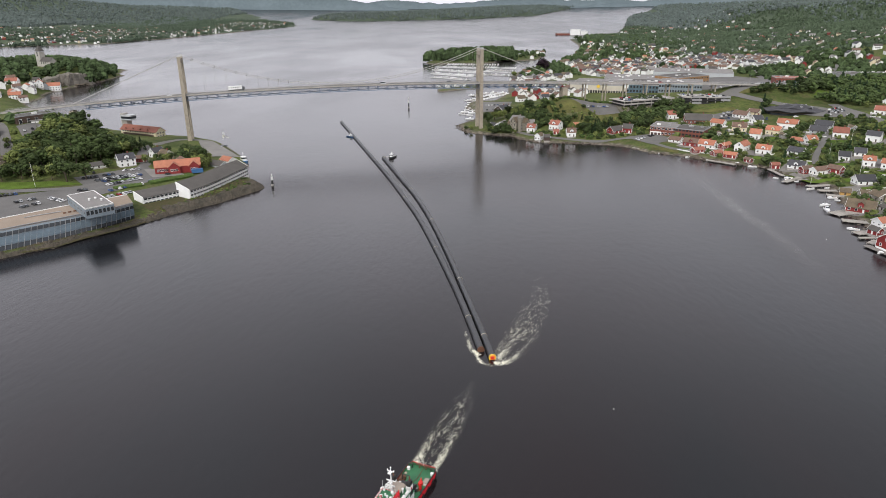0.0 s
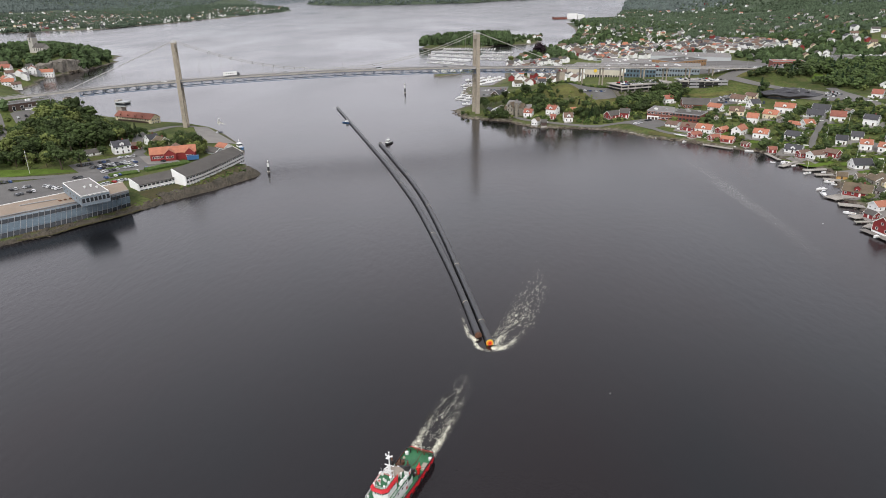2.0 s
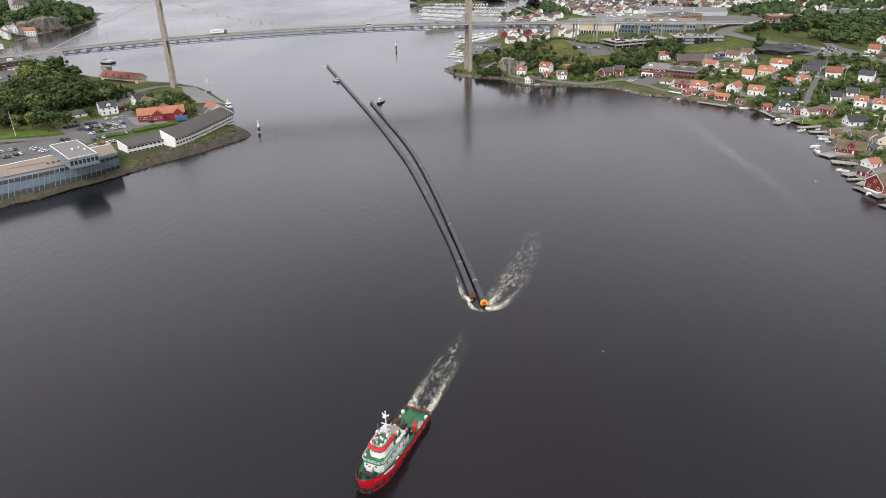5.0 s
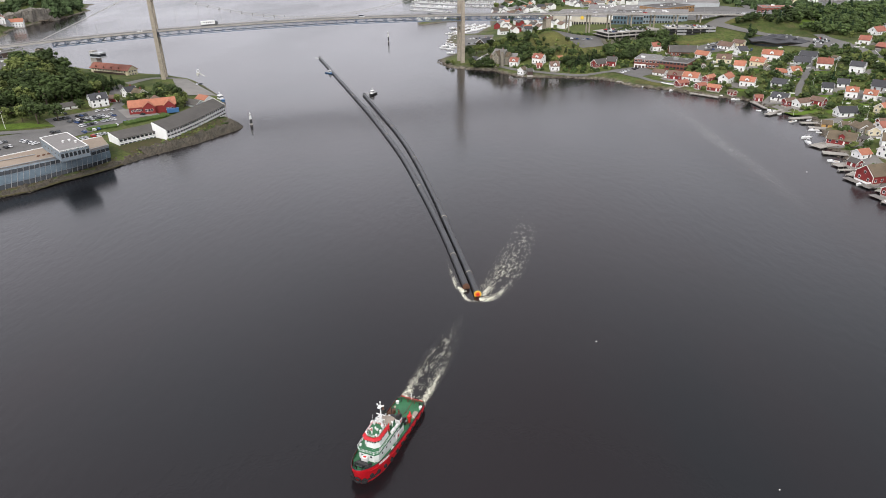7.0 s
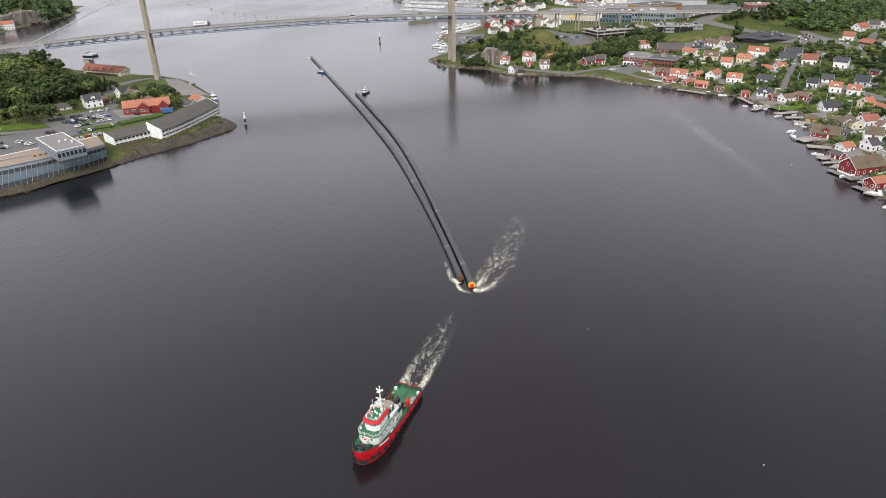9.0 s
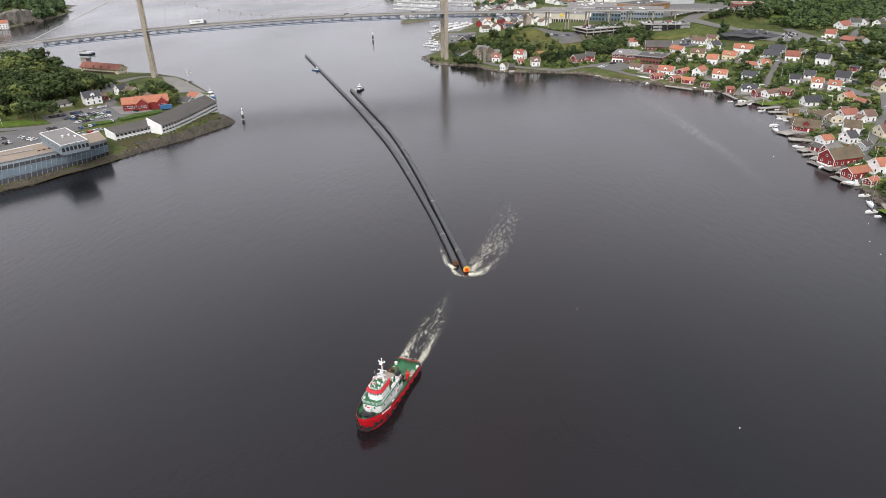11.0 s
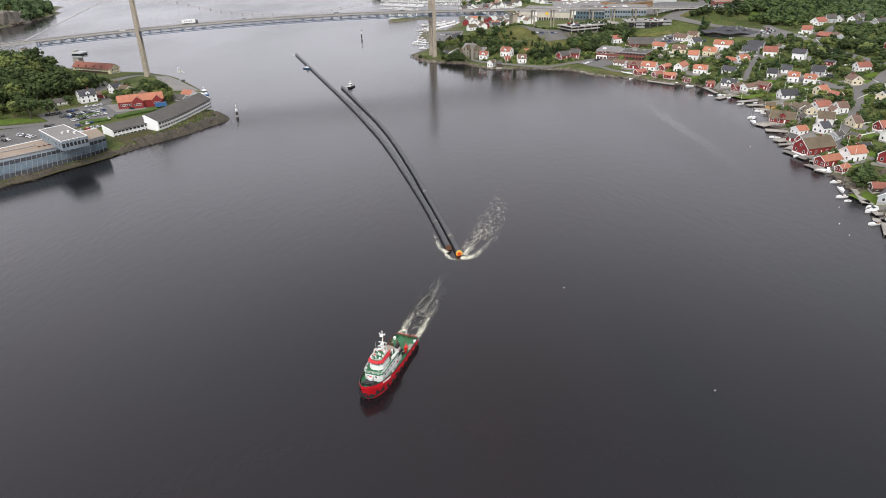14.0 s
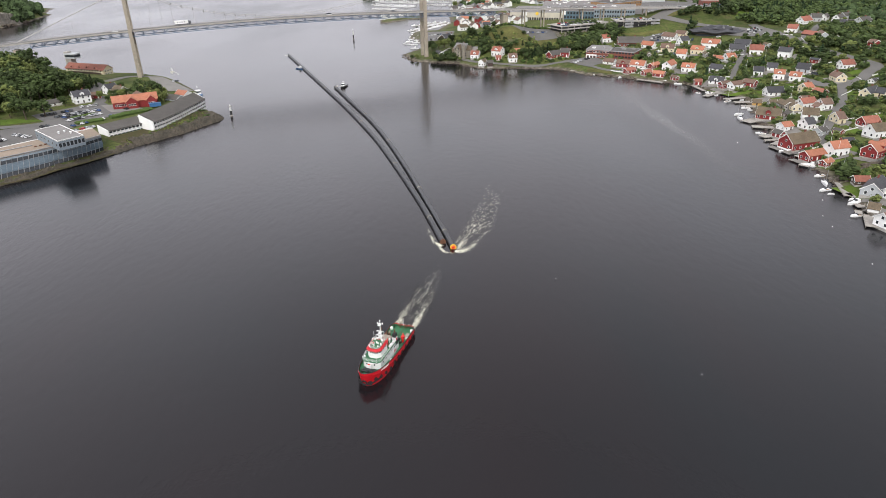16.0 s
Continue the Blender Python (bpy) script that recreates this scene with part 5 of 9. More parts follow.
KEEP.extend([(-342, 515.4, 13), (-354, 526.5, 13), (-336.5, 507, 9), (-329.9, 519.7, 9)])
flag = thing("flagpole", pose(-278.2, 418.4, gz(-278.2, 418.4)), "tall white flagpole on the lawn", "flagpole")
part("pole", Geo().cyl(0, 0, -0.3, 16.5, 0.11, 0.05, 8), M["white_metal"], flag)
part("finial", Geo().ball(0, 0, 16.6, 0.16), M["yellow_paint"], flag)
part("pennant", Geo().add([(0.08, 0, 15.9), (0.08, 0.03, 14.9), (0.9, 0.2, 9.8), (0.5, 0.1, 12.5)], [(0, 1, 2, 3), (3, 2, 1, 0)]), M["white_wood"], flag)


def hedge(pts, h, w, label):
    g = Geo()
    rnd = random.Random(int(abs(pts[0][0]) * 10))
    n = int(sum(math.dist(a, b) for a, b in zip(pts, pts[1:])) / 0.8)
    rings = []
    for x, y in curve(pts, max(6, n)):
        z = gz(x, y) - 0.3
        rings.append([(x + dx * w * rnd.uniform(0.42, 0.6), y + dy * w * rnd.uniform(0.42, 0.6), z + dz * h * rnd.uniform(0.88, 1.15)) for dx, dy, dz in ((-0.7, 0.7, 0), (-0.8, 0.8, 0.6), (-0.4, 0.4, 1), (0.4, -0.4, 1), (0.8, -0.8, 0.6), (0.7, -0.7, 0))])
    g.loft(rings)
    return tagged(part("hedge", g, M["hedge"]), label, "hedge")


hedge([(-224.1, 416.1), (-209.9, 425.2)], 2.2, 4, "clipped green hedge beside the car park")
hedge([(-205.9, 428.9), (-195.7, 440), (-185.6, 452.9)], 2.6, 4, "long clipped green hedge behind the white building")
hedge([(-233.8, 431.6), (-221.6, 442.7)], 1.4, 2, "low green hedge between car rows")


# ---- parked cars ----
CAR_TONES = {"silver": (0.42, 0.43, 0.44), "white": (0.72, 0.72, 0.72), "black": (0.02, 0.02, 0.022), "dark_grey": (0.09, 0.095, 0.1), "red": (0.38, 0.02, 0.02), "blue": (0.04, 0.08, 0.2)}
for tone, col in CAR_TONES.items():
    M["car_" + tone] = mat(tone + "_car_paint", col, 0.25, 0.04, 0.5)


def car_parts(tone, van):
    key = ("car", tone, van)
    if key not in cached:
        L, W, H = (5.2, 1.95, 2.2) if van else (4.4, 1.8, 1.45)
        b = Geo()
        sec = [(-L / 2, 0.35, 0.85), (-L / 2 + 0.2, 0.28, 1.0), (-L * 0.2, 0.28, 1.02), (L * 0.22, 0.28, 0.98), (L / 2 - 0.25, 0.28, 0.82), (L / 2, 0.38, 0.7)]
        b.loft([[(x, -W / 2 * k, lo), (x, -W / 2 * k, hi - 0.12), (x, -W / 2 * k * 0.9, hi), (x, W / 2 * k * 0.9, hi), (x, W / 2 * k, hi - 0.12), (x, W / 2 * k, lo)] for (x, lo, hi), k in zip(sec, (0.9, 1, 1, 1, 1, 0.86))])
        r0, r1 = (-L / 2 + 0.15, L * 0.28) if van else (-L * 0.36, L * 0.12)
        b.prism([(r0, -W * 0.4), (r1, -W * 0.4), (r1, W * 0.4), (r0, W * 0.4)], H - 0.06, H, 0.06)
        gl = Geo()
        gl.loft([[(r0 - 0.3, -W * 0.46, 0.97), (r1 + 0.7, -W * 0.46, 0.97), (r1 + 0.7, W * 0.46, 0.97), (r0 - 0.3, W * 0.46, 0.97)], [(r0, -W * 0.4, H - 0.06), (r1, -W * 0.4, H - 0.06), (r1, W * 0.4, H - 0.06), (r0, W * 0.4, H - 0.06)]])
        cached[key] = (b.mesh("body", M["car_" + tone]), gl.mesh("glazing", M["glass"]), L, W)
    if "tyre" not in cached:
        w = Geo()
        w.m = pose(0, 0, 0, 90)
        w.cyl(0, 0, -0.11, 0.11, 0.32, n=10)
        cached["tyre"] = w.mesh("wheel", M["rubber"])
    return cached[key]


car_rng = random.Random(5)


def car(x, y, yaw, tone=None, van=False, z=None, group="parked cars"):
    tone = tone or car_rng.choices(list(CAR_TONES), (4, 4, 3, 4, 1.2, 1.2))[0]
    body, glass, L, W = car_parts(tone, van)
    ob = thing("van" if van else "car", pose(x, y, (gz(x, y) + 0.22) if z is None else z, 0, 0, yaw), f"{tone.replace('_', ' ')} {'van' if van else 'hatchback car'} parked on grey asphalt", "car", group)
    part("body", body, None, ob)
    part("glazing", glass, None, ob)
    for sx in (-0.3, 0.31) if math.hypot(x, y) < 560 else ():
        for sy in (-0.46, 0.46):
            part("wheel", cached["tyre"], None, ob, m=pose(L * sx, W * sy, 0.32))
    return ob


def car_row(x0, y0, x1, y1, n, yaw, fill=1.0, z=None):
    for i in range(n):
        if car_rng.random() < fill:
            u = (i + 0.5) / n
            car(x0 + (x1 - x0) * u + car_rng.uniform(-0.2, 0.2), y0 + (y1 - y0) * u, yaw + car_rng.uniform(-3, 3), z=z)


car_row(-239.9, 431.6, -221.8, 452.2, 11, 142, 0.9)
car_row(-233.5, 423.4, -217.1, 441.5, 10, 140, 0.95)
car_row(-220, 396.7, -208.1, 411.1, 8, 143, 0.8)
car_row(-270, 382.5, -261.8, 391.3, 5, 140, 0.9)
car_row(-260.4, 372.8, -253.6, 382.2, 5, 147, 0.9)
car_row(-258.4, 395.2, -238.5, 385.2, 8, 64, 0.9)
car_row(-257.7, 438.1, -241.4, 452.8, 8, 136, 0.85)
car_row(-245.8, 433, -225.3, 456.1, 11, 140, 0.8)
car_row(-225.2, 410.4, -209.9, 428, 8, 140, 0.7)
car_row(-297.1, 387.5, -276.6, 402.3, 9, 140, 0.7)
car(-238.4, 462.6, 77)
car(-233.7, 465.1, 55)
car(-230.2, 467.4, 102)
car(-206.9, 434.4, 16)
car(-262.9, 455.6, 44)
car(-257.7, 454.8, 128)
car(-243.7, 409.6, 140)
car(-240.8, 411, 150)
car(-204.4, 455.3, 152)
car(-213.6, 404.5, 35)
car(-201.9, 565.4, 104)
car(-200.9, 571, 146)


strip("road", [(-322, 462), (-338, 486), (-356, 508), (-384, 526), (-420, 538)], 9, M["road"], "asphalt road curving up to the bridge", "road", 0.5)
patch("pavement", [(-340, 506), (-322, 532), (-311, 523), (-329, 494)], M["asphalt"], "grey asphalt yard at the bridge end", "yard", 0.45)
for i in range(4):
    car(-331 + i * 3.4, 501 + i * 4.6, 125 + i * 3)


# ---- trees of the west shore ----
hill = lambda x, y: x > -313 and not (y > 508 and x < -303)
grove(-306, 488.4, 40, 40, 60, 13, 21, "aaaabb", 5.8, group="wooded hill", keep=hill)
grove(-276.7, 508.4, 22, 20, 20, 10, 15, "aab", 5.4, group="wooded hill")
grove(-335.1, 466.9, 26, 18, 12, 5, 7, "aab", 5.0, group="wooded hill")
grove(-261.5, 531.8, 14, 16, 12, 5, 8, "aac", 4.6, group="wooded hill")
tree(-263.8, 431, 17, "a"), tree(-254, 438.1, 13, "a"), tree(-296, 433.6, 13, "a"), tree(-284, 429.4, 7, "b"), tree(-305.2, 426, 12, "a"), tree(-314.1, 432, 13, "a"), tree(-276.7, 436, 12, "b"), tree(-269.6, 444.2, 9, "a")
grove(-297.7, 445.1, 22, 8, 14, 7, 11, "aab", 4.5, 20, "wooded hill")
tree(-252.1, 466.5, 8, "a"), tree(-255.9, 471.3, 7, "a"), tree(-237.1, 515.1, 9, "b"), tree(-230.1, 519.6, 8, "a")
grove(-202.7, 498, 9, 13, 10, 9, 14, "aab", 4.0, 40, "bushes below the tower")
grove(-191, 487.2, 6, 16, 9, 6, 9, "ab", 3.5, 15, "bushes below the tower")
grove(-224.6, 493, 12, 6, 8, 5, 8, "aab", 3.6, 30, "garden trees")
grove(-216.9, 482.4, 10, 5, 6, 4, 7, "ab", 3.4, 20, "garden trees")


# ---- the tug ----
TUG = pose(-14.2, 130.6, 0, 0, 0, -113.0)
tug = thing("tugboat", TUG, "red-hulled tugboat with white deckhouse and green decks under way", "tugboat")


def tug_half(x):
    """Half breadth of the hull at deck level."""
    if x > 4:
        u = (x - 4) / 12.4
        return 4.25 * math.sqrt(max(0, 1 - u ** 2.2))
    if x < -13.5:
        return 4.25 - 0.7 * ((-13.5 - x) / 2.5) ** 2
    return 4.25


def tug_sheer(x):
    return 2.5 + (0 if x < -6 else 2.9 * ((x + 6) / 22.4) ** 1.5)


xs = [-16, -15.6, -14.8, -13.5, -11, -8, -5, -2, 1, 4, 6.5, 8.5, 10.5, 12, 13.3, 14.4, 15.3, 16, 16.35]
half = [(x, tug_half(x)) for x in xs]
loop = half + [(16.4, 0.0)] + [(x, -b) for x, b in reversed(half)]


def ring(scale, z, dx=0.0, inset=0.0):
    out = []
    for x, b in loop:
        s = (1 if b > 0 else -1) if b else 0
        k = 1 if x < 8 else 1 - (1 - scale) * 0.35 * (x - 8) / 8
        xx = x * k + (-inset if x > 12 else (inset if x < -15.7 else 0)) + dx * (1 if x > 8 else 0) * (x - 8) / 8
        out.append((xx, b * scale - s * inset, z(x) if callable(z) else z))
    return out


hull = part("hull", Geo().loft([ring(0.85, -1.2, -2.0), ring(0.96, 0.1, -0.9), ring(1.0, lambda x: tug_sheer(x) - 0.9), ring(1.0, tug_sheer), ring(1.0, tug_sheer, 0, 0.12), ring(1.0, lambda x: tug_sheer(x) - 1.05, 0, 0.2)], cap=False), M["tug_red"], tug, "glossy red hull with high bulwark", smooth=False)
part("boot_top", Geo().loft([ring(0.93, -0.6, -1.2), ring(0.972, 0.2, -0.85), ring(0.95, 0.2, -0.85)], cap=False), M["black_metal"], tug, "black band along the waterline")
dk = Geo()
n = len(half)
inner = ring(1.0, lambda x: tug_sheer(x) - 0.95, 0, 0.23)
dk.add(inner, [(i, i + 1, len(inner) - 2 - i, len(inner) - 1 - i) for i in range(n - 1)])
dk.add([inner[n - 1], inner[n], inner[n + 1]], [(0, 1, 2)])
part("deck", dk, M["tug_green"], tug, "worn green steel deck")
lin = Geo().loft([ring(1.0, lambda x: tug_sheer(x) - 1.0, 0, 0.26), ring(1.0, lambda x: tug_sheer(x) - 0.1, 0, 0.26)], cap=False)
part("bulwark_lining", lin, M["tug_green"], tug)
# rubbing strake, bow fender, tyres
for s in (-1, 1):
    part("rubbing_strake", Geo().tube([(x, s * (tug_half(x) + 0.08), tug_sheer(x) - 0.95) for x in xs[2:16]], 0.12, 6), M["tug_red"], tug)
fender = [(x, s * (tug_half(x) + 0.15), tug_sheer(x) - 0.55) for s, q in ((1, xs[13:]), (-1, xs[13:][::-1])) for x in q]
part("bow_fender", Geo().tube([(x * 0.985, y * 0.97, 1.5) for x, y, z in fender], 0.2, 8), M["rubber"], tug, "thick black rubber bow fender")


def tyre(x, y, z, yaw, r=0.5):
    g = Geo()
    m = 12
    rings = []
    for i in range(m + 1):
        a = 2 * math.pi * i / m
        rings.append([((r + 0.2 * math.cos(t)) * math.cos(a), 0.2 * math.sin(t), (r + 0.2 * math.cos(t)) * math.sin(a)) for t in (0.8, 2.3, 3.9, 5.5)])
    g.loft(rings, cap=False)
    part("tyre_fender", g, M["rubber"], tug, m=pose(x, y, z, 0, 0, yaw))


for s in (-1, 1):
    for x in (-15.2, -12.2, -9.2, -6.2, -3.2, -0.2, 2.8, 6.0, 9.0, 11.6, 13.8):
        b0, b1 = tug_half(x - 0.3), tug_half(x + 0.3)
        tyre(x, s * (tug_half(x) * 0.985 + 0.16), 1.15 if x < 5 else tug_sheer(x) - 2.6, s * math.degrees(math.atan2(b1 - b0, 0.6)), 0.42)
for y in (-2.6, 0, 2.6):
    tyre(-16.3, y, 1.2, 90)
tyre(16.1, 0, 1.9, 90, 0.75)
for s in (-1, 1):
    tyre(15.6, s * 1.7, 1.8, -s * 62, 0.6)
part("cap_rail", Geo().tube(ring(1.0, lambda x: tug_sheer(x) + 0.03, 0, 0.06), 0.12, 4), M["black_metal"], tug)


def house_ring(x0, x1, b0, b1, z, cut=0.6):
    return [(x0, -b0, z), (x1 - cut, -b1, z), (x1, -b1 + cut, z), (x1, b1 - cut, z), (x1 - cut, b1, z), (x0, b0, z)]


before_house = set(tug.children)
house1 = part("deckhouse", Geo().loft([house_ring(-3.2, 9.0, 3.1, 2.85, 1.3, 0.9), house_ring(-3.2, 8.8, 3.1, 2.8, 5.7, 0.9)]), M["tug_white"], tug, "white painted deckhouse")
part("boat_deck", Geo().loft([house_ring(-3.4, 9.1, 3.35, 3.05, 5.7, 1.0), house_ring(-3.4, 9.1, 3.35, 3.05, 5.84, 1.0)]), M["tug_green"], tug, "green boat deck")
casing = part("engine_casing", Geo().box(-6.0, -2.9, 1.3, -3.2, 2.9, 3.9), M["tug_white"], tug, "white casing aft of the deckhouse")
part("casing_top", Geo().box(-6.1, -3.0, 3.9, -3.2, 3.0, 4.0), M["tug_green"], casing)
wheel = part("wheelhouse", Geo().loft([house_ring(1.4, 6.9, 2.35, 2.2, 5.84, 1.1), house_ring(1.4, 6.75, 2.2, 2.1, 7.35, 1.1)]), M["tug_white"], tug, "white wheelhouse with sloped windows")
part("wheelhouse_window", Geo().loft([house_ring(1.5, 6.7, 2.14, 2.04, 7.35, 1.1), house_ring(1.55, 6.9, 2.2, 2.1, 8.25, 1.1)]), M["glass"], wheel, "dark wheelhouse glazing")
for x, y in ((6.82, -1.0), (6.82, -0.35), (6.82, 0.35), (6.82, 1.0), (6.3, -1.6), (6.3, 1.6), (5.7, -2.1), (5.7, 2.1), (4.5, -2.15), (4.5, 2.15), (3.1, -2.18), (3.1, 2.18), (1.55, -2.15), (1.55, 2.15), (1.5, 0), (1.5, -1.1), (1.5, 1.1)):
    part("window_post", Geo().tube([(x, y, 7.3), (x + (0.1 if x > 6 else 0.0), y * 1.02, 8.3)], 0.13, 4), M["tug_white"], wheel)
part("wheelhouse_roof", Geo().loft([house_ring(1.1, 7.2, 2.5, 2.4, 8.25, 1.1), house_ring(1.1, 7.3, 2.6, 2.5, 8.45, 1.1), house_ring(1.2, 6.9, 2.25, 2.1, 8.95, 1.0), house_ring(1.4, 6.5, 1.9, 1.8, 8.95, 0.9), house_ring(1.4, 6.5, 1.9, 1.8, 8.8, 0.9)]), M["tug_red"], wheel, "red sloping roof edge")
part("roof_top", Geo().loft([house_ring(1.41, 6.49, 1.89, 1.79, 8.75, 0.9), house_ring(1.41, 6.49, 1.89, 1.79, 8.86, 0.9)]), M["tug_green"], wheel)
for s in (-1, 1):
    for i in range(5):
        x = -2.2 + i * 2.1
        part("porthole", Geo().cyl(0, 0, -0.08, 0.08, 0.26, n=10), M["glass"], house1, m=pose(x, s * (3.1 - 0.022 * (x + 3.2)), 4.6, 90))
for y in (-1.3, 1.2):
    part("front_window", Geo().cbox(0, 0, 0, 0.12, 0.5, 0.5), M["glass"], house1, m=pose(8.86, y, 4.9))


def rail(pts, z, h=1.0, parent=tug):
    """White guard rail with posts along plan points."""
    g = Geo()
    for k in (0.35, 0.68, 1.0):
        g.tube([(x, y, z + h * k) for x, y in pts], 0.035, 4)
    for a, b in zip(pts, pts[1:]):
        m = max(1, int(math.dist(a, b) / 1.2))
        for i in range(m + 1):
            x, y = a[0] + (b[0] - a[0]) * i / m, a[1] + (b[1] - a[1]) * i / m
            g.tube([(x, y, z), (x, y, z + h)], 0.035, 4)
    part("guard_rail", g, M["tug_white"], parent)


rail([(-3.3, -3.25), (8.0, -3.0), (9.0, -2.0), (9.0, 2.0), (8.0, 3.0), (-3.3, 3.25)], 5.84, 0.95)
rail([(1.5, -1.8), (5.7, -1.75), (6.4, -1.0), (6.4, 1.0), (5.7, 1.75), (1.5, 1.8), (1.5, -1.8)], 8.86, 0.8)
for s in (-1, 1):
    fun = part("funnel", Geo().loft([[(-5.4, s * 2.3 - 0.6, 4.0), (-3.6, s * 2.3 - 0.6, 4.0), (-3.6, s * 2.3 + 0.6, 4.0), (-5.4, s * 2.3 + 0.6, 4.0)], [(-5.3, s * 2.3 - 0.5, 8.0), (-4.0, s * 2.3 - 0.5, 8.0), (-4.0, s * 2.3 + 0.5, 8.0), (-5.3, s * 2.3 + 0.5, 8.0)]]), M["black_metal"], tug, "black funnel casing")
    part("funnel_band", Geo().box(-5.3, s * 2.3 - 0.63, 5.4, -3.75, s * 2.3 + 0.63, 6.7), M["tug_white"], fun, "white funnel band")
    part("funnel_mark", Geo().cbox(-4.5, s * 2.3 + s * 0.65, 6.0, 0.7, 0.05, 0.6), M["tug_red"], fun)
    part("exhaust_pipe", Geo().cyl(-4.8, s * 2.3, 8.0, 9.2, 0.22, n=8), M["rust"], fun)
    part("side_plate", Geo().box(-3.0, s * 3.14 - 0.05, 2.2, -1.2, s * 3.14 + 0.05, 4.2), M["tug_white"], tug)
    part("side_mark", Geo().cbox(-2.1, s * 3.22, 3.3, 0.7, 0.05, 0.7), M["tug_red"], tug)
    part("life_raft", Geo().tube([(-0.9, s * 2.75, 6.4), (0.6, s * 2.75, 6.4)], 0.42, 10), M["tug_white"], tug)
    part("life_raft", Geo().tube([(-2.8, s * 2.8, 6.3), (-1.6, s * 2.8, 6.3)], 0.36, 10), M["tug_white"], tug)
    part("searchlight", Geo().cyl(6.0, s * 1.4, 8.86, 9.7, 0.08, n=6).ball(6.1, s * 1.4, 9.8, 0.3), M["tug_white"], tug)
    part("ventilator", Geo().cyl(-2.2, s * 1.6, 5.84, 7.0, 0.2, n=8).ball(-2.2, s * 1.6, 7.1, 0.34), M["tug_white"], tug)
mast = part("mast", Geo().cyl(0.6, 0, 5.84, 15.2, 0.24, 0.12, 8).tube([(-0.6, 0, 5.84), (0.5, 0, 11.5)], 0.1, 5), M["tug_white"], tug, "white signal mast")
for z, w in ((9.9, 2.0), (11.4, 2.6), (14.2, 1.9)):
    part("yard", Geo().cbox(0.6, 0, z, 0.22, w, 0.14), M["tug_white"], mast)
    part("mast_platform", Geo().cbox(1.1, 0, z - 0.15, 1.0, 0.9, 0.1), M["tug_white"], mast)
part("mast_light", Geo().ball(0.6, 0, 15.3, 0.22).ball(0.6, 0.85, 14.5, 0.2).ball(0.6, -0.85, 14.5, 0.2), M["white_metal"], mast)
part("radar", Geo().cbox(1.4, 0, 10.6, 0.28, 2.2, 0.22).cyl(1.4, 0, 9.9, 10.5, 0.18, n=8), M["white_metal"], mast)
part("radar", Geo().cbox(1.4, 0, 12.1, 0.22, 1.5, 0.18).cyl(1.4, 0, 11.4, 12.0, 0.16, n=8), M["white_metal"], mast)
for y, z, h in ((-1.7, 8.86, 3.0), (1.7, 8.86, 2.6), (-1.1, 8.86, 2.0), (0.9, 8.86, 3.6)):
    part("whip_antenna", Geo().cyl(1.8, y, z, z + h, 0.04, 0.025, 5), M["white_metal"], tug)
part("satellite_dome", Geo().ball(0.8, -2.5, 8.2, 0.55, 10, 6).cyl(0.8, -2.5, 5.84, 7.8, 0.14), M["white_metal"], tug)
part("satellite_dome", Geo().ball(2.4, 1.2, 9.6, 0.42, 10, 6).cyl(2.4, 1.2, 8.86, 9.3, 0.14), M["white_metal"], tug)
part("fire_monitor", Geo().tube([(4.4, -0.7, 8.86), (4.4, -0.7, 9.7), (5.3, -0.75, 10.0)], 0.12, 6), M["bright_red"], tug)
part("funnel_flag", Geo().box(1.0, 2.25, 7.2, 1.3, 2.45, 9.6), M["bright_red"], tug, "upright red locker")
part("awning", Geo().loft([[(-4.0, -1.9, 6.9), (-0.7, -1.9, 7.1), (-0.7, 1.7, 7.1), (-4.0, 1.7, 6.9)], [(-4.0, -1.0, 7.3), (-0.7, -1.0, 7.5), (-0.7, 0.9, 7.5), (-4.0, 0.9, 7.3)]]), M["canvas"], tug, "beige canvas cover")
for x, y in ((-3.9, -1.8), (-3.9, 1.6), (-0.8, -1.8), (-0.8, 1.6)):
    part("awning_post", Geo().cyl(x, y, 3.9 if x < -3 else 5.84, 7.0, 0.06, n=5), M["black_metal"], tug)
gear = random.Random(12)
for i in range(10):
    x, y = gear.uniform(1.8, 5.6), gear.uniform(-1.5, 1.5)
    part("roof_gear", Geo().cbox(x, y, 8.86 + 0.3, gear.uniform(0.2, 0.5), gear.uniform(0.2, 0.5), gear.uniform(0.5, 0.9)), M[gear.choice(("white_metal", "white_metal", "grey_metal"))], tug)
for i in range(9):
    x, side = gear.uniform(-3.0, 7.6), gear.choice((-1, 1))
    part("deck_fitting", Geo().cbox(x, side * 2.65, 6.15, gear.uniform(0.3, 0.8), 0.4, gear.uniform(0.4, 0.7)), M[gear.choice(("white_metal", "white_metal", "grey_metal"))], tug)
# the superstructure stands well forward
for ob in set(tug.children) - before_house:
    ob.matrix_basis = Matrix.Translation((1.9, 0, 0)) @ ob.matrix_basis
for i in range(12):
    x, side = gear.uniform(-7, 7), gear.choice((-1, 1))
    part("side_deck_gear", Geo().cbox(x, side * 3.6, tug_sheer(x) - 0.7, gear.uniform(0.3, 1.0), 0.4, gear.uniform(0.4, 0.9)), M[gear.choice(("rust", "grey_metal", "black_metal", "tug_white"))], tug)
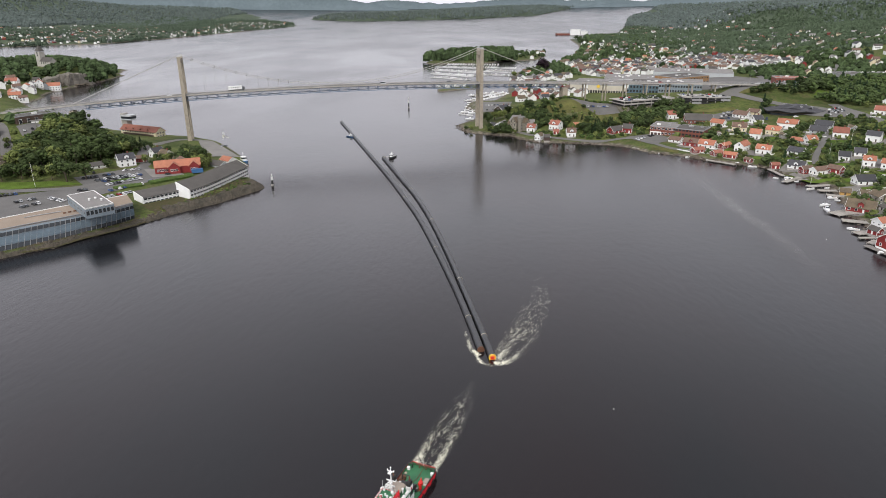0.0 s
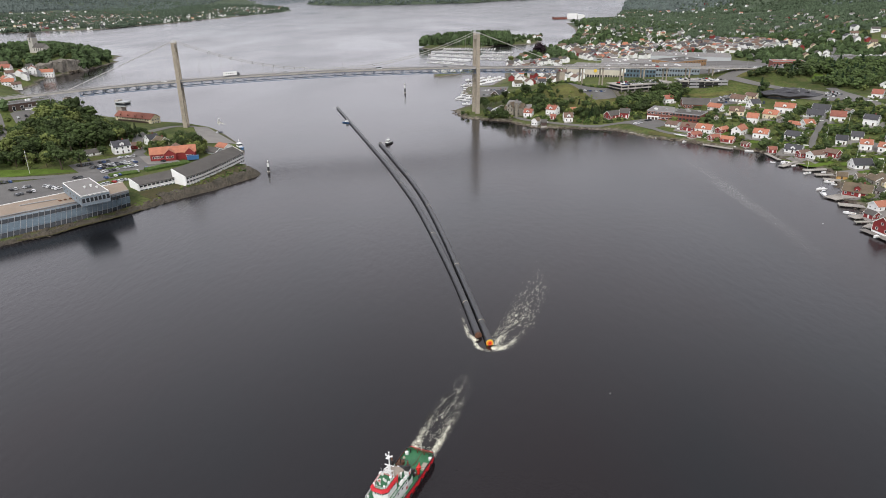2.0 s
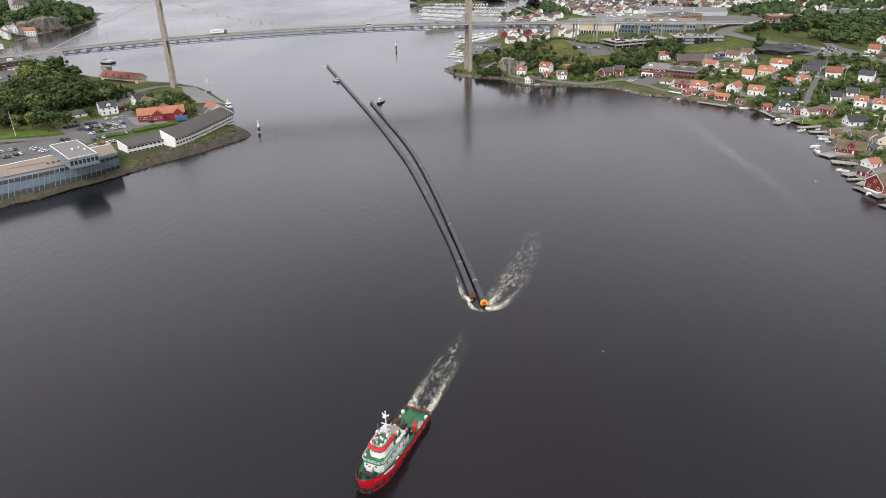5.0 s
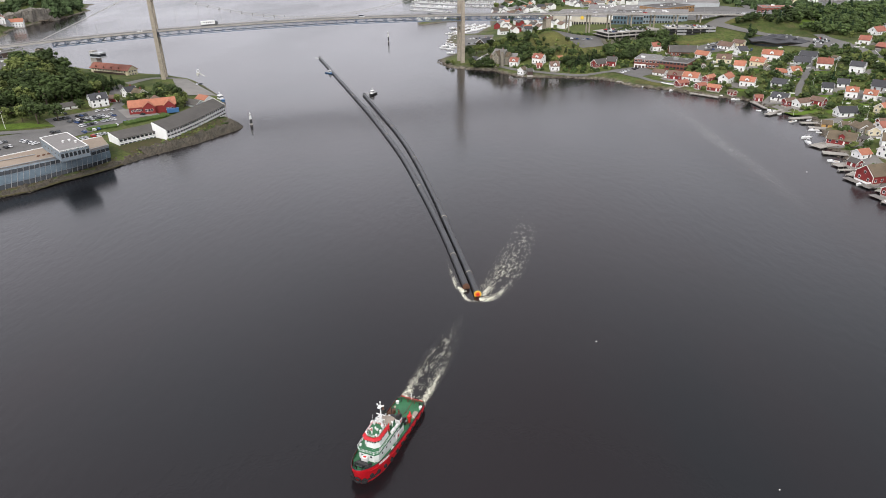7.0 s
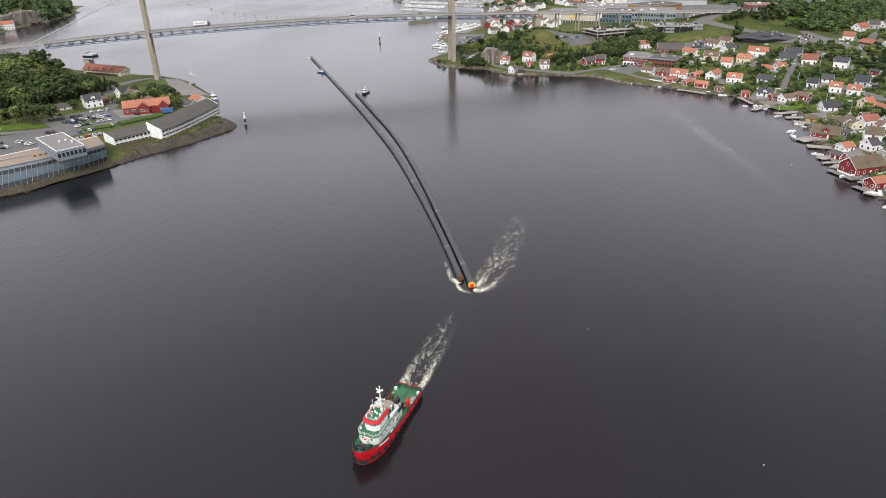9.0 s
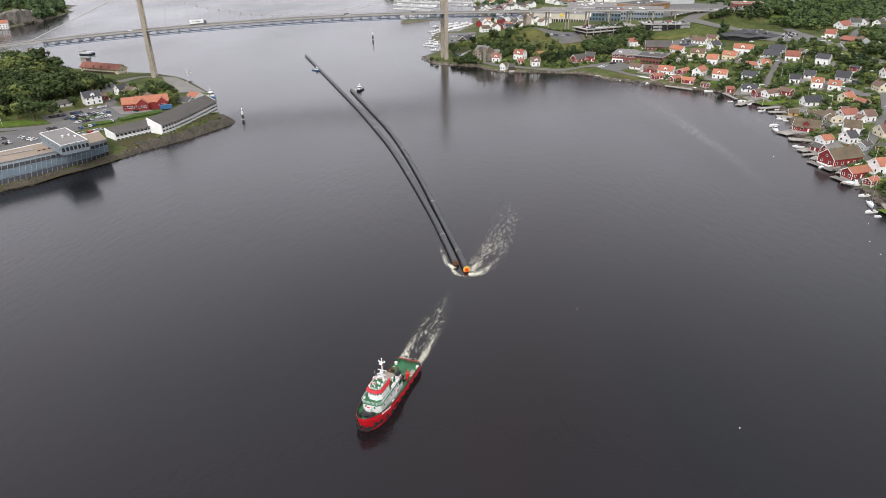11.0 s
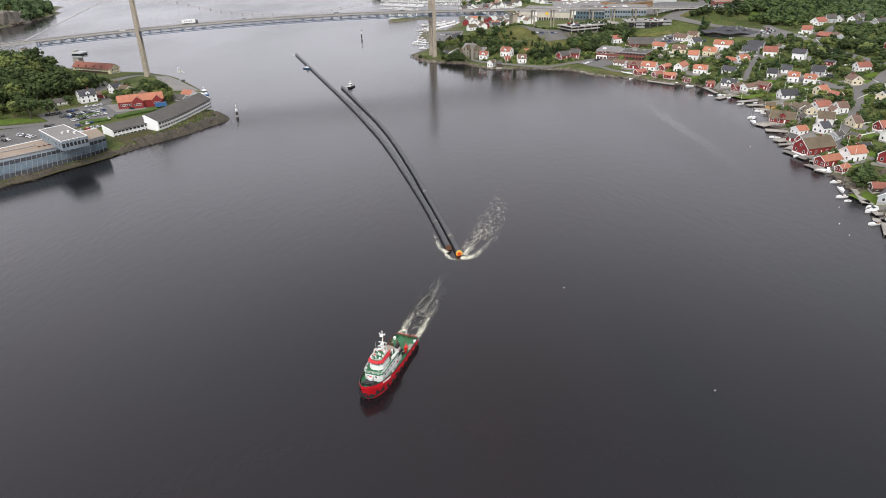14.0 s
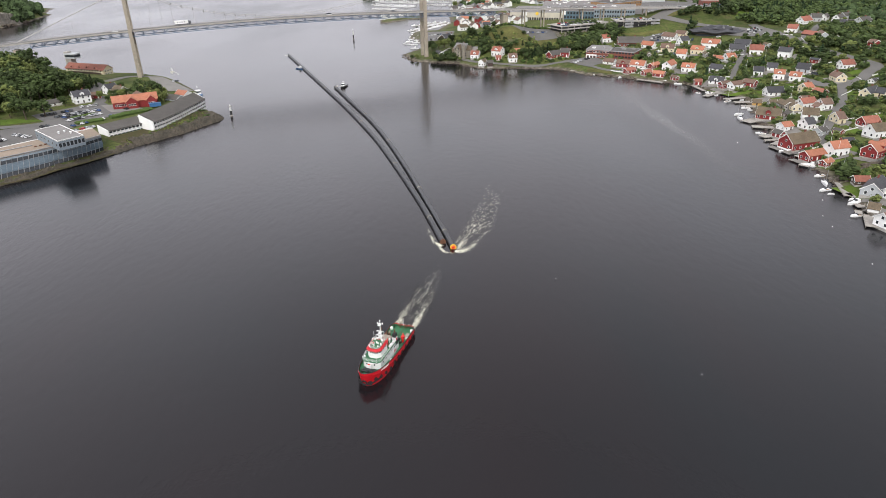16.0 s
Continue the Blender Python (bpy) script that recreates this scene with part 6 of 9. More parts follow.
# fore deck
clutter = random.Random(8)
for i in range(10):
    x, y = clutter.uniform(-7.2, -6.2), clutter.uniform(-2.8, 2.8)
    part("deck_gear", Geo().cbox(x, y, 1.3 + clutter.uniform(0.4, 1.0), clutter.uniform(0.4, 0.9), clutter.uniform(0.4, 0.9), clutter.uniform(0.8, 1.9)), M[clutter.choice(("black_metal", "rust", "grey_metal", "tug_white"))], tug)
for i in range(5):
    x, y = clutter.uniform(-12, -9), clutter.choice((-3.3, 3.3)) + clutter.uniform(-0.3, 0.3)
    part("rope_coil", Geo().cyl(x, y, 1.5, 1.85, clutter.uniform(0.35, 0.6), n=10), M[clutter.choice(("rope", "black_metal"))], tug)
for i in range(14):
    x, y = clutter.uniform(11.4, 14.2), clutter.uniform(-1.9, 1.9)
    part("mooring_gear", Geo().cbox(x, y, tug_sheer(x) - 0.7, clutter.uniform(0.3, 0.8), clutter.uniform(0.3, 0.8), 0.7), M["black_metal"], tug)
part("anchor_windlass", Geo().cbox(13.1, 0, 4.2, 1.3, 2.0, 0.9).tube([(13.1, -1.6, 4.5), (13.1, 1.6, 4.5)], 0.4, 10), M["black_metal"], tug)
part("bow_box", Geo().cbox(11.6, -0.2, 4.6, 0.9, 1.5, 1.4), M["tug_white"], tug, "white locker with red lid mark")
part("bow_box_mark", Geo().cbox(11.6, -0.2, 5.34, 0.45, 0.7, 0.06), M["bright_red"], tug)
for s in (-1, 1):
    part("bollard", Geo().cyl(14.2, s * 1.5, 3.6, 4.9, 0.2, n=8).cyl(13.6, s * 1.8, 3.6, 4.8, 0.2, n=8), M["black_metal"], tug)
part("staple", Geo().tube([(14.8, -0.8, 3.8), (14.8, -0.8, 5.4), (14.8, 0.8, 5.4), (14.8, 0.8, 3.8)], 0.18, 6), M["black_metal"], tug)
# towing gear and aft deck
part("towing_winch", Geo().cbox(-6.6, 0, 2.2, 2.0, 3.6, 1.4).tube([(-6.6, -2.0, 2.7), (-6.6, 2.0, 2.7)], 0.85, 12), M["black_metal"], tug, "dark towing winch")
part("tow_frame", Geo().tube([(-8.2, -2.6, 1.3), (-8.2, -2.6, 4.4), (-8.2, -0.4, 4.4), (-8.2, -0.4, 1.3)], 0.14, 6), M["black_metal"], tug)
crane = part("deck_crane", Geo().cyl(-7.6, 2.9, 1.3, 3.3, 0.4, n=10), M["bright_red"], tug, "folded red deck crane")
part("crane_jib", Geo().tube([(-7.6, 2.9, 3.3), (-9.2, 2.4, 3.8), (-8.0, 3.3, 3.1)], 0.26, 6).cbox(-7.9, 2.8, 3.3, 1.1, 0.9, 0.7), M["bright_red"], crane)
part("cargo_crate", Geo().box(-9.9, -3.8, 1.3, -7.6, -2.3, 2.6).box(-9.7, -3.6, 2.6, -7.8, -2.5, 2.8), M["rust"], tug, "rust-brown crate")
part("deck_locker", Geo().box(-11.0, 2.9, 1.3, -9.4, 3.9, 2.5), M["tug_white"], tug)
part("deck_locker", Geo().box(-11.2, 2.8, 2.5, -9.2, 4.0, 2.62), M["canvas"], tug)
for x, y in ((-13.8, 3.5), (-13.6, -3.5)):
    part("barrel", Geo().cyl(x, y, 1.3, 2.3, 0.5, n=12), M["tug_white"], tug)
part("tow_wire", Geo().tube([(-7.5, 0, 2.4), (-11, 0.4, 1.7), (-15.6, 0.5, 2.3)], 0.07, 5), M["rust"], tug)
part("tow_rope", Geo().tube([(-12.5 + 1.3 * math.cos(a), -1.2 + 1.0 * math.sin(a), 1.45) for a in np.linspace(0, 5.6, 14)], 0.07, 5), M["rope"], tug)
part("stern_roller", Geo().tube([(-15.8, -2.2, 2.2), (-15.8, 2.2, 2.2)], 0.28, 8), M["rust"], tug)
for y in (-1.0, 1.0):
    part("tow_pin", Geo().cyl(-15.2, y, 1.3, 3.0, 0.16, n=8), M["rust"], tug)
for s in (-1, 1):
    part("stern_staple", Geo().tube([(-14.6, s * 2.8, 1.3), (-14.6, s * 2.8, 2.9), (-14.6, s * 3.9, 2.9), (-14.6, s * 3.9, 1.3)], 0.16, 6), M["black_metal"], tug)
    # the unreadable name on the bow, as bars
    for k, w in enumerate((0.5, 0.42, 0.55, 0.4, 0.5, 0.46, 0.5)):
        x = 7.0 + k * 0.62
        b0, b1 = tug_half(x), tug_half(x + 0.6)
        part("name_bar", Geo().cbox(0, 0, 0, w, 0.05, 0.55), M["tug_white"], hull, m=pose(x + 0.3, s * ((b0 + b1) / 2 + 0.06), tug_sheer(x) - 0.4, 0, 0, s * math.degrees(math.atan2(b1 - b0, 0.6))))
part("ladder", Geo().tube([(9.6, 1.3, 3.0), (9.2, 1.3, 5.9)], 0.07, 4).tube([(9.6, 0.8, 3.0), (9.2, 0.8, 5.9)], 0.07, 4), M["tug_white"], tug)
part("flagstaff", Geo().cyl(-15.6, 0, 2.2, 4.6, 0.05, n=5), M["tug_white"], tug)


# ---- foam and wakes ----
M["foam"] = mat("white_foam", (0.86, 0.85, 0.74), 0.9, 0.15, 1.5, spec=0.2)
foam_rng = random.Random(31)


def foam(label, path, w0, w1, n, length, thick, jitter=0.5, edge=0.0, power=1.6, material=None):
    """Curling strands of foam along a plan path; edge pulls them to its sides."""
    g = Geo()
    for i in range(n):
        u = foam_rng.random() ** power
        p = bez(path, u)
        q = bez(path, min(1, u + 0.02))
        d = np.array(q) - np.array(p)
        d = d / (np.linalg.norm(d) + 1e-9)
        nrm = np.array((-d[1], d[0]))
        w = w0 + (w1 - w0) * u
        off = foam_rng.uniform(-1, 1)
        if foam_rng.random() < edge:
            off = math.copysign(foam_rng.uniform(0.7, 1.05), off)
        c = np.array(p) + nrm * off * w + d * foam_rng.uniform(-1, 1)
        a = math.atan2(d[1], d[0]) + foam_rng.gauss(0, jitter)
        k = foam_rng.randint(4, 8)
        size = length * foam_rng.uniform(0.4, 1.3) * (1 - 0.35 * u)
        left, right = [], []
        bend = foam_rng.gauss(0, 0.35)
        for j in range(k + 1):
            t = thick * (1 - 0.6 * u) * foam_rng.uniform(0.35, 1.1) * math.sin(math.pi * (j + 0.4) / (k + 0.8))
            nx, ny = -math.sin(a), math.cos(a)
            left.append((c[0] + nx * t, c[1] + ny * t, 0.07))
            right.append((c[0] - nx * t, c[1] - ny * t, 0.07))
            c = c + np.array((math.cos(a), math.sin(a))) * size / k
            a += bend + foam_rng.gauss(0, 0.5)
        g.add(left + right, [(j, j + 1, k + 2 + j, k + 1 + j) for j in range(k)])
    return tagged(part("foam", g, material or M["foam"]), label, "foam", kind="stuff")


def foam_material(name, gain, scale, turn=-72.0):
    """Lacy foam: ridged noise thinned by a density that falls off along and across the streak."""
    m = bpy.data.materials.new(name)
    m.use_nodes = True
    n, l = m.node_tree.nodes, m.node_tree.links
    b = n["Principled BSDF"]
    b.inputs["Base Color"].default_value, b.inputs["Roughness"].default_value = (0.84, 0.82, 0.66, 1), 0.9

    def math_(op, a, c, e=None):
        x = n.new("ShaderNodeMath")
        x.operation = op
        for i, v in enumerate((a, c, e)):
            if v is None:
                continue
            if isinstance(v, (int, float)):
                x.inputs[i].default_value = v
            else:
                l.new(v, x.inputs[i])
        return x.outputs[0]

    co, uv, sep = n.new("ShaderNodeTexCoord"), n.new("ShaderNodeUVMap"), n.new("ShaderNodeSeparateXYZ")
    l.new(uv.outputs["UV"], sep.inputs[0])
    lace, big = n.new("ShaderNodeTexNoise"), n.new("ShaderNodeTexNoise")
    along_, run = n.new("ShaderNodeMapping"), n.new("ShaderNodeMapping")
    along_.inputs["Rotation"].default_value = (0, 0, radians(turn))
    run.inputs["Scale"].default_value = (0.42, 1.0, 1.0)
    l.new(co.outputs["Object"], along_.inputs["Vector"])
    l.new(along_.outputs["Vector"], run.inputs["Vector"])
    for t, s, d in ((lace, scale, 6), (big, scale * 0.3, 3)):
        t.inputs["Scale"].default_value, t.inputs["Detail"].default_value, t.inputs["Roughness"].default_value = s, d, 0.62
        t.inputs["Distortion"].default_value = 1.1
        l.new(run.outputs["Vector"], t.inputs["Vector"])
    ridge_ = math_("SUBTRACT", 1.0, math_("MULTIPLY", math_("ABSOLUTE", math_("SUBTRACT", lace.outputs["Fac"], 0.5), 0), 7.0))
    side = math_("SUBTRACT", 1.0, math_("POWER", math_("ABSOLUTE", sep.outputs["Y"], 0), 1.3))
    tail = math_("POWER", math_("SUBTRACT", 1.0, sep.outputs["X"]), 1.3)
    head = math_("MINIMUM", math_("MULTIPLY", sep.outputs["X"], 30.0), 1.0)
    clump = math_("MULTIPLY", math_("SUBTRACT", big.outputs["Fac"], 0.5), 1.6)
    dens = math_("ADD", math_("MULTIPLY", math_("MULTIPLY", side, tail), gain), clump)
    dens = math_("MULTIPLY", dens, math_("MINIMUM", math_("MULTIPLY", math_("MULTIPLY", side, tail), 4.0), 1.0))
    alpha = math_("MULTIPLY", math_("ADD", ridge_, math_("SUBTRACT", dens, 1.0)), 1.8)
    churn = math_("MULTIPLY", math_("MULTIPLY", side, tail), math_("MULTIPLY", big.outputs["Fac"], 0.13 * gain))
    alpha = math_("MULTIPLY", math_("MINIMUM", math_("MAXIMUM", alpha, churn), 0.95), head)
    l.new(alpha, b.inputs["Alpha"])
    return m


def foam_sheet(label, path, w0, w1, material, z=0.06):
    """A thin ragged film of foam lying on the water along a plan path."""
    n, k = 60, 8
    vs, fs, uvs = [], [], []
    for i in range(n + 1):
        p, q = bez(path, i / n), bez(path, min(1, i / n + 0.01))
        if i == n:
            p0 = bez(path, 0.99)
            dx, dy = p[0] - p0[0], p[1] - p0[1]
        else:
            dx, dy = q[0] - p[0], q[1] - p[1]
        d = math.hypot(dx, dy) or 1
        w = w0 + (w1 - w0) * i / n
        for j in range(k + 1):
            v = 2 * j / k - 1
            vs.append((p[0] - dy / d * w * v, p[1] + dx / d * w * v, z))
            uvs.append((i / n, v))
    fs = [(i * (k + 1) + j, (i + 1) * (k + 1) + j, (i + 1) * (k + 1) + j + 1, i * (k + 1) + j + 1) for i in range(n) for j in range(k)]
    me = bpy.data.meshes.new("foam")
    me.from_pydata(vs, [], fs)
    layer = me.uv_layers.new(name="UVMap")
    for lp in me.loops:
        layer.data[lp.index].uv = uvs[lp.vertex_index]
    me.materials.append(material)
    return tagged(new("foam", me), label, "foam", kind="stuff")


F_WAKE, F_THIN, F_HEAD = foam_material("wake_foam", 0.95, 3.6), foam_material("thin_foam", 0.2, 2.8), foam_material("pipe_head_foam", 0.98, 2.4)
F_LACE = foam_material("lacy_foam", 0.58, 2.3)
foam_sheet("churned white foam trailing from one side of the tug's stern", [(-10.9, 146.2), (-8.9, 152.9), (-5.6, 162.0), (0.4, 177.5)], 1.6, 2.4, F_WAKE)
foam_sheet("churned white foam trailing from the other side of the stern", [(-5.6, 144.8), (-3.0, 151.8), (1.2, 163.0), (8.0, 184.0)], 1.4, 2.2, F_WAKE, 0.07)
foam_sheet("broken foam between the wake streaks", [(-8.6, 147.0), (-5.6, 152.8), (-3.0, 161.6), (0.9, 175.1)], 4.2, 5.5, F_THIN, 0.05)
foam_sheet("thin streaks of fading foam between tug and pipes", [(-3.1, 159.6), (1.4, 173.1), (5.3, 184.7), (10.3, 200.1)], 5.5, 3.0, F_THIN, 0.045)
foam_sheet("bright foam thrown aside at the pipe heads", [(14.8, 202.6), (20.6, 204.8), (26.0, 212.4), (32.9, 226.7)], 2.2, 3.4, F_HEAD, 0.08)
foam_sheet("lacy foam behind the pipe heads", [(16.2, 204.9), (20.1, 215.4), (25.1, 228.8), (30.9, 247.9)], 3.2, 6.0, F_LACE, 0.055)
foam_sheet("fading foam beside the pipes", [(26.0, 219.2), (32.9, 242.1), (38.8, 263.1), (42.7, 289.8)], 7.0, 9.5, F_THIN, 0.05)
foam_sheet("white water round the leading pipe end", [(8.8, 208.5), (10.3, 203.5), (14.7, 201.4), (20.1, 203.6)], 1.0, 2.0, F_HEAD, 0.09)
foam_sheet("white water along the second pipe end", [(9.7, 208.3), (7.0, 213.7), (5.1, 225.4), (3.0, 238.9)], 1.7, 1.2, F_HEAD, 0.065)


def slick_sheen_material(name, strength):
    """A faint pale sheet, patchy and thin: a slick's brighter reflection as colour."""
    m = bpy.data.materials.new(name)
    m.use_nodes = True
    n, l = m.node_tree.nodes, m.node_tree.links
    b = n["Principled BSDF"]
    b.inputs["Base Color"].default_value, b.inputs["Roughness"].default_value = (0.6, 0.6, 0.58, 1), 0.7
    uv, sep, co, t = n.new("ShaderNodeUVMap"), n.new("ShaderNodeSeparateXYZ"), n.new("ShaderNodeTexCoord"), n.new("ShaderNodeTexNoise")
    l.new(uv.outputs["UV"], sep.inputs[0])
    l.new(co.outputs["Object"], t.inputs["Vector"])
    t.inputs["Scale"].default_value, t.inputs["Detail"].default_value = 0.09, 6
    last = None
    for op, a, c in (("POWER", None, 2.0), ("SUBTRACT", 1.0, None), ("MULTIPLY", None, t.outputs["Fac"]), ("MULTIPLY", None, strength)):
        x = n.new("ShaderNodeMath")
        x.operation = op
        src = last
        if last is None:
            ab = n.new("ShaderNodeMath")
            ab.operation = "ABSOLUTE"
            l.new(sep.outputs["Y"], ab.inputs[0])
            src = ab.outputs[0]
        for i, v in enumerate((a, c)):
            if v is None:
                l.new(src, x.inputs[i])
            elif isinstance(v, float):
                x.inputs[i].default_value = v
            else:
                l.new(v, x.inputs[i])
        last = x.outputs[0]
    end = n.new("ShaderNodeMath")
    end.operation = "PINGPONG"
    end.inputs[1].default_value = 0.5
    l.new(sep.outputs["X"], end.inputs[0])
    out = n.new("ShaderNodeMath")
    out.operation = "MULTIPLY"
    l.new(last, out.inputs[0])
    l.new(end.outputs[0], out.inputs[1])
    l.new(out.outputs[0], b.inputs["Alpha"])
    return m


# brighter reflection of a slick, laid over the water as pale colour
foam_sheet("faint pale streak off the village, painted for a slick's brighter reflection", [(180, 520), (174, 468), (177, 433), (176, 397), (177, 351), (177, 312), (172, 270)], 10.0, 6.0, slick_sheen_material("slick_sheen", 0.36), 0.04)


# ---- east shore: roads, car parks, shopping halls, school ----
def block(name, a, b, depth, h, material, roof, label, category="building", z=None, win=0, rows=1, trim="grey_metal", sink=4.0, wz=1.6, wh=1.5):
    """A flat-roofed building whose front wall runs from a to b, seen from its right."""
    th = math.degrees(math.atan2(b[1] - a[1], b[0] - a[0]))
    L = math.dist(a, b)
    if z is None:
        z = min(gz(*a), gz(*b))
    ob = thing(name, pose(a[0], a[1], z, 0, 0, th), label, category)
    part("body", Geo().box(0, 0, -sink, L, depth, h), M[material], ob)
    part("roof", Geo().box(0.3, 0.3, h, L - 0.3, depth - 0.3, h + 0.15), M[roof], ob)
    for x0, y0, x1, y1 in ((-0.1, -0.1, L + 0.1, 0.3), (-0.1, depth - 0.3, L + 0.1, depth + 0.1), (-0.1, 0.3, 0.3, depth - 0.3), (L - 0.3, 0.3, L + 0.1, depth - 0.3)):
        part("parapet", Geo().box(x0, y0, h - 0.3, x1, y1, h + 0.5), M["grey_metal"], ob)
    for r in range(rows):
        for i in range(win):
            window(ob, (i + 0.5) / win * L, 0, wz + r * (h / max(rows, 1)), 0, min(2.0, L / win * 0.7), wh, trim)
    rr = random.Random(int(L * 100))
    for i in range(int(L * depth / 400) + 1):
        x, y = rr.uniform(0.15, 0.85) * L, rr.uniform(0.2, 0.8) * depth
        part("roof_unit", Geo().cbox(x, y, h + 0.8, rr.uniform(1.5, 4), rr.uniform(1.5, 3), 1.4), M[rr.choice(("grey_metal", "white_metal"))], ob)
    return ob


def car_park(a, b, depth, levels, label, cars, z=None, step=8):
    th = math.degrees(math.atan2(b[1] - a[1], b[0] - a[0]))
    L = math.dist(a, b)
    z = min(gz(*a), gz(*b)) if z is None else z
    ob = thing("parking_garage", pose(a[0], a[1], z, 0, 0, th), label, "parking garage")
    # black block stands in for the shade inside the open decks
    part("core", Geo().box(3, 3, -12, L - 3, depth - 2, levels * 2.9 - 0.4), M["black_metal"], ob)
    for k in range(levels + 1):
        deck = part("parking_deck", Geo().box(0 if k else 2, 0 if k else 2, k * 2.9 - (12 if k == 0 else 0.4), L, depth, k * 2.9), M["concrete"] if k else M["stone_wall"], ob)
        if k:
            n = int(L / 8)
            for i in range(n):
                tall = i % 3 == 1 and levels > 2
                part("front_panel", Geo().box(i * L / n + 0.05, -0.15, k * 2.9 - 0.5, (i + 1) * L / n - 0.05, 0.1, k * 2.9 + (1.5 if tall else 0.75)), M["grey_metal"] if tall else M["black_metal"] if k < levels and levels > 2 else M["concrete"], deck)
            part("side_panel", Geo().box(L - 0.1, 0, k * 2.9 - 0.9, L + 0.15, depth, k * 2.9 + 0.9), M["concrete"], deck)
    for i in range(int(L / 8) + 1):
        part("pillar", Geo().box(i * 8 - 0.25, -0.1, 0, i * 8 + 0.25, 0.5, levels * 2.9), M["concrete"], ob)
    m = pose(a[0], a[1], z, 0, 0, th)
    for r in range(int(depth / 8)):
        for i in range(int(L / 2.9)):
            if car_rng.random() < cars:
                p = m @ Vector((1.6 + i * 2.9, 4 + r * 8, 0))
                car(p.x, p.y, th + 90 + car_rng.uniform(-3, 3), z=z + levels * 2.9)
    return ob


strip("road", [(368.5, 645.6), (361.7, 589.5), (355.8, 540.4), (352.4, 516.4), (362.2, 476.9), (368.8, 451.2), (356.1, 440.8), (340.6, 427.6), (325.5, 423.1), (315.3, 431), (311.3, 444.8), (304.2, 468.4)], 9.0, M["road"], "winding asphalt road between the houses", "road", 0.45)
strip("road", [(319.8, 562.3), (302, 530.2), (291, 513.7), (275.5, 491.1), (269.5, 478.1)], 4.5, M["road"], "narrow asphalt lane climbing between houses", "road", 0.45)
strip("road", [(323.7, 421.4), (299.8, 384.1), (271.7, 350.9), (251.6, 327.4), (241.5, 311.8)], 6.0, M["road"], "narrow asphalt lane down to the boathouses", "road", 0.45)
strip("road", [(281, 686.7), (298.7, 672), (318.9, 657.8), (350.9, 633.1), (353.4, 575.3)], 8, M["road"], "asphalt street past the school", "road", 0.5)
strip("road", [(275.7, 680.3), (311.4, 699.5), (350.4, 710.7), (403.1, 719.7), (464.8, 709.5), (559, 676.1)], 12, M["road"], "wide main road leading off the bridge", "road", 0.6)
strip("road", [(103.7, 593), (132, 583.8), (162.9, 586.5), (182, 552.2), (196.2, 540.8), (214, 532.6), (237.4, 516)], 4.5, M["road"], "narrow shore road", "road", 0.4)
strip("road", [(58.1, 632.6), (77.1, 606.8), (103.7, 593)], 4.5, M["road"], "narrow shore road past the stone villa", "road", 0.4)
strip("road", [(372, 716), (378, 756.3), (412, 859.9), (461.6, 1056), (502.9, 1184), (572.8, 1321)], 10, M["road"], "grey road through the town", "road", 0.8)
strip("road", [(499.9, 797.2), (535.6, 942.5), (570.7, 1004), (603.4, 1078), (681.2, 1227)], 9, M["road"], "straight grey road up the hillside", "road", 0.8)
strip("road", [(351.6, 538.3), (377.7, 557.5), (411.8, 599.2), (445.8, 622.8), (489.4, 602.4)], 6, M["road"], "asphalt lane up to the hill houses", "road", 0.5)
patch("pavement", [(157.2, 592.1), (185.9, 597.4), (195.6, 570.1), (173.5, 562.6)], M["asphalt"], "grey asphalt yard by the brick workshop", "yard", 0.35)
patch("pavement", [(326.4, 617.9), (371.1, 628.7), (366.9, 585.3), (344.5, 587.9)], M["asphalt"], "asphalt car park beside the dark school", "car park", 0.4)
patch("pavement", [(238.9, 640.6), (278.5, 649.5), (281.9, 625.5), (247.8, 621.5)], M["asphalt"], "asphalt car park among trees", "car park", 0.4)
patch("pavement", [(114.6, 659), (161.2, 668.7), (165.1, 649.2), (140.9, 639.8)], M["asphalt"], "curved asphalt car park under the viaduct", "car park", 0.4)
patch("pavement", [(175.9, 1022), (423.8, 947.9), (422.6, 802.7), (213.6, 854.1)], M["asphalt"], "broad asphalt round the shopping halls", "yard", 0.6, 8)
patch("pavement", [(262, 858), (330, 790), (452, 885), (400, 1015)], M["asphalt"], "wide grey car parks and streets by the shops", "car park", 0.5, 6)
patch("grass_bank", [(322, 716), (330, 742), (392, 742), (372, 718)], M["dry_grass"], "olive and yellow grass slope below the main road", "grass", 0.26)
patch("grass_bank", [(97, 634), (150, 645), (132, 656), (93, 652)], M["dry_grass"], "olive and yellow grass slope beside the bridge pier", "grass", 0.24)
patch("grass_bank", [(112.2, 622.4), (162.5, 631.5), (165.2, 647.8), (116, 635.9)], M["dry_grass"], "dry yellow grass bank under the viaduct", "grass", 0.22)
patch("grass_bank", [(276.2, 675), (319.4, 685.4), (352.7, 697.6), (289.6, 693)], M["dry_grass"], "dry yellow grass bank below the main road", "grass", 0.3)
patch("lawn", [(363.7, 674.6), (376.8, 692.9), (392.7, 682.1), (376, 660.8)], M["lawn"], "grassy slope beside the wood", "lawn", 0.3)
patch("pavement", [(25.9, 754.7), (63.5, 751.9), (74.6, 822.5), (33.4, 828.8)], M["asphalt"], "grey boat yard beside the marina", "yard", 0.4)
patch("lawn", [(233.2, 657.9), (277.9, 656.3), (278.7, 646.5), (241, 651.4)], M["dry_grass"], "mown grass bank below the parking garage", "lawn", 0.3)
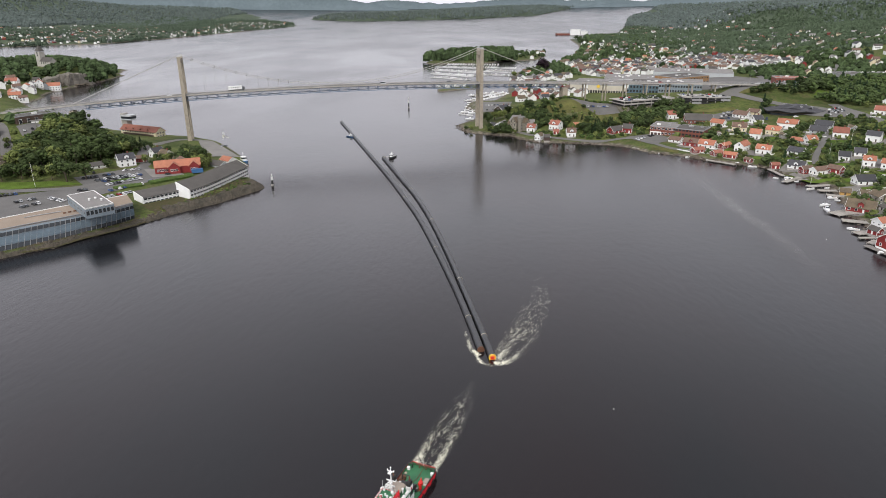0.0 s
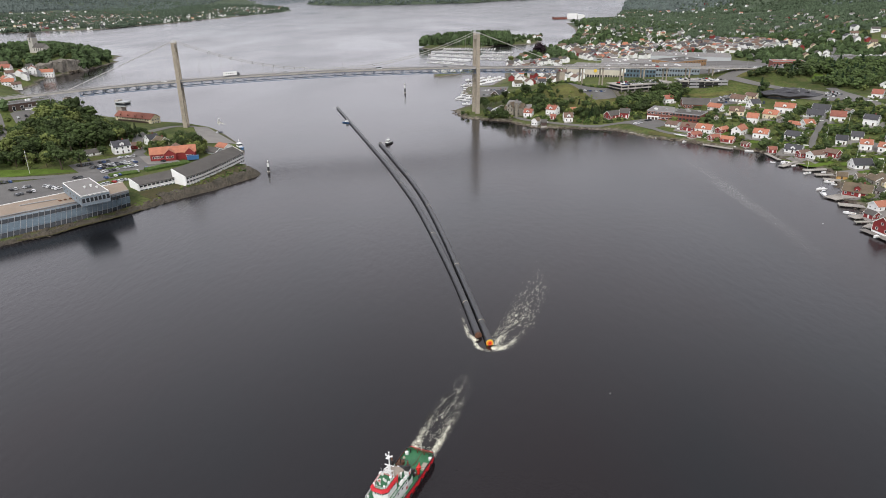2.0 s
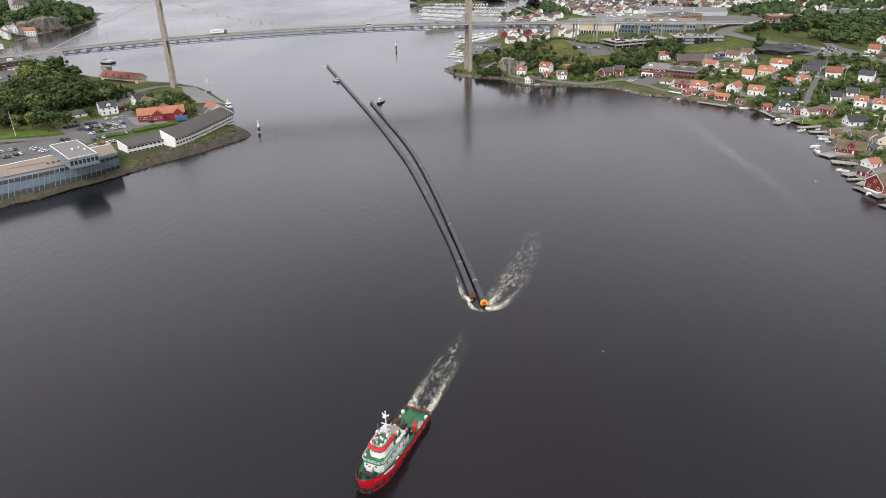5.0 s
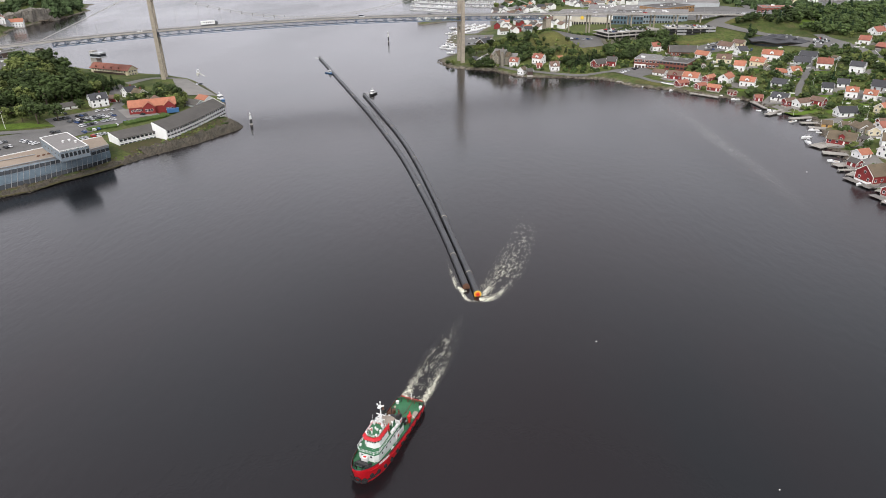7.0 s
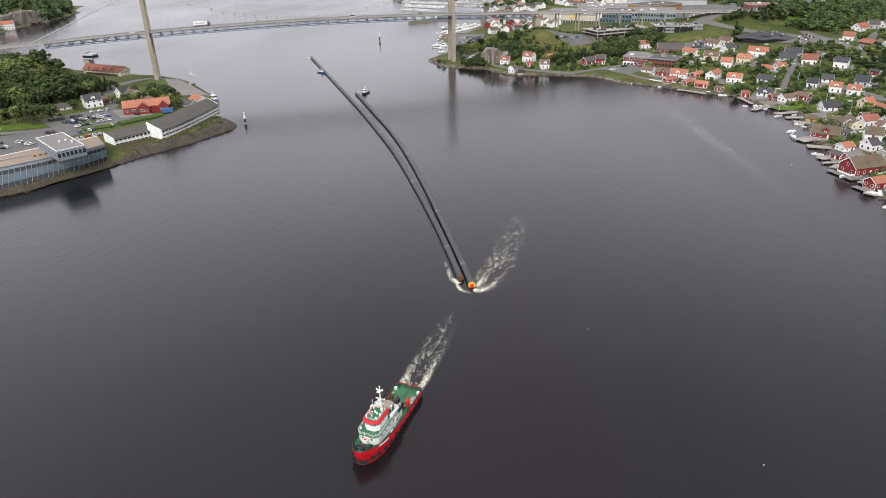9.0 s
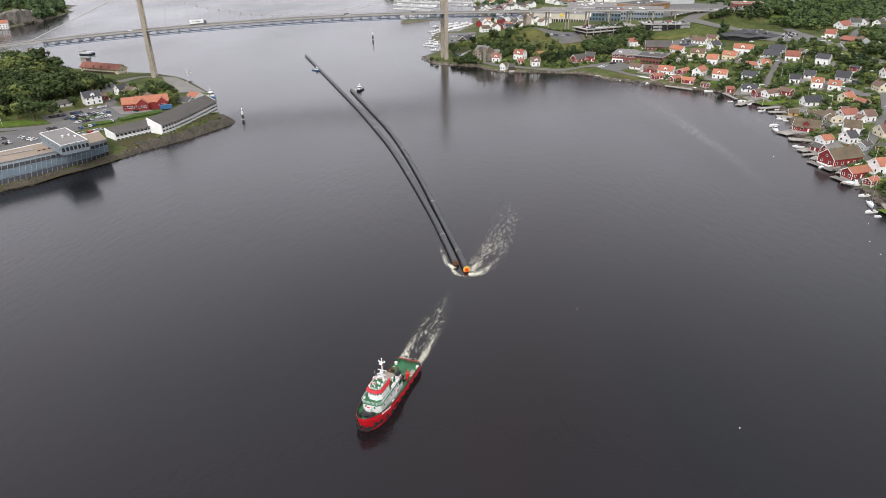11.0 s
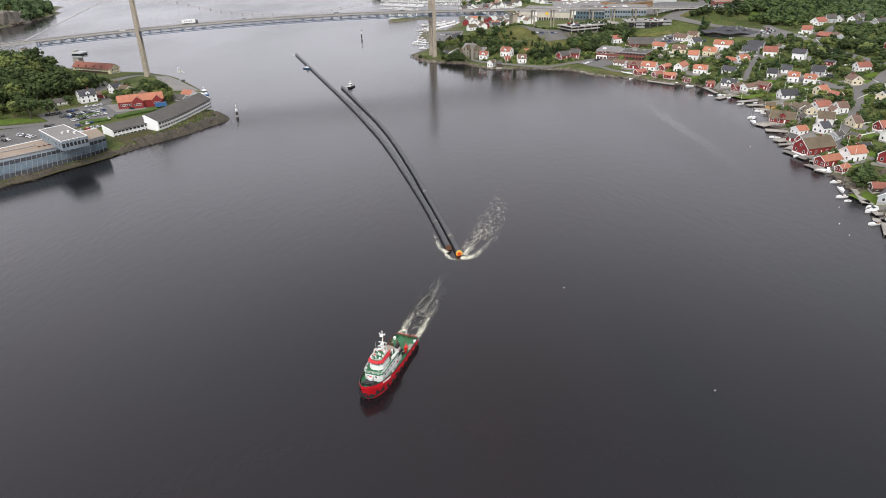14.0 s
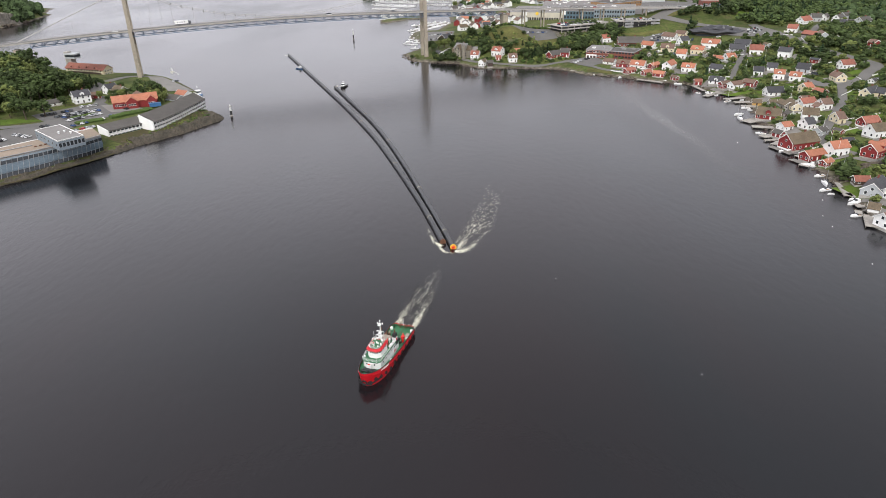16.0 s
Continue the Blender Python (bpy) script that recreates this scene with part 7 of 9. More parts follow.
patch("lawn", [(240.4, 472.9), (250, 456.1), (266.7, 444), (250.1, 445)], M["lawn"], "bright green waterside lawn", "lawn", 0.25)
patch("lawn", [(209.2, 251.3), (218.7, 251), (218.9, 230.1), (212.3, 230.3)], M["lawn"], "bright green lawn above the quay wall", "lawn", 0.3)
patch("lawn", [(171.7, 557.3), (190.6, 542.9), (187, 537), (168.1, 550.4)], M["dry_grass"], "green strip along the shore", "lawn", 0.25)
for i in range(3):
    car_row(341 + i * 6, 602 + i * 11, 361 + i * 2, 611 + i * 8, 9, 60, 0.75)
    car_row(249 + i * 7, 628 + i * 8, 273 + i * 3, 631 + i * 8, 9, 80, 0.75)
car_row(131.1, 649.2, 157.4, 659, 9, 120, 0.6)
car_row(163.9, 581.1, 182.3, 590.5, 6, 110, 0.5)

# drives, lawns and low white fences round the village houses
def garden_ground(label, what, spots, material, lift):
    """Pieces of surfaced or mown ground that follow the slope, in one sheet."""
    vs, fs = [], []
    for cx, cy, yaw, a, b in spots:
        n, k, q = max(2, int(a / 2)), max(2, int(b / 2)), len(vs)
        m = pose(cx, cy, 0, 0, 0, yaw)
        for j in range(k + 1):
            for i in range(n + 1):
                p = m @ Vector(((i / n - 0.5) * a + 0.5 * noise.noise((cx + j, cy, i)), (j / k - 0.5) * b + 0.5 * noise.noise((cx + i, cy, j + 9)), 0))
                vs.append((p.x, p.y, max(gz(p.x, p.y), 0.4) + lift))
        fs += [(q + j * (n + 1) + i, q + j * (n + 1) + i + 1, q + (j + 1) * (n + 1) + i + 1, q + (j + 1) * (n + 1) + i) for j in range(k) for i in range(n)]
        KEEP.extend((cx + math.cos(radians(yaw)) * a * u, cy + math.sin(radians(yaw)) * a * u, b * 0.45) for u in (-0.3, 0, 0.3))
    g = Geo()
    g.add(vs, fs)
    return tagged(part(what, g, material), label, what, kind="stuff")


yard_rng = random.Random(66)
drives, lawns, fences = [], [], Geo()
for x, y, yaw, L, W in GARDENS:
    c, s = math.cos(radians(yaw)), math.sin(radians(yaw))
    side = yard_rng.choice((-1, 1))
    d = side * (L / 2 + 2.6)
    drives.append((x + c * d, y + s * d, yaw + 90, W + yard_rng.uniform(3, 7), 4.2))
    d = -(W / 2 + 2.2)
    drives.append((x - s * d, y + c * d, yaw, L + 3, 3.0))
    for front in (-1, 1):
        d = front * (W / 2 + yard_rng.uniform(6.0, 8.5))
        lx, ly = x - s * d, y + c * d
        if gz(lx, ly) > 1.4 and all((lx - a) ** 2 + (ly - b) ** 2 > (0.5 * max(p, q) + 2.5) ** 2 for a, b, _, p, q in GARDENS if (a, b) != (x, y)):
            lawns.append((lx, ly, yaw, L * yard_rng.uniform(0.8, 1.2), yard_rng.uniform(5, 8)))
            if yard_rng.random() < 0.6:
                e = d + front * 3.6
                for i in range(int(L * 1.1 / 1.6)):
                    u = -L * 0.55 + i * 1.6
                    px, py = x + c * (u + 0.8) - s * e, y + s * (u + 0.8) + c * e
                    fences.m = pose(px, py, gz(px, py), 0, 0, yaw)
                    fences.box(-0.8, -0.05, -0.3, 0.8, 0.05, 0.95)
garden_ground("grey gravel drives beside the village houses", "drives", drives, M["terrace"], 0.34)
garden_ground("bright mown lawns in the village gardens", "lawns", lawns, M["lawn"], 0.24)
tagged(part("garden_fences", fences, M["white_wood"]), "low white board fences round the gardens", "fences", kind="stuff")

car_park((233, 673), (279, 669), 28, 4, "grey concrete parking garage with open decks", 0.5, 16.5)
car_park((167, 644), (222, 666), 26, 2, "low concrete parking garage with cars on its roof", 0.6, 22.5)

M["hall_cream"] = mat("weathered_cream_panel", (0.50, 0.46, 0.38), 0.7, 0.15, 0.05, fine=3)
block("bridge_end_hall", (-341, 509), (-324, 534), 13, 6.5, "dark_wood", "roof_slate", "dark flat-roofed hall with white bay doors at the bridge end", z=gz(-332, 520) - 0.5, win=5, wz=1.0, wh=3.4, trim="white_wood")
block("shopping_hall", (219.1, 843.1), (255, 828.8), 66, 10.4, "facade_glass", "roof_slate", "dark glazed entrance hall of the shopping centre", win=10, rows=2, wh=2.4, trim="dark_wood")
block("shopping_hall", (152.7, 868.1), (219.1, 843.1), 70, 11, "hall_cream", "roof_grey", "long cream shopping hall with a grey flat roof", win=22, rows=1, wz=1, wh=3.4, trim="dark_wood")
block("shopping_hall", (255, 828.8), (302.3, 811.4), 60, 11, "metal_panel", "roof_grey", "grey shopping hall with glazed front", win=16, rows=2, wh=2.4)
block("shopping_hall", (212.7, 941.2), (302.3, 916.3), 60, 9, "white_metal", "roof_grey", "white clad shopping hall with flat roof")
block("shopping_hall", (302.4, 907.6), (356.6, 937.5), 40, 10, "teak", "roof_slate", "brown timber-clad shopping hall with flat roof", win=12, rows=2)
block("shopping_hall", (300.8, 1011), (406, 974.9), 60, 10, "grey_wood", "roof_grey", "pale grey retail hall with flat roof", win=16)
for k, (x, y) in enumerate(((171.8, 860.6), (186.4, 855.2), (219.1, 843))):
    tagged(part("sign_panel", Geo().cyl(0, 0, -0.2, 0.2, 2.1, n=20) if k == 1 else Geo().box(-2.4, -2.2, -0.2, 2.4, 2.2, 0.2), M["yellow_paint"] if k == 1 else M["white_metal"], m=pose(x, y - 0.5, gz(x, y) + 8, 90, 0, -17)), "plain coloured sign panel on the shopping hall front", "sign")
block("filling_station", (388.2, 810.2), (422.6, 802.7), 22, 6, "brick_red", "tile_red", "low red-roofed roadside building", win=10)
block("roadside_hall", (448, 782.1), (498.9, 770.8), 30, 7, "grey_metal", "roof_slate", "grey hall with dark roof beside the road", win=10)
block("roadside_hall", (501.3, 852.7), (566.8, 830.5), 36, 7, "grey_wood", "roof_grey", "grey hall with pale flat roof", win=10)

school = thing("school_building", pose(325.6, 632.9, gz(325.6, 632.9) - 3.4, 0, 0, -12), "dark round building with layered black roofs", "building")
ring18 = lambda r, k=1.0, n=18: [(r * math.cos(2 * math.pi * i / n), r * k * math.sin(2 * math.pi * i / n)) for i in range(n)]
part("wall", Geo().prism(ring18(25, 0.6, 12), -6, 4.6), M["dark_wood"], school)
part("glazing_band", Geo().prism(ring18(25.2, 0.602, 12), 1.2, 3.0), M["glass"], school)
for r, z0, z1, k in ((28, 4.6, 7.2, 14), (17, 6.6, 9.6, 10)):
    rim = [(x, y, z0 + (1.6 if i % 2 else 0.0)) for i, (x, y) in enumerate(ring18(r, 0.62, k))]
    top = [(x, y, z1 + (0 if i % 2 else 0.7)) for i, (x, y) in enumerate(ring18(r * 0.45, 0.62, k))]
    part("folded_roof", Geo().loft([[(x, y, z - 0.5) for x, y, z in rim], rim, top]), M["tile_black"], school, "black folded felt roof")
for x, y in ((-8, 6), (-5, 7), (8, 6), (11, 5), (4, -7), (14, -4)):
    part("roof_vent", Geo().cbox(x, y, 8.2, 1.8, 1.2, 2.6), M["grey_metal"], school)

work = block("brick_workshop", (179.5, 595.2), (199.1, 584.1), 26, 8, "brick_red", "roof_grey", "red brick workshop with flat grey roof", win=7, rows=2, trim="white_wood")
part("white_front", Geo().box(0.4, -0.35, -1.0, 10.5, 0.02, 3.7), M["white_wood"], work, "white rendered ground floor")
for i in range(3):
    part("garage_door", Geo().box(1.2 + i * 3.1, -0.45, -0.6, 3.6 + i * 3.1, -0.3, 2.6), M["dark_wood"], work, "dark garage door")
block("brick_workshop", (198.2, 583.3), (217.9, 568.8), 22, 7, "brick_red", "roof_slate", "red brick workshop with dark flat roof", win=8, rows=2, trim="dark_wood")
house(233.1, 626, -12, 24.2, 18.7, 8.4, "brick_red", "roof_slate")

# far works on the point beyond the islet
block("white_silo_works", (425.8, 2485), (460.6, 2477), 40, 17, "white_metal", "white_metal", "white industrial silos on a far quay", z=1.0)
block("white_silo_works", (462.3, 2477), (486.7, 2477), 40, 12, "white_metal", "white_metal", "lower white works building on a far quay", z=1.0)
block("quay_shed", (378.6, 2471), (424, 2478), 26, 5, "brick_red", "tile_red", "long red-brown quay shed on the far shore", z=1.0)
block("quay_shed", (-15, 968.8), (20.4, 985.5), 16, 6, "white_metal", "white_metal", "white boat shed on the small quay", z=2.0)


# ---- boats and jetties ----
def boat_meshes(kind):
    if ("boat", kind) in cached:
        return cached["boat", kind]
    big = {"dinghy": 0.55, "motor": 1.0, "cruiser": 1.4, "sail": 1.25}[kind]
    L, W = 6.4 * big, (2.3 if kind != "sail" else 2.1) * big ** 0.8
    xs = [-0.5, -0.42, -0.2, 0.05, 0.25, 0.4, 0.5]
    hb = [0.42, 0.48, 0.5, 0.48, 0.38, 0.2, 0.02]
    fb = [0.75, 0.75, 0.75, 0.8, 0.9, 1.0, 1.1]
    s = big ** 0.5
    hull = Geo().loft([[(x * L, -b * W, f * s), (x * L, -b * W * 0.75, -0.35), (x * L, 0, -0.55), (x * L, b * W * 0.75, -0.35), (x * L, b * W, f * s), (x * L, b * W * 0.8, f * s), (x * L, b * W * 0.78, f * s - 0.3), (x * L, -b * W * 0.78, f * s - 0.3), (x * L, -b * W * 0.8, f * s)] for x, b, f in zip(xs, hb, fb)])
    deck = Geo()
    if kind == "dinghy":
        deck.box(-0.1 * L, -0.38 * W, 0.35, 0.0, 0.38 * W, 0.5).box(-0.4 * L, -0.38 * W, 0.35, -0.3 * L, 0.38 * W, 0.5)
    else:
        z = 0.72 * s
        deck.loft([[(0.02 * L, -0.36 * W, z), (0.02 * L, 0.36 * W, z), (0.4 * L, 0.12 * W, z + 0.15), (0.4 * L, -0.12 * W, z + 0.15)], [(0.03 * L, -0.3 * W, z + 0.55 * s), (0.03 * L, 0.3 * W, z + 0.55 * s), (0.3 * L, 0.12 * W, z + 0.5 * s), (0.3 * L, -0.12 * W, z + 0.5 * s)]])
        if kind == "cruiser":
            deck.loft([[(-0.22 * L, -0.36 * W, z), (0.12 * L, -0.34 * W, z), (0.12 * L, 0.34 * W, z), (-0.22 * L, 0.36 * W, z)], [(-0.2 * L, -0.3 * W, z + 1.7), (0.04 * L, -0.28 * W, z + 1.7), (0.04 * L, 0.28 * W, z + 1.7), (-0.2 * L, 0.3 * W, z + 1.7)]])
    glass = Geo()
    if kind in ("motor", "cruiser"):
        z = (1.1 if kind == "motor" else 1.75) * s
        glass.loft([[(-0.02 * L, -0.33 * W, z), (0.11 * L, -0.3 * W, z), (0.11 * L, 0.3 * W, z), (-0.02 * L, 0.33 * W, z)], [(-0.03 * L, -0.29 * W, z + 0.42 * s), (0.06 * L, -0.26 * W, z + 0.42 * s), (0.06 * L, 0.26 * W, z + 0.42 * s), (-0.03 * L, 0.29 * W, z + 0.42 * s)]])
    rig = Geo()
    if kind == "sail":
        rig.cyl(0.08 * L, 0, 0.8, 1.35 * L + 1, 0.09, 0.06, 6).tube([(0.08 * L, 0, 1.9), (-0.38 * L, 0, 2.0)], 0.1, 5)
    cached["boat", kind] = (hull.mesh("hull", M["boat_white"]), deck.mesh("cabin", M["boat_white"]), glass.mesh("windscreen", M["glass"]) if glass.v else None, rig.mesh("mast", M["grey_metal"]) if rig.v else None, Geo().box(-0.42 * L, -0.33 * W, 0.42 * s, -0.02 * L, 0.33 * W, 0.48 * s).mesh("cockpit_floor", M["teak"]), L)
    return cached["boat", kind]


boat_rng = random.Random(77)
BOAT_LABEL = {"dinghy": "small open white dinghy moored at the shore", "motor": "white motorboat with a windscreen moored at a jetty", "cruiser": "large white cabin cruiser moored at a jetty", "sail": "white sailing boat with a bare mast moored"}


def boat(x, y, yaw, kind="motor", group="moored boats", scale=1.0):
    hull, cabin, glass, rig, floor, L = boat_meshes(kind)
    ob = thing({"dinghy": "dinghy", "motor": "motorboat", "cruiser": "cabin_cruiser", "sail": "sailing_boat"}[kind], pose(x, y, 0.0, 0, 0, yaw), BOAT_LABEL[kind], "boat", group)
    for name, me in (("hull", hull), ("cabin", cabin), ("windscreen", glass), ("mast", rig), ("cockpit_floor", floor)):
        if me and not (name == "cockpit_floor" and y > 800):
            part(name, me, None, ob)
    return ob




def jetty(x0, y0, x1, y1, w=2.2, label="weathered timber jetty on posts"):
    w = w * 1.25 + 0.4
    L = math.dist((x0, y0), (x1, y1))
    ob = thing("jetty", pose(x0, y0, 0, 0, 0, math.degrees(math.atan2(y1 - y0, x1 - x0))), label, "jetty", "shore jetties")
    n = int(L / 0.55)
    part("deck", Geo().box(0, -w / 2, 0.72, L, w / 2, 0.92), M["old_wood"], ob)
    step = 3 if y0 < 700 else 9
    for i in range(int(L / step) + 1):
        for s in (-1, 1):
            part("post", Geo().cyl(min(i * step + 0.2, L - 0.2), s * (w / 2 - 0.15), -2.5, 1.25, 0.14, n=7), M["old_wood"], ob)
    part("edge_board", Geo().box(0, -w / 2 - 0.06, 0.65, L, -w / 2, 1.02), M["old_wood"], ob)
    part("edge_board", Geo().box(0, w / 2, 0.65, L, w / 2 + 0.06, 1.02), M["old_wood"], ob)
    return ob


for c, what in (([(233.8, 333.7), (243.1, 329.6), (247.6, 348.2), (237.3, 352.4)], "gravel yard between red boathouses"), ([(257.9, 416.8), (268.1, 414.4), (270.7, 425.3), (261.5, 428.7)], "gravel yard by the jetties"), ([(206.7, 222.8), (213.3, 222.6), (215.4, 207.3), (206.8, 205.5)], "gravel terrace above the quay wall")):
    patch("terrace", c, M["terrace"], what, "terrace", 0.32)
boat(232.4, 393.4, 200, "sail")
boat(228.1, 382.3, 255, "cruiser")
boat(224, 347.2, 150, "motor")
boat(245.6, 409, 170, "motor")
boat(242.7, 430.2, 20, "motor")
boat(246.1, 403.9, 160, "dinghy")
boat(218.3, 311.1, 195, "motor")
boat(218.8, 284.9, 155, "cruiser")
boat(214.5, 268.9, 185, "motor")
boat(210.6, 258.0, 250, "sail")
boat(205.2, 249.4, 190, "motor")
boat(205.0, 244.2, 185, "dinghy")
boat(223.7, 264.5, 170, "sail")
boat(211.1, 235.8, 195, "motor")
boat(208.9, 231.2, 190, "cruiser")
boat(200.2, 217.3, 185, "motor")
boat(224.6, 305.3, 200, "dinghy")
boat(241.7, 459.6, 170, "motor")
boat(254.9, 432.7, 10, "dinghy")
boat(220.6, 333, 200, "dinghy")
boat(181.4, 546.6, 20, "motor")
boat(173.2, 542.7, 260, "dinghy")
boat(192.2, 527.7, 220, "motor")
boat(188, 546.3, 30, "dinghy")
boat(204.9, 517.4, 200, "dinghy")
boat(213.5, 515, 160, "motor")
boat(225.2, 505.1, 170, "motor")
boat(230.3, 494.1, 170, "motor")
boat(240, 455.1, 20, "motor")
boat(243.2, 450.4, 15, "dinghy")
boat(232.6, 459.9, 160, "dinghy")
boat(233.2, 516, 200, "dinghy")
jetty(245.2, 425.3, 257.7, 424.2, 3)
jetty(243, 435.6, 271.1, 440.4, 3)
jetty(244.8, 414.2, 254.9, 410.6, 4)
jetty(227, 373.2, 241.2, 379.1, 6)
jetty(225.9, 362.2, 239.2, 357, 4)
jetty(220.4, 339.1, 235.6, 342.9, 4)
jetty(218.1, 331.7, 226.8, 332, 1.5)
jetty(221, 326.8, 227.7, 317.6, 6)
jetty(225.4, 315.2, 236.8, 316.7, 4)
jetty(220, 299.1, 226.7, 302.5, 3)
jetty(243.6, 452.5, 255, 457.7, 2)
jetty(232.6, 447.1, 241.2, 452.7, 3)
jetty(214.5, 283.8, 222.2, 290.4, 4)
jetty(219.2, 262.3, 210.9, 239.3, 3)
jetty(213.1, 242.8, 214.2, 233.6, 3)
jetty(212.8, 233.8, 210.3, 234.2, 3)
jetty(207.4, 217.7, 201.4, 220.5, 3)
jetty(214.7, 226.3, 206.4, 227.5, 3)
jetty(198.9, 203.6, 208.6, 220.2, 5)
jetty(265.4, 474.5, 242.3, 453.1, 2.5)
jetty(219.2, 499.3, 203.1, 514.9, 2.5)
jetty(238.7, 484.5, 239.8, 464, 2)
jetty(249.1, 454.3, 258.4, 456.9, 2.5)
jetty(157, 562.8, 172.5, 548.6, 2)
MARINA = [(-32.1, 1131, 27.9, 1087, 16)]
MARINA += [(-33.6, 1195, 39, 1145, 18)]
MARINA += [(-35.2, 1255, 51.7, 1219, 20)]
MARINA += [(-14.8, 1308, 87.8, 1291, 20)]
MARINA += [(50, 1171, 101.1, 1142, 12)]
MARINA += [(63.5, 1239, 113.4, 1216, 12)]
MARINA += [(21.2, 847.7, 52.1, 893.5, 8)]
MARINA += [(38.1, 872.4, 77.2, 927, 9)]
MARINA += [(26.9, 894.2, 63.2, 927, 7)]
for i in range(14):
    boat(14 + i * 0.8 + (i % 2) * 9 + boat_rng.uniform(-2, 2), 745 + i * 9, 170 + boat_rng.uniform(-15, 15), boat_rng.choice(("motor", "cruiser", "sail")))
boat(13.5, 760.3, 200, "cruiser")
boat(19.5, 740.3, 170, "sail")
boat(10.1, 748.4, 150, "motor")
boat(22.8, 789.3, 190, "motor")
boat(18.8, 714.2, 170, "cruiser")
for x0, y0, x1, y1, n in MARINA:
    jetty(x0, y0, x1, y1, 3.0)
    th = math.degrees(math.atan2(y1 - y0, x1 - x0))
    for i in range(n):
        for s in (-1, 1):
            u = (i + 0.5) / n
            d = 6.0 * s
            k = boat_rng.choices(("motor", "cruiser", "sail", "dinghy"), (4, 4, 3, 0.5))[0]
            boat(x0 + (x1 - x0) * u - math.sin(radians(th)) * d, y0 + (y1 - y0) * u + math.cos(radians(th)) * d, th + 90 * s + boat_rng.uniform(-4, 4), k, "marina boats")


def moored_mass(label, rows, seed):
    """The rest of the marina's boats, too many to count."""
    rnd = random.Random(seed)
    V, F, I = [], [], []
    for x0, y0, x1, y1, n in rows:
        th = math.degrees(math.atan2(y1 - y0, x1 - x0))
        for i in range(n):
            for s in (-1, 1):
                u = (i + 0.5) / n
                m = pose(x0 + (x1 - x0) * u - math.sin(radians(th)) * 6 * s, y0 + (y1 - y0) * u + math.cos(radians(th)) * 6 * s, 0, 0, 0, th + 90 * s + rnd.uniform(-5, 5))
                for me, idx in zip(boat_meshes(rnd.choice(("motor", "cruiser", "cruiser", "sail")))[:4], (0, 0, 1, 2)):
                    if me is None:
                        continue
                    k = len(V)
                    V += [tuple(m @ v.co) for v in me.vertices]
                    F += [tuple(q + k for q in p.vertices) for p in me.polygons]
                    I += [idx] * len(me.polygons)
    me = bpy.data.meshes.new("marina_boats")
    me.from_pydata(V, [], F)
    for q in ("boat_white", "glass", "grey_metal"):
        me.materials.append(M[q])
    me.polygons.foreach_set("material_index", I)
    return tagged(new("marina_boats", me), label, "boats", kind="stuff")


moored_mass("crowded white boats moored in the marina", [(a + 4, b + 26 + 0.02 * b, c + 6, d + 26 + 0.02 * d, n) for a, b, c, d, n in MARINA[:6]], 5)


# ---- woods and gardens of the east shore ----
def free(x, y, r=0.0):
    return all((x - a) ** 2 + (y - b) ** 2 > (c + r) ** 2 for a, b, c in KEEP)


near_bridge = lambda x, y: free(x, y) and not (abs((x - BR[0]) * -BDIR[1] + (y - BR[1]) * BDIR[0]) < 6 and x < 60 and x > 15)
grove(77, 643, 34, 18, 26, 6, 10, "aaac", 4.8, 10, "wood by the viaduct", keep=near_bridge)
grove(57.9, 673.6, 26, 22, 16, 8, 13, "aab", 5, 0, "wood by the viaduct", keep=near_bridge)
grove(131.1, 619.5, 26, 16, 26, 6, 11, "aabc", 4.6, 10, "wood below the viaduct", keep=free)
grove(155.2, 641.3, 30, 18, 14, 5, 9, "aabb", 5, 0, "wood below the viaduct", keep=free)
grove(200.7, 657.9, 32, 14, 24, 7, 11, "aaac", 5, -10, "trees below the parking garage", keep=free)
grove(179.5, 628.5, 20, 14, 16, 7, 12, "aab", 4.6, 0, "trees below the parking garage", keep=free)
grove(229.4, 591.2, 30, 22, 16, 4, 8, "aabb", 4, -20, "garden trees", keep=free)
grove(356.7, 689.6, 30, 14, 14, 9, 15, "aaac", 5.4, 10, "wood beside the main road", keep=free)
grove(397.5, 685.5, 20, 20, 8, 9, 15, "aaac", 5.6, 0, "wood beside the main road", keep=free)
grove(313.1, 686.5, 16, 8, 9, 8, 13, "aac", 4.6, 0, "roadside trees", keep=free)
grove(375.3, 507.3, 22, 26, 18, 7, 12, "aaab", 4.8, 0, "wood among the hill houses", keep=free)
grove(349, 495.2, 14, 16, 14, 5, 9, "aab", 4.2, 0, "garden trees", keep=free)
grove(342.1, 458.6, 16, 14, 12, 4, 7, "aab", 3.8, 0, "garden trees", keep=free)
grove(346.1, 522.3, 16, 12, 12, 5, 9, "aab", 4.2, 0, "garden trees", keep=free)
grove(247.3, 299.3, 11, 12, 6, 3, 6, "aab", 3, 0, "garden trees", keep=free)
grove(296.6, 411.9, 14, 10, 10, 4, 8, "aab", 3.8, 0, "garden trees", keep=free)
tree(304.6, 651.5, 14, "c"), tree(307.6, 648.3, 12, "a"), tree(295.4, 635.6, 11, "c"), tree(194.7, 568.4, 10, "b"), tree(42.9, 630.4, 9, "a"), tree(40.1, 627.1, 7, "a"), tree(18.2, 644.5, 6, "b"), tree(14.4, 650.2, 5, "a")
tree(156.6, 1203, 22, "p"), tree(167.2, 1210, 20, "p"), tree(147.8, 1179, 15, "a"), tree(129.9, 1164, 14, "a"), tree(103, 1133, 12, "b")


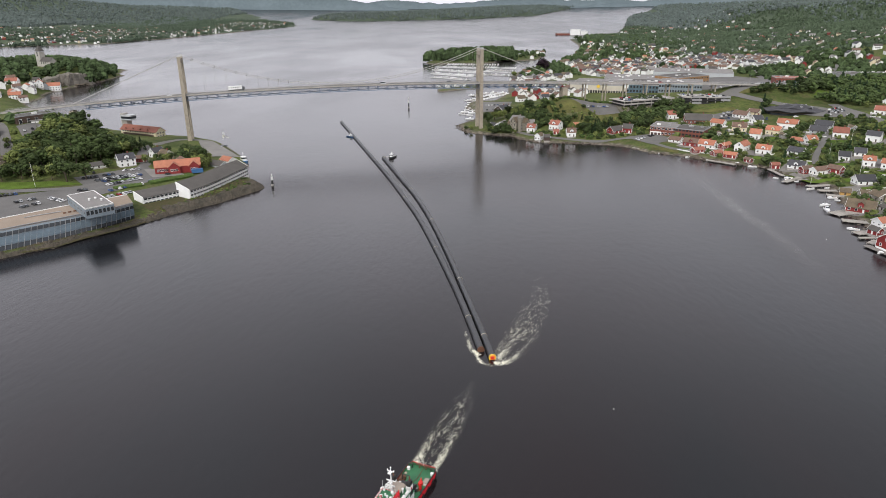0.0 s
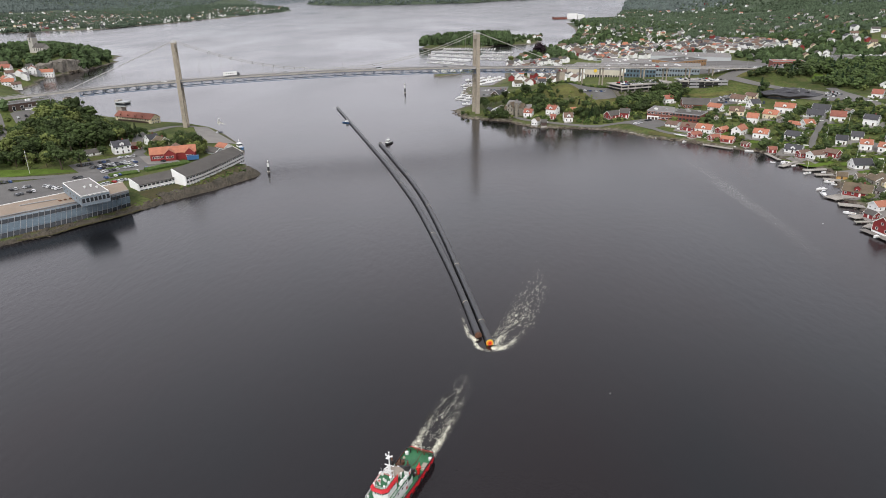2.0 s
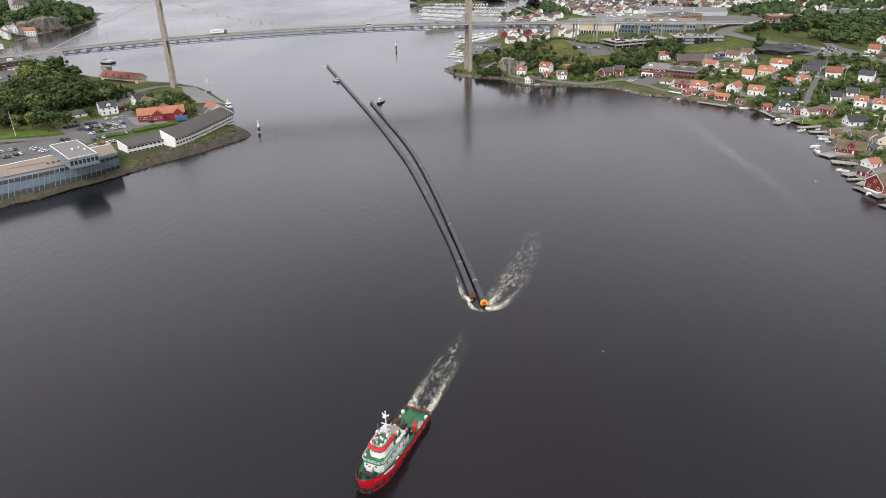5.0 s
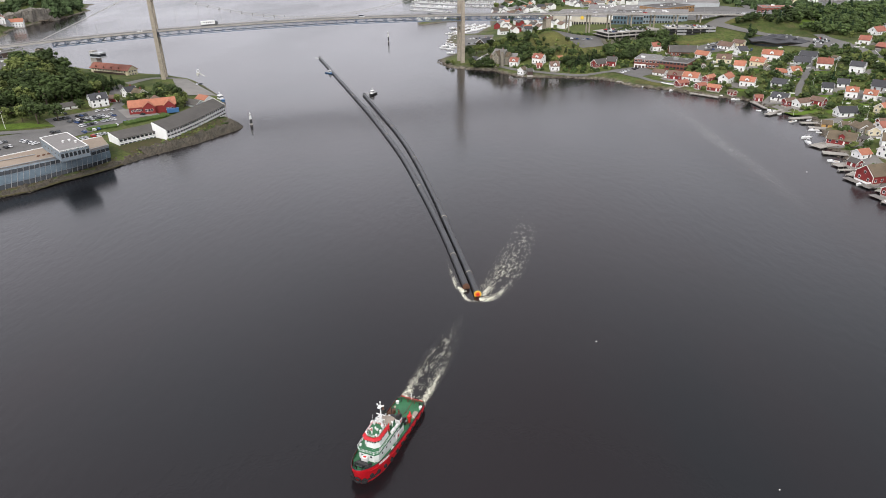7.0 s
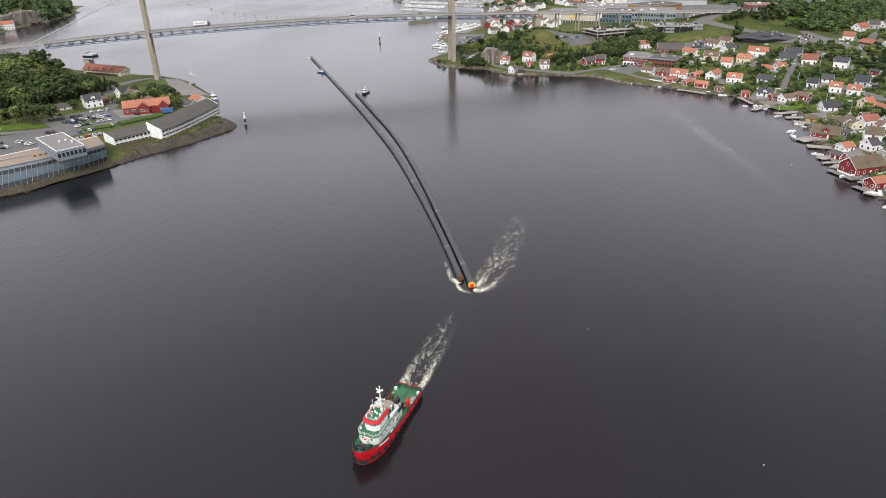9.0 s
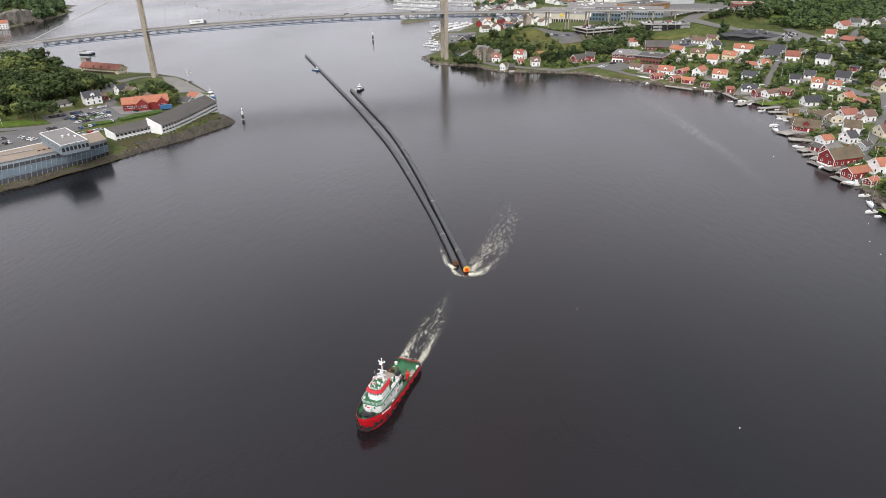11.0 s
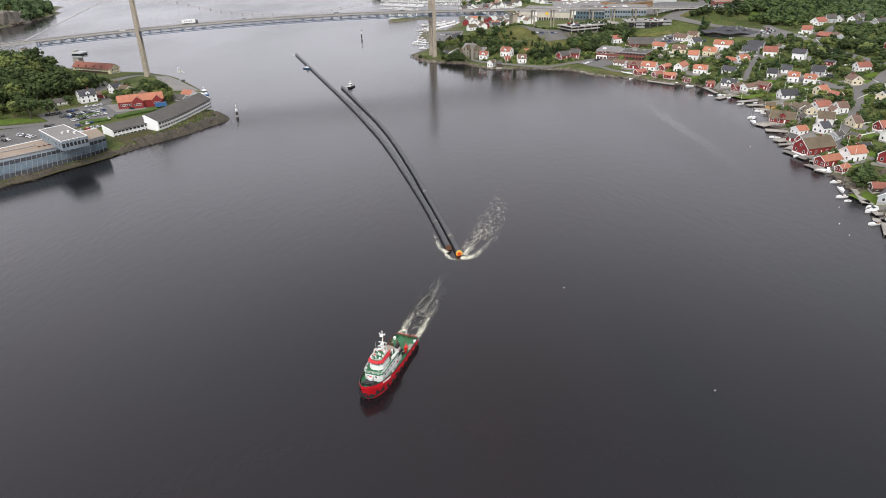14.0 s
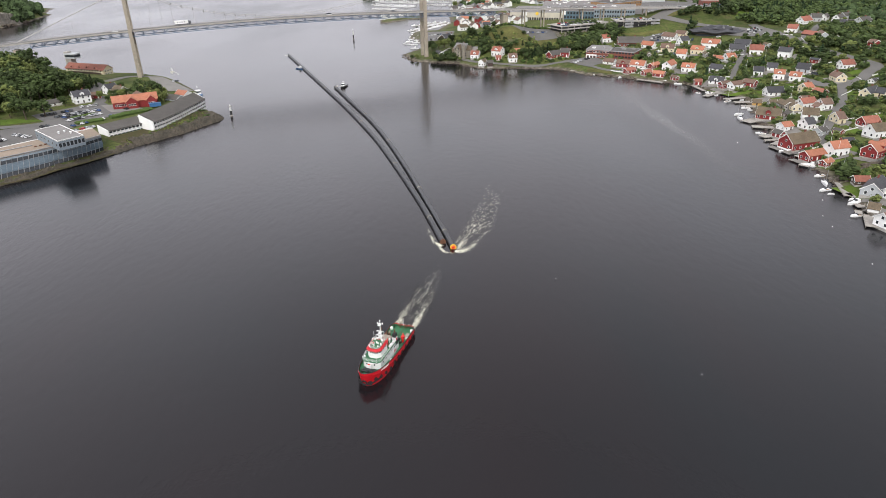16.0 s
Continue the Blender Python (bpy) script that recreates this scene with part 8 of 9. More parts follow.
def thicket(name, label, category, spots, protos, seed, sink=0.0):
    """Many crowns of real foliage in one mass; spots are x, y, height."""
    rnd = np.random.default_rng(seed)
    shapes = []
    for me in protos:
        v = np.zeros(len(me.vertices) * 3)
        me.vertices.foreach_get("co", v)
        shapes.append((v.reshape(-1, 3), [tuple(p.vertices) for p in me.polygons]))
    V, F, k = [], [], 0
    for x, y, h in spots:
        v, f = shapes[int(rnd.integers(len(shapes)))]
        a = rnd.uniform(0, 6.283)
        w = h * rnd.uniform(0.85, 1.25)
        q = np.stack([x + w * (v[:, 0] * math.cos(a) - v[:, 1] * math.sin(a)), y + w * (v[:, 0] * math.sin(a) + v[:, 1] * math.cos(a)), gz(x, y) + h * (v[:, 2] - sink)], -1)
        V.append(q)
        F += [tuple(i + k for i in t) for t in f]
        k += len(v)
    me = bpy.data.meshes.new(name)
    me.from_pydata(np.concatenate(V).tolist(), [], F)
    me.materials.append(protos[0].materials[0])
    return tagged(new(name, me), label, category, kind="stuff")


def strew(n, x0, y0, x1, y1, lo, hi, gap, seed, keep, zmin=1.6):
    rnd = random.Random(seed)
    out = []
    for _ in range(n * 30):
        if len(out) >= n:
            break
        x, y = rnd.uniform(x0, x1), rnd.uniform(y0, y1)
        if gz(x, y) < zmin or not keep(x, y) or any((x - a) ** 2 + (y - b) ** 2 < gap * gap for a, b, _ in out):
            continue
        out.append((x, y, rnd.uniform(lo, hi)))
    return out


shed_rng = random.Random(9)
for x, y, h in strew(26, 215.2, 225.4, 368.7, 585.1, 3.2, 4.6, 16, 361, lambda x, y: free(x, y, 2.2)):
    house(x, y, shed_rng.uniform(0, 180), shed_rng.uniform(4, 7), shed_rng.uniform(3.2, 4.6), h, shed_rng.choice(("white_wood", "red_wood", "grey_wood", "dark_wood", "old_wood")), shed_rng.choice(("tile_orange", "tile_brown", "tile_black", "roof_slate", "roof_moss")))
for x, y, h in strew(26, 231.5, 286.7, 385.3, 618.8, 1, 2, 9, 362, lambda x, y: free(x, y, -0.4)):
    car(x, y, shed_rng.uniform(0.3, 349.1), None, h > 1.85)

lite = {m: [crown_mesh("crown", "broad", M[m], 60 + i, 30, 70, 1.6) for i in range(3)] for m in ("leaf_a", "leaf_b", "hedge")}
lite_c = [crown_mesh("crown", "conifer", M["leaf_c"], 70 + i, 30, 50, 1.5) for i in range(2)]
shrub = {m: [crown_mesh("foliage", "broad", M[m], 80 + i, 13, 24, 2.1) for i in range(3)] for m in ("leaf_a", "leaf_b", "hedge")}
in_village = lambda x, y: free(x, y, -0.9) and x > 205 and noise.noise((x * 0.06, y * 0.06, 4.0)) > -0.12
for k, (m, tone) in enumerate((("leaf_a", "dark green"), ("leaf_b", "light green"), ("hedge", "dense green"))):
    thicket("shrubs", f"{tone} garden shrubs between the village houses", "shrubs", strew((420, 760, 430)[k], 205.8, 216.1, 368.5, 594, 2.2, 5.2, 1.3, 300 + k, in_village), shrub[m], 30 + k, 0.36)
    thicket("shrubs", f"{tone} scrub on the slopes below the viaduct", "shrubs", strew(230, 58.2, 589.9, 241.6, 681, 2.5, 5.5, 1.8, 310 + k, near_bridge), shrub[m], 34 + k, 0.36)
    thicket("shrubs", f"{tone} undergrowth on the wooded headland", "shrubs", strew(110, -346.4, 435, -233.6, 545.2, 2.5, 5.0, 2.0, 320 + k, lambda x, y: free(x, y) and gz(x, y) > 8.2), shrub[m], 38 + k, 0.36)
    thicket("shrubs", f"{tone} low scrub on the rocky shore slope", "shrubs", strew(26, -196.8, 378, -134.1, 476.2, 1.2, 2.4, 1.2, 330 + k, lambda x, y: 2.0 < gz(x, y) < 6.2 and x > -172 + (y - 392) * 0.3), shrub[m], 42 + k, 0.36)
thicket("trees", "broadleaf trees on the steep ground by the bridge road", "trees", strew(150, -439.9, 399.6, -310.2, 585.5, 6, 12, 4.6, 351, lambda x, y: free(x, y, 1.0)), lite["leaf_a"], 61, 0.12)
thicket("trees", "light green trees on the steep ground by the bridge road", "trees", strew(50, -439.9, 399.6, -310.2, 585.5, 5, 10, 4.6, 352, lambda x, y: free(x, y, 1.0)), lite["leaf_b"], 62, 0.12)
thicket("trees", "young broadleaf trees below the low parking garage", "trees", [(164 + i * 1.7 + (i * 7 % 5) * 0.4, 637 + i * 0.42 - (i * 3 % 7), 9.8 + (i * 5 % 4) * 0.9) for i in range(36)], lite["leaf_a"], 63, 0.12)
thicket("trees", "dense broadleaf trees on the slope beside the pier", "trees", strew(90, 35.3, 623.9, 106, 646, 5, 8.5, 3.8, 353, free), lite["leaf_a"], 64, 0.12)
thicket("trees", "lighter trees on the slope beside the pier", "trees", strew(30, 35.3, 620.2, 108, 646, 4, 7, 3.8, 354, free), lite["leaf_b"], 65, 0.12)
thicket("trees", "tall dark broadleaf trees between the village houses", "trees", strew(75, 218.8, 239.6, 385.9, 583.4, 7, 11, 7, 355, lambda x, y: free(x, y, 1.2)), lite["leaf_a"], 66, 0.12)
thicket("trees", "dark spruces between the village houses", "trees", strew(26, 218.8, 239.6, 385.9, 583.4, 7, 12, 9, 356, lambda x, y: free(x, y, 1.0)), lite_c, 67, 0.05)
garden = lambda x, y: free(x, y, 0.2) and x > 209
thicket("trees", "broadleaf trees in the woods behind the shore", "trees", MORE_TREES["a"], lite["leaf_a"], 57, 0.12)
thicket("trees", "light green trees in the woods behind the shore", "trees", MORE_TREES["b"], lite["leaf_b"], 58, 0.12)
thicket("trees", "spruces in the woods behind the shore", "trees", MORE_TREES["c"], lite_c, 59, 0.05)
thicket("garden_trees", "small broadleaf trees in the village gardens", "trees", strew(230, 209.5, 225.6, 385.7, 601.2, 4.0, 8.0, 4.5, 340, garden), lite["leaf_a"], 50, 0.12)
thicket("garden_trees", "light green trees in the village gardens", "trees", strew(150, 209.5, 225.6, 385.7, 601.2, 4.0, 7.5, 4.5, 341, garden), lite["leaf_b"], 51, 0.12)
thicket("hill_trees", "broadleaf wood on the hillside above the village", "trees", strew(260, 363, 402, 508.1, 576.2, 6, 11, 4.5, 342, lambda x, y: free(x, y, 1.0)), lite["leaf_a"], 52, 0.12)
thicket("hill_trees", "lighter broadleaf trees above the village", "trees", strew(90, 363, 402, 503.5, 624.5, 5, 9, 4.5, 343, lambda x, y: free(x, y, 1.0)), lite["leaf_b"], 53, 0.12)
thicket("hill_trees", "mixed wood beside the main road", "trees", strew(230, 363.3, 629.5, 530.4, 745.6, 8, 14, 5, 344, lambda x, y: free(x, y, 1.0)), lite["leaf_a"], 54, 0.12)
thicket("hill_trees", "spruces in the wood beside the main road", "trees", strew(60, 363.3, 629.5, 530.4, 745.6, 9, 15, 5, 345, lambda x, y: free(x, y, 1.0)), lite_c, 55, 0.05)


# ---- far woods, as one mass for each shore ----
CLEARED = set()


def clear_round(x, y):
    """Keeps the woods off a house and the ground on its camera side."""
    for u, v in [(u, v) for u in (-6, 6) for v in (-15, -5, 4)]:
        CLEARED.add((math.floor((x + u + v * x / y) / 10), math.floor((y + v) / 10)))


def wood(name, label, n, where, lo, hi, conifer, seed, material, boxes, far=True):
    """A wood of many small jittered crowns inside the given boxes of the plan."""
    rnd = np.random.default_rng(seed)
    xy = []
    for x0, y0, x1, y1 in boxes:
        k = int(n / len(boxes))
        xy.append(np.stack([rnd.uniform(x0, x1, k), rnd.uniform(y0, y1, k)], -1))
    xy = np.concatenate(xy)
    keepm = where(xy[:, 0], xy[:, 1])
    xy = xy[keepm]
    z = ground(xy[:, 0], xy[:, 1])
    ok = z - swell(np.hypot(xy[:, 0], xy[:, 1])) > 1.5
    cells = np.floor(xy / 10).astype(int)
    ok &= np.array([(a, b) not in CLEARED for a, b in cells.tolist()])
    xy, z = xy[ok], z[ok]
    m = len(xy)
    h = rnd.uniform(lo, hi, m)
    con = rnd.random(m) < conifer
    n_ring = 4 if far else 6
    prof_b = [(0.08, 0.52), (0.62, 0.5)] if far else [(0.1, 0.36), (0.42, 0.52), (0.8, 0.36)]
    prof_c = [(0.05, 0.4), (0.5, 0.26)] if far else [(0.08, 0.3), (0.42, 0.22), (0.75, 0.1)]
    rings = len(prof_b)
    ang = np.arange(n_ring) * 2 * np.pi / n_ring
    turn = rnd.uniform(0, 6.3, (m, 1))
    V = np.zeros((m, rings * n_ring + 1, 3))
    for r in range(rings):
        rad = np.where(con, prof_c[r][1], prof_b[r][1])[:, None] * h[:, None] * rnd.uniform(0.75, 1.25, (m, n_ring))
        zz = (np.where(con, prof_c[r][0], prof_b[r][0])[:, None] + rnd.uniform(-0.07, 0.07, (m, n_ring))) * h[:, None]
        a = ang[None] + turn + 0.5 * r
        V[:, r * n_ring:(r + 1) * n_ring, 0] = xy[:, 0:1] + rad * np.cos(a)
        V[:, r * n_ring:(r + 1) * n_ring, 1] = xy[:, 1:2] + rad * np.sin(a)
        V[:, r * n_ring:(r + 1) * n_ring, 2] = z[:, None] - 0.6 + zz
    V[:, -1] = np.stack([xy[:, 0], xy[:, 1], z + h], -1)
    size = rings * n_ring + 1
    f = [(r * n_ring + i, r * n_ring + (i + 1) % n_ring, (r + 1) * n_ring + (i + 1) % n_ring, (r + 1) * n_ring + i) for r in range(rings - 1) for i in range(n_ring)]
    F4 = (np.array(f)[None] + (np.arange(m) * size)[:, None, None]).reshape(-1, 4)
    t = [((rings - 1) * n_ring + i, (rings - 1) * n_ring + (i + 1) % n_ring, rings * n_ring) for i in range(n_ring)]
    F3 = (np.array(t)[None] + (np.arange(m) * size)[:, None, None]).reshape(-1, 3)
    me = bpy.data.meshes.new(name)
    me.from_pydata(V.reshape(-1, 3).tolist(), [], F4.tolist() + F3.tolist())
    me.materials.append(material)
    ob = new(name, me)
    return tagged(ob, label, "woodland", kind="stuff")


def patchy(seed, cut):
    def test(x, y):
        v = np.array([noise.noise((a * 0.006, b * 0.006, seed)) for a, b in zip(x, y)])
        return v > cut
    return test


# ---- far houses ----
FAR_WALLS = ["white_wood"] * 11 + ["cream_wood", "red_wood", "grey_wood", "grey_wood"]
FAR_ROOFS = ["tile_orange", "tile_brown", "tile_brown", "tile_brown", "tile_black", "roof_grey", "roof_grey", "roof_slate", "roof_slate", "roof_moss", "tile_black"]


def far_house_meshes(k):
    r = random.Random(500 + k)
    L, W, hr = r.uniform(8.5, 12), r.uniform(7, 8.5), r.uniform(7, 9)
    he = hr - 0.75 * W / 2
    wall, roof = FAR_WALLS[k % len(FAR_WALLS)], FAR_ROOFS[(k * 7 + 1) % len(FAR_ROOFS)]
    wins = []
    for s in (-1, 1):
        for i in range(3):
            for f in (1.2, 3.6):
                if f + 1 < he:
                    wins.append((-L / 3 + i * L / 3, s * (W / 2), f))
    return gable_wall(Geo(), L, W, he, hr, -2.5).mesh("wall", M[wall]), gable_roof(Geo(), L, W, he, hr).mesh("roof", M[roof]), wins[:6], f"{TONE[wall]} house with {COVER[roof]} in the town"


far_kinds = [far_house_meshes(k) for k in range(20)]
far_win = Geo().box(-0.7, -0.08, 0, 0.7, 0.08, 1.3).mesh("window", M["glass"])
far_rng = random.Random(42)
far_spots = []


def town(n, x0, y0, x1, y1, gap, aim=0.0, group="town houses", keep=None):
    made = tries = 0
    while made < n and tries < 60 * n:
        tries += 1
        x, y = far_rng.uniform(x0, x1), far_rng.uniform(y0, y1)
        z = hz(x, y)
        if z < 1.2 or any((x - a) ** 2 + (y - b) ** 2 < gap * gap for a, b in far_spots) or (keep and not keep(x, y)):
            continue
        wall, roof, wins, label = far_rng.choice(far_kinds)
        ob = thing("house", pose(x, y, max(gz(x, y), z), 0, 0, aim + far_rng.choice((0, 90, 90)) + far_rng.uniform(-25, 25)), label, "house", group)
        part("wall", wall, None, ob)
        part("roof", roof, None, ob)
        if y < 1250:
            for wx, wy, wz in wins[:4]:
                part("window", far_win, None, ob, m=pose(wx, wy, wz))
        far_spots.append((x, y))
        clear_round(x, y)
        made += 1


def far_town(label, n, x0, y0, x1, y1, gap, aim):
    """Houses too far off to pick apart, in one mass."""
    V, F, I = [], [], []
    names = sorted(set(FAR_WALLS)) + sorted(set(FAR_ROOFS)) + ["glass"]
    rnd = random.Random(label)
    spots = []
    for _ in range(60 * n):
        if len(spots) >= n:
            break
        x, y = rnd.uniform(x0, x1), rnd.uniform(y0, y1)
        z = gz(x, y)
        if z < 1.2 + float(swell(np.hypot(x, y))) or (183 < x < 429 and 771 < y < 1046) or any((x - a) ** 2 + (y - b) ** 2 < gap * gap for a, b in spots) or any((x - a) ** 2 + (y - b) ** 2 < 81 for a, b in far_spots):
            continue
        spots.append((x, y))
        clear_round(x, y)
        L, W, hr = rnd.uniform(8, 12), rnd.uniform(6.5, 8), rnd.uniform(6, 8)
        he = hr - 0.7 * W / 2
        m = pose(x, y, z, 0, 0, aim + rnd.choice((0, 90, 90)) + rnd.uniform(-25, 25))
        for geo, key in ((gable_wall(Geo(), L, W, he, hr, -3), rnd.choice(FAR_WALLS)), (gable_roof(Geo(), L, W, he, hr), rnd.choice(FAR_ROOFS)), (Geo().box(-L / 3, -W / 2 - 0.05, 1.4, L / 3, -W / 2 + 0.1, 2.7), "glass")):
            k = len(V)
            V += [tuple(m @ Vector(v)) for v in geo.v]
            F += [tuple(i + k for i in f) for f in geo.f]
            I += [names.index(key)] * len(geo.f)
    me = bpy.data.meshes.new("far_houses")
    me.from_pydata(V, [], F)
    for q in names:
        me.materials.append(M[q])
    me.polygons.foreach_set("material_index", I)
    return tagged(new("far_houses", me), label, "houses", kind="stuff")


out_of_halls = lambda x, y: not (141 < x < 429 and 771 < y < 1046) and free(x, y)
town(118, 211.3, 1061, 545.2, 1354, 12, 10, keep=out_of_halls)
town(34, 81.2, 804, 184.4, 1073, 14, 10, keep=out_of_halls)
town(26, 483, 798.8, 655.5, 1115, 20, -10, keep=out_of_halls)
town(18, -626.5, 823.4, -541, 977.1, 12, 35, "old town houses")
far_town("scattered houses on the wooded hillside", 75, 501.2, 843.6, 834.5, 1294, 20, -10)
far_town("white houses among trees above the town", 105, 416, 1359, 906.3, 1802, 24, 0)
far_town("pale houses high on the wooded slope", 70, 769.2, 1105, 1180, 1565, 26, 0)
far_town("small white houses along the far side of the bay", 90, 505.1, 1859, 1061, 2830, 26, 10)
far_town("houses above the street at the wood's edge", 14, 492.9, 543.3, 626, 742.1, 24, -15)
far_town("white houses in rows along the far shore", 120, -1342, 1807, -946.3, 2585, 20, 30)
far_town("white houses climbing the slope above the far shore", 110, -1520, 2050, -1120, 2760, 22, 30)
far_town("small white houses high above the far shore", 60, -1660, 2350, -1250, 3000, 26, 10)
far_town("small white houses on the far headland", 130, -1094, 2495, -767.7, 3568, 22, 30)
far_town("white houses along the bay beyond the harbour", 80, 230.9, 1371, 514.7, 1995, 20, 0)
far_town("tightly packed wooden houses of the town", 190, 220.3, 1060, 546.7, 1324, 10, 10)
far_town("harbour houses among trees", 40, 85.8, 821.5, 174.6, 1176, 11, 10)
far_town("few buildings at the end of the islet", 6, 161, 1412, 227, 1622, 22, 0)


# ---- woods round the far houses ----
M["wood_mix"] = mat("mixed_woodland", (0.050, 0.074, 0.032), 0.95, 0.35, 0.05, island=0.5, fine=6, spec=0.1)
# far woods paler and bluer: distance haze is mixed into their colours
M["wood_west_haze"] = mat("far_shore_woodland_haze_tint", (0.066, 0.09, 0.062), 0.95, 0.3, 0.02, island=0.22, fine=6, spec=0.1)
M["wood_far_haze"] = mat("hill_woodland_haze_tint", (0.062, 0.086, 0.052), 0.95, 0.3, 0.02, island=0.25, fine=6, spec=0.1)
M["wood_farther_haze"] = mat("far_woodland_haze_tint", (0.105, 0.128, 0.118), 0.95, 0.25, 0.02, island=0.15, fine=6, spec=0.0)
clear_town = lambda x, y: ~((x > 141) & (x < 429) & (y > 771) & (y < 1046)) & ~((np.abs(x - 433) < 27) & (y < 895)) & ~((x > 212) & (x < 552) & (y > 1030) & (y < 1391) & (np.sin(x * 0.9 + y * 1.7) < 0.75))
t1, t2 = patchy(3.3, -0.2), patchy(7.7, -0.3)
wood("woodland", "mixed green woodland on the slopes above the town", 15000, lambda x, y: t1(x, y) & clear_town(x, y), 6, 11, 0.3, 5, M["wood_mix"], [(440.6, 509.9, 783.2, 777.3), (387.2, 785.7, 843.5, 1174), (273.8, 1038, 903.8, 1389), (526.1, 278.7, 795.5, 613.7)], False)
wood("woodland", "dark wooded hills behind the town", 38000, t2, 6, 11, 0.6, 6, M["wood_far_haze"], [(590.5, 1088, 1471, 1904), (429.3, 1449, 1312, 2362), (1013, 1007, 2304, 2038), (644.2, 1840, 1982, 2973)])
wood("woodland", "distant wooded hills on the skyline", 18000, lambda x, y: x > -1e9, 9, 15, 0.6, 7, M["wood_farther_haze"], [(1204, 1893, 3312, 3956), (788.4, 2628, 1748, 4232), (820, 2500, 1700, 3100), (1300, 3900, 2900, 4900)])
wood("woodland", "pine wood covering the small islet", 900, lambda x, y: (x < 135) & (y > 1390), 11, 19, 0.75, 8, M["wood_mix"], [(-61.4, 1393, 166.6, 1555)], False)
wood("woodland", "low scrub on the end of the islet", 160, lambda x, y: x >= 135, 4, 8, 0.1, 9, M["wood_mix"], [(125.9, 1415, 227, 1622)], False)
wood("woodland", "green trees round the church hill", 1100, lambda x, y: (np.hypot(x + 642, y - 1058) > 26) & ~((x > -604) & (y < 969)), 7, 13, 0.1, 10, M["wood_mix"], [(-887, 987.3, -561.7, 1330), (-735.8, 1048, -571.4, 1203), (-896.8, 878.3, -611.8, 1054)], False)
wood("woodland", "trees behind the old town quay", 500, lambda x, y: x < -545, 6, 11, 0.1, 11, M["wood_mix"], [(-754.8, 775.7, -552.1, 950.6), (-558, 557.9, -347.9, 774.1), (-708, 505.8, -370.4, 682.6)], False)
wood("woodland", "trees on the steep ground beyond the bridge road", 260, lambda x, y: (x < -345) & (y > 414), 7, 12, 0.1, 17, M["wood_mix"], [(-523, 401.9, -341.5, 624.7)], False)
t3 = patchy(1.1, -0.3)
wood("woodland", "wooded far shore across the fjord", 34000, lambda x, y: t3(x, y) & ((inland(SHORE_FAR_WEST, x, y) > 420) | (np.sin(x * 1.3 + y * 2.1) > 0.35)), 6, 11, 0.5, 12, M["wood_west_haze"], [(-1734, 1734, -1051, 2541), (-1583, 2374, -939.2, 3220), (-1519, 2948, -772.7, 3773), (-1291, 1850, -1007, 2539)])
wood("woodland", "distant wooded hills of the far shore", 30000, lambda x, y: x < 1e9, 8, 15, 0.5, 13, M["wood_farther_haze"], [(-4500, 2400, -1718, 3255), (-3680, 3036, -1300, 4800), (-2569, 1683, -1688, 2666)])
wood("woodland", "low wooded islands across the fjord", 8000, lambda x, y: y > 0, 8, 14, 0.6, 14, M["wood_farther_haze"], [(-821.1, 3877, 860, 4880)])
wood("woodland", "woods along the bay beyond the harbour", 1800, lambda x, y: np.sin(x * 0.9 + y * 1.7) < 0.5, 7, 12, 0.4, 19, M["wood_mix"], [(205.2, 1376, 464.1, 1727), (325.2, 1695, 606, 2337)], False)
wood("woodland", "trees among the harbour houses", 420, lambda x, y: clear_town(x, y), 6, 11, 0.15, 15, M["wood_mix"], [(85.8, 821.5, 183.6, 1174), (94.1, 1083, 291.6, 1314), (175, 1133, 395.4, 1492)], False)


# ---- beacons, work boats, church, rocks and traffic ----
def beacon(x, y, h, label):
    ob = thing("beacon", pose(x, y, 0), label, "beacon", "channel beacons")
    part("base", Geo().cyl(0, 0, -3, 1.0, 1.1, 1.0, 14), M["concrete"], ob)
    part("lower_band", Geo().cyl(0, 0, 1.0, 0.45 * h, 0.85, 0.8, 14), M["black_metal"], ob, "black lower band")
    part("upper_band", Geo().cyl(0, 0, 0.45 * h, 0.8 * h, 0.8, 0.72, 14), M["white_metal"], ob, "white upper band")
    lan = part("lantern_gallery", Geo().cyl(0, 0, 0.8 * h, 0.83 * h, 1.0, n=14), M["black_metal"], ob)
    part("lantern", Geo().cyl(0, 0, 0.83 * h, 0.93 * h, 0.4, n=10).cyl(0, 0, 0.93 * h, h, 0.5, 0.06, 10), M["white_metal"], lan)
    part("mast", Geo().cyl(0.2, 0, 0.9 * h, 1.15 * h, 0.05, n=5), M["black_metal"], ob)


beacon(-126.8, 445.3, 8.5, "small white and black lighthouse beacon standing in the water")
beacon(-52.3, 800.2, 12, "tall white and black lighthouse beacon in mid channel")


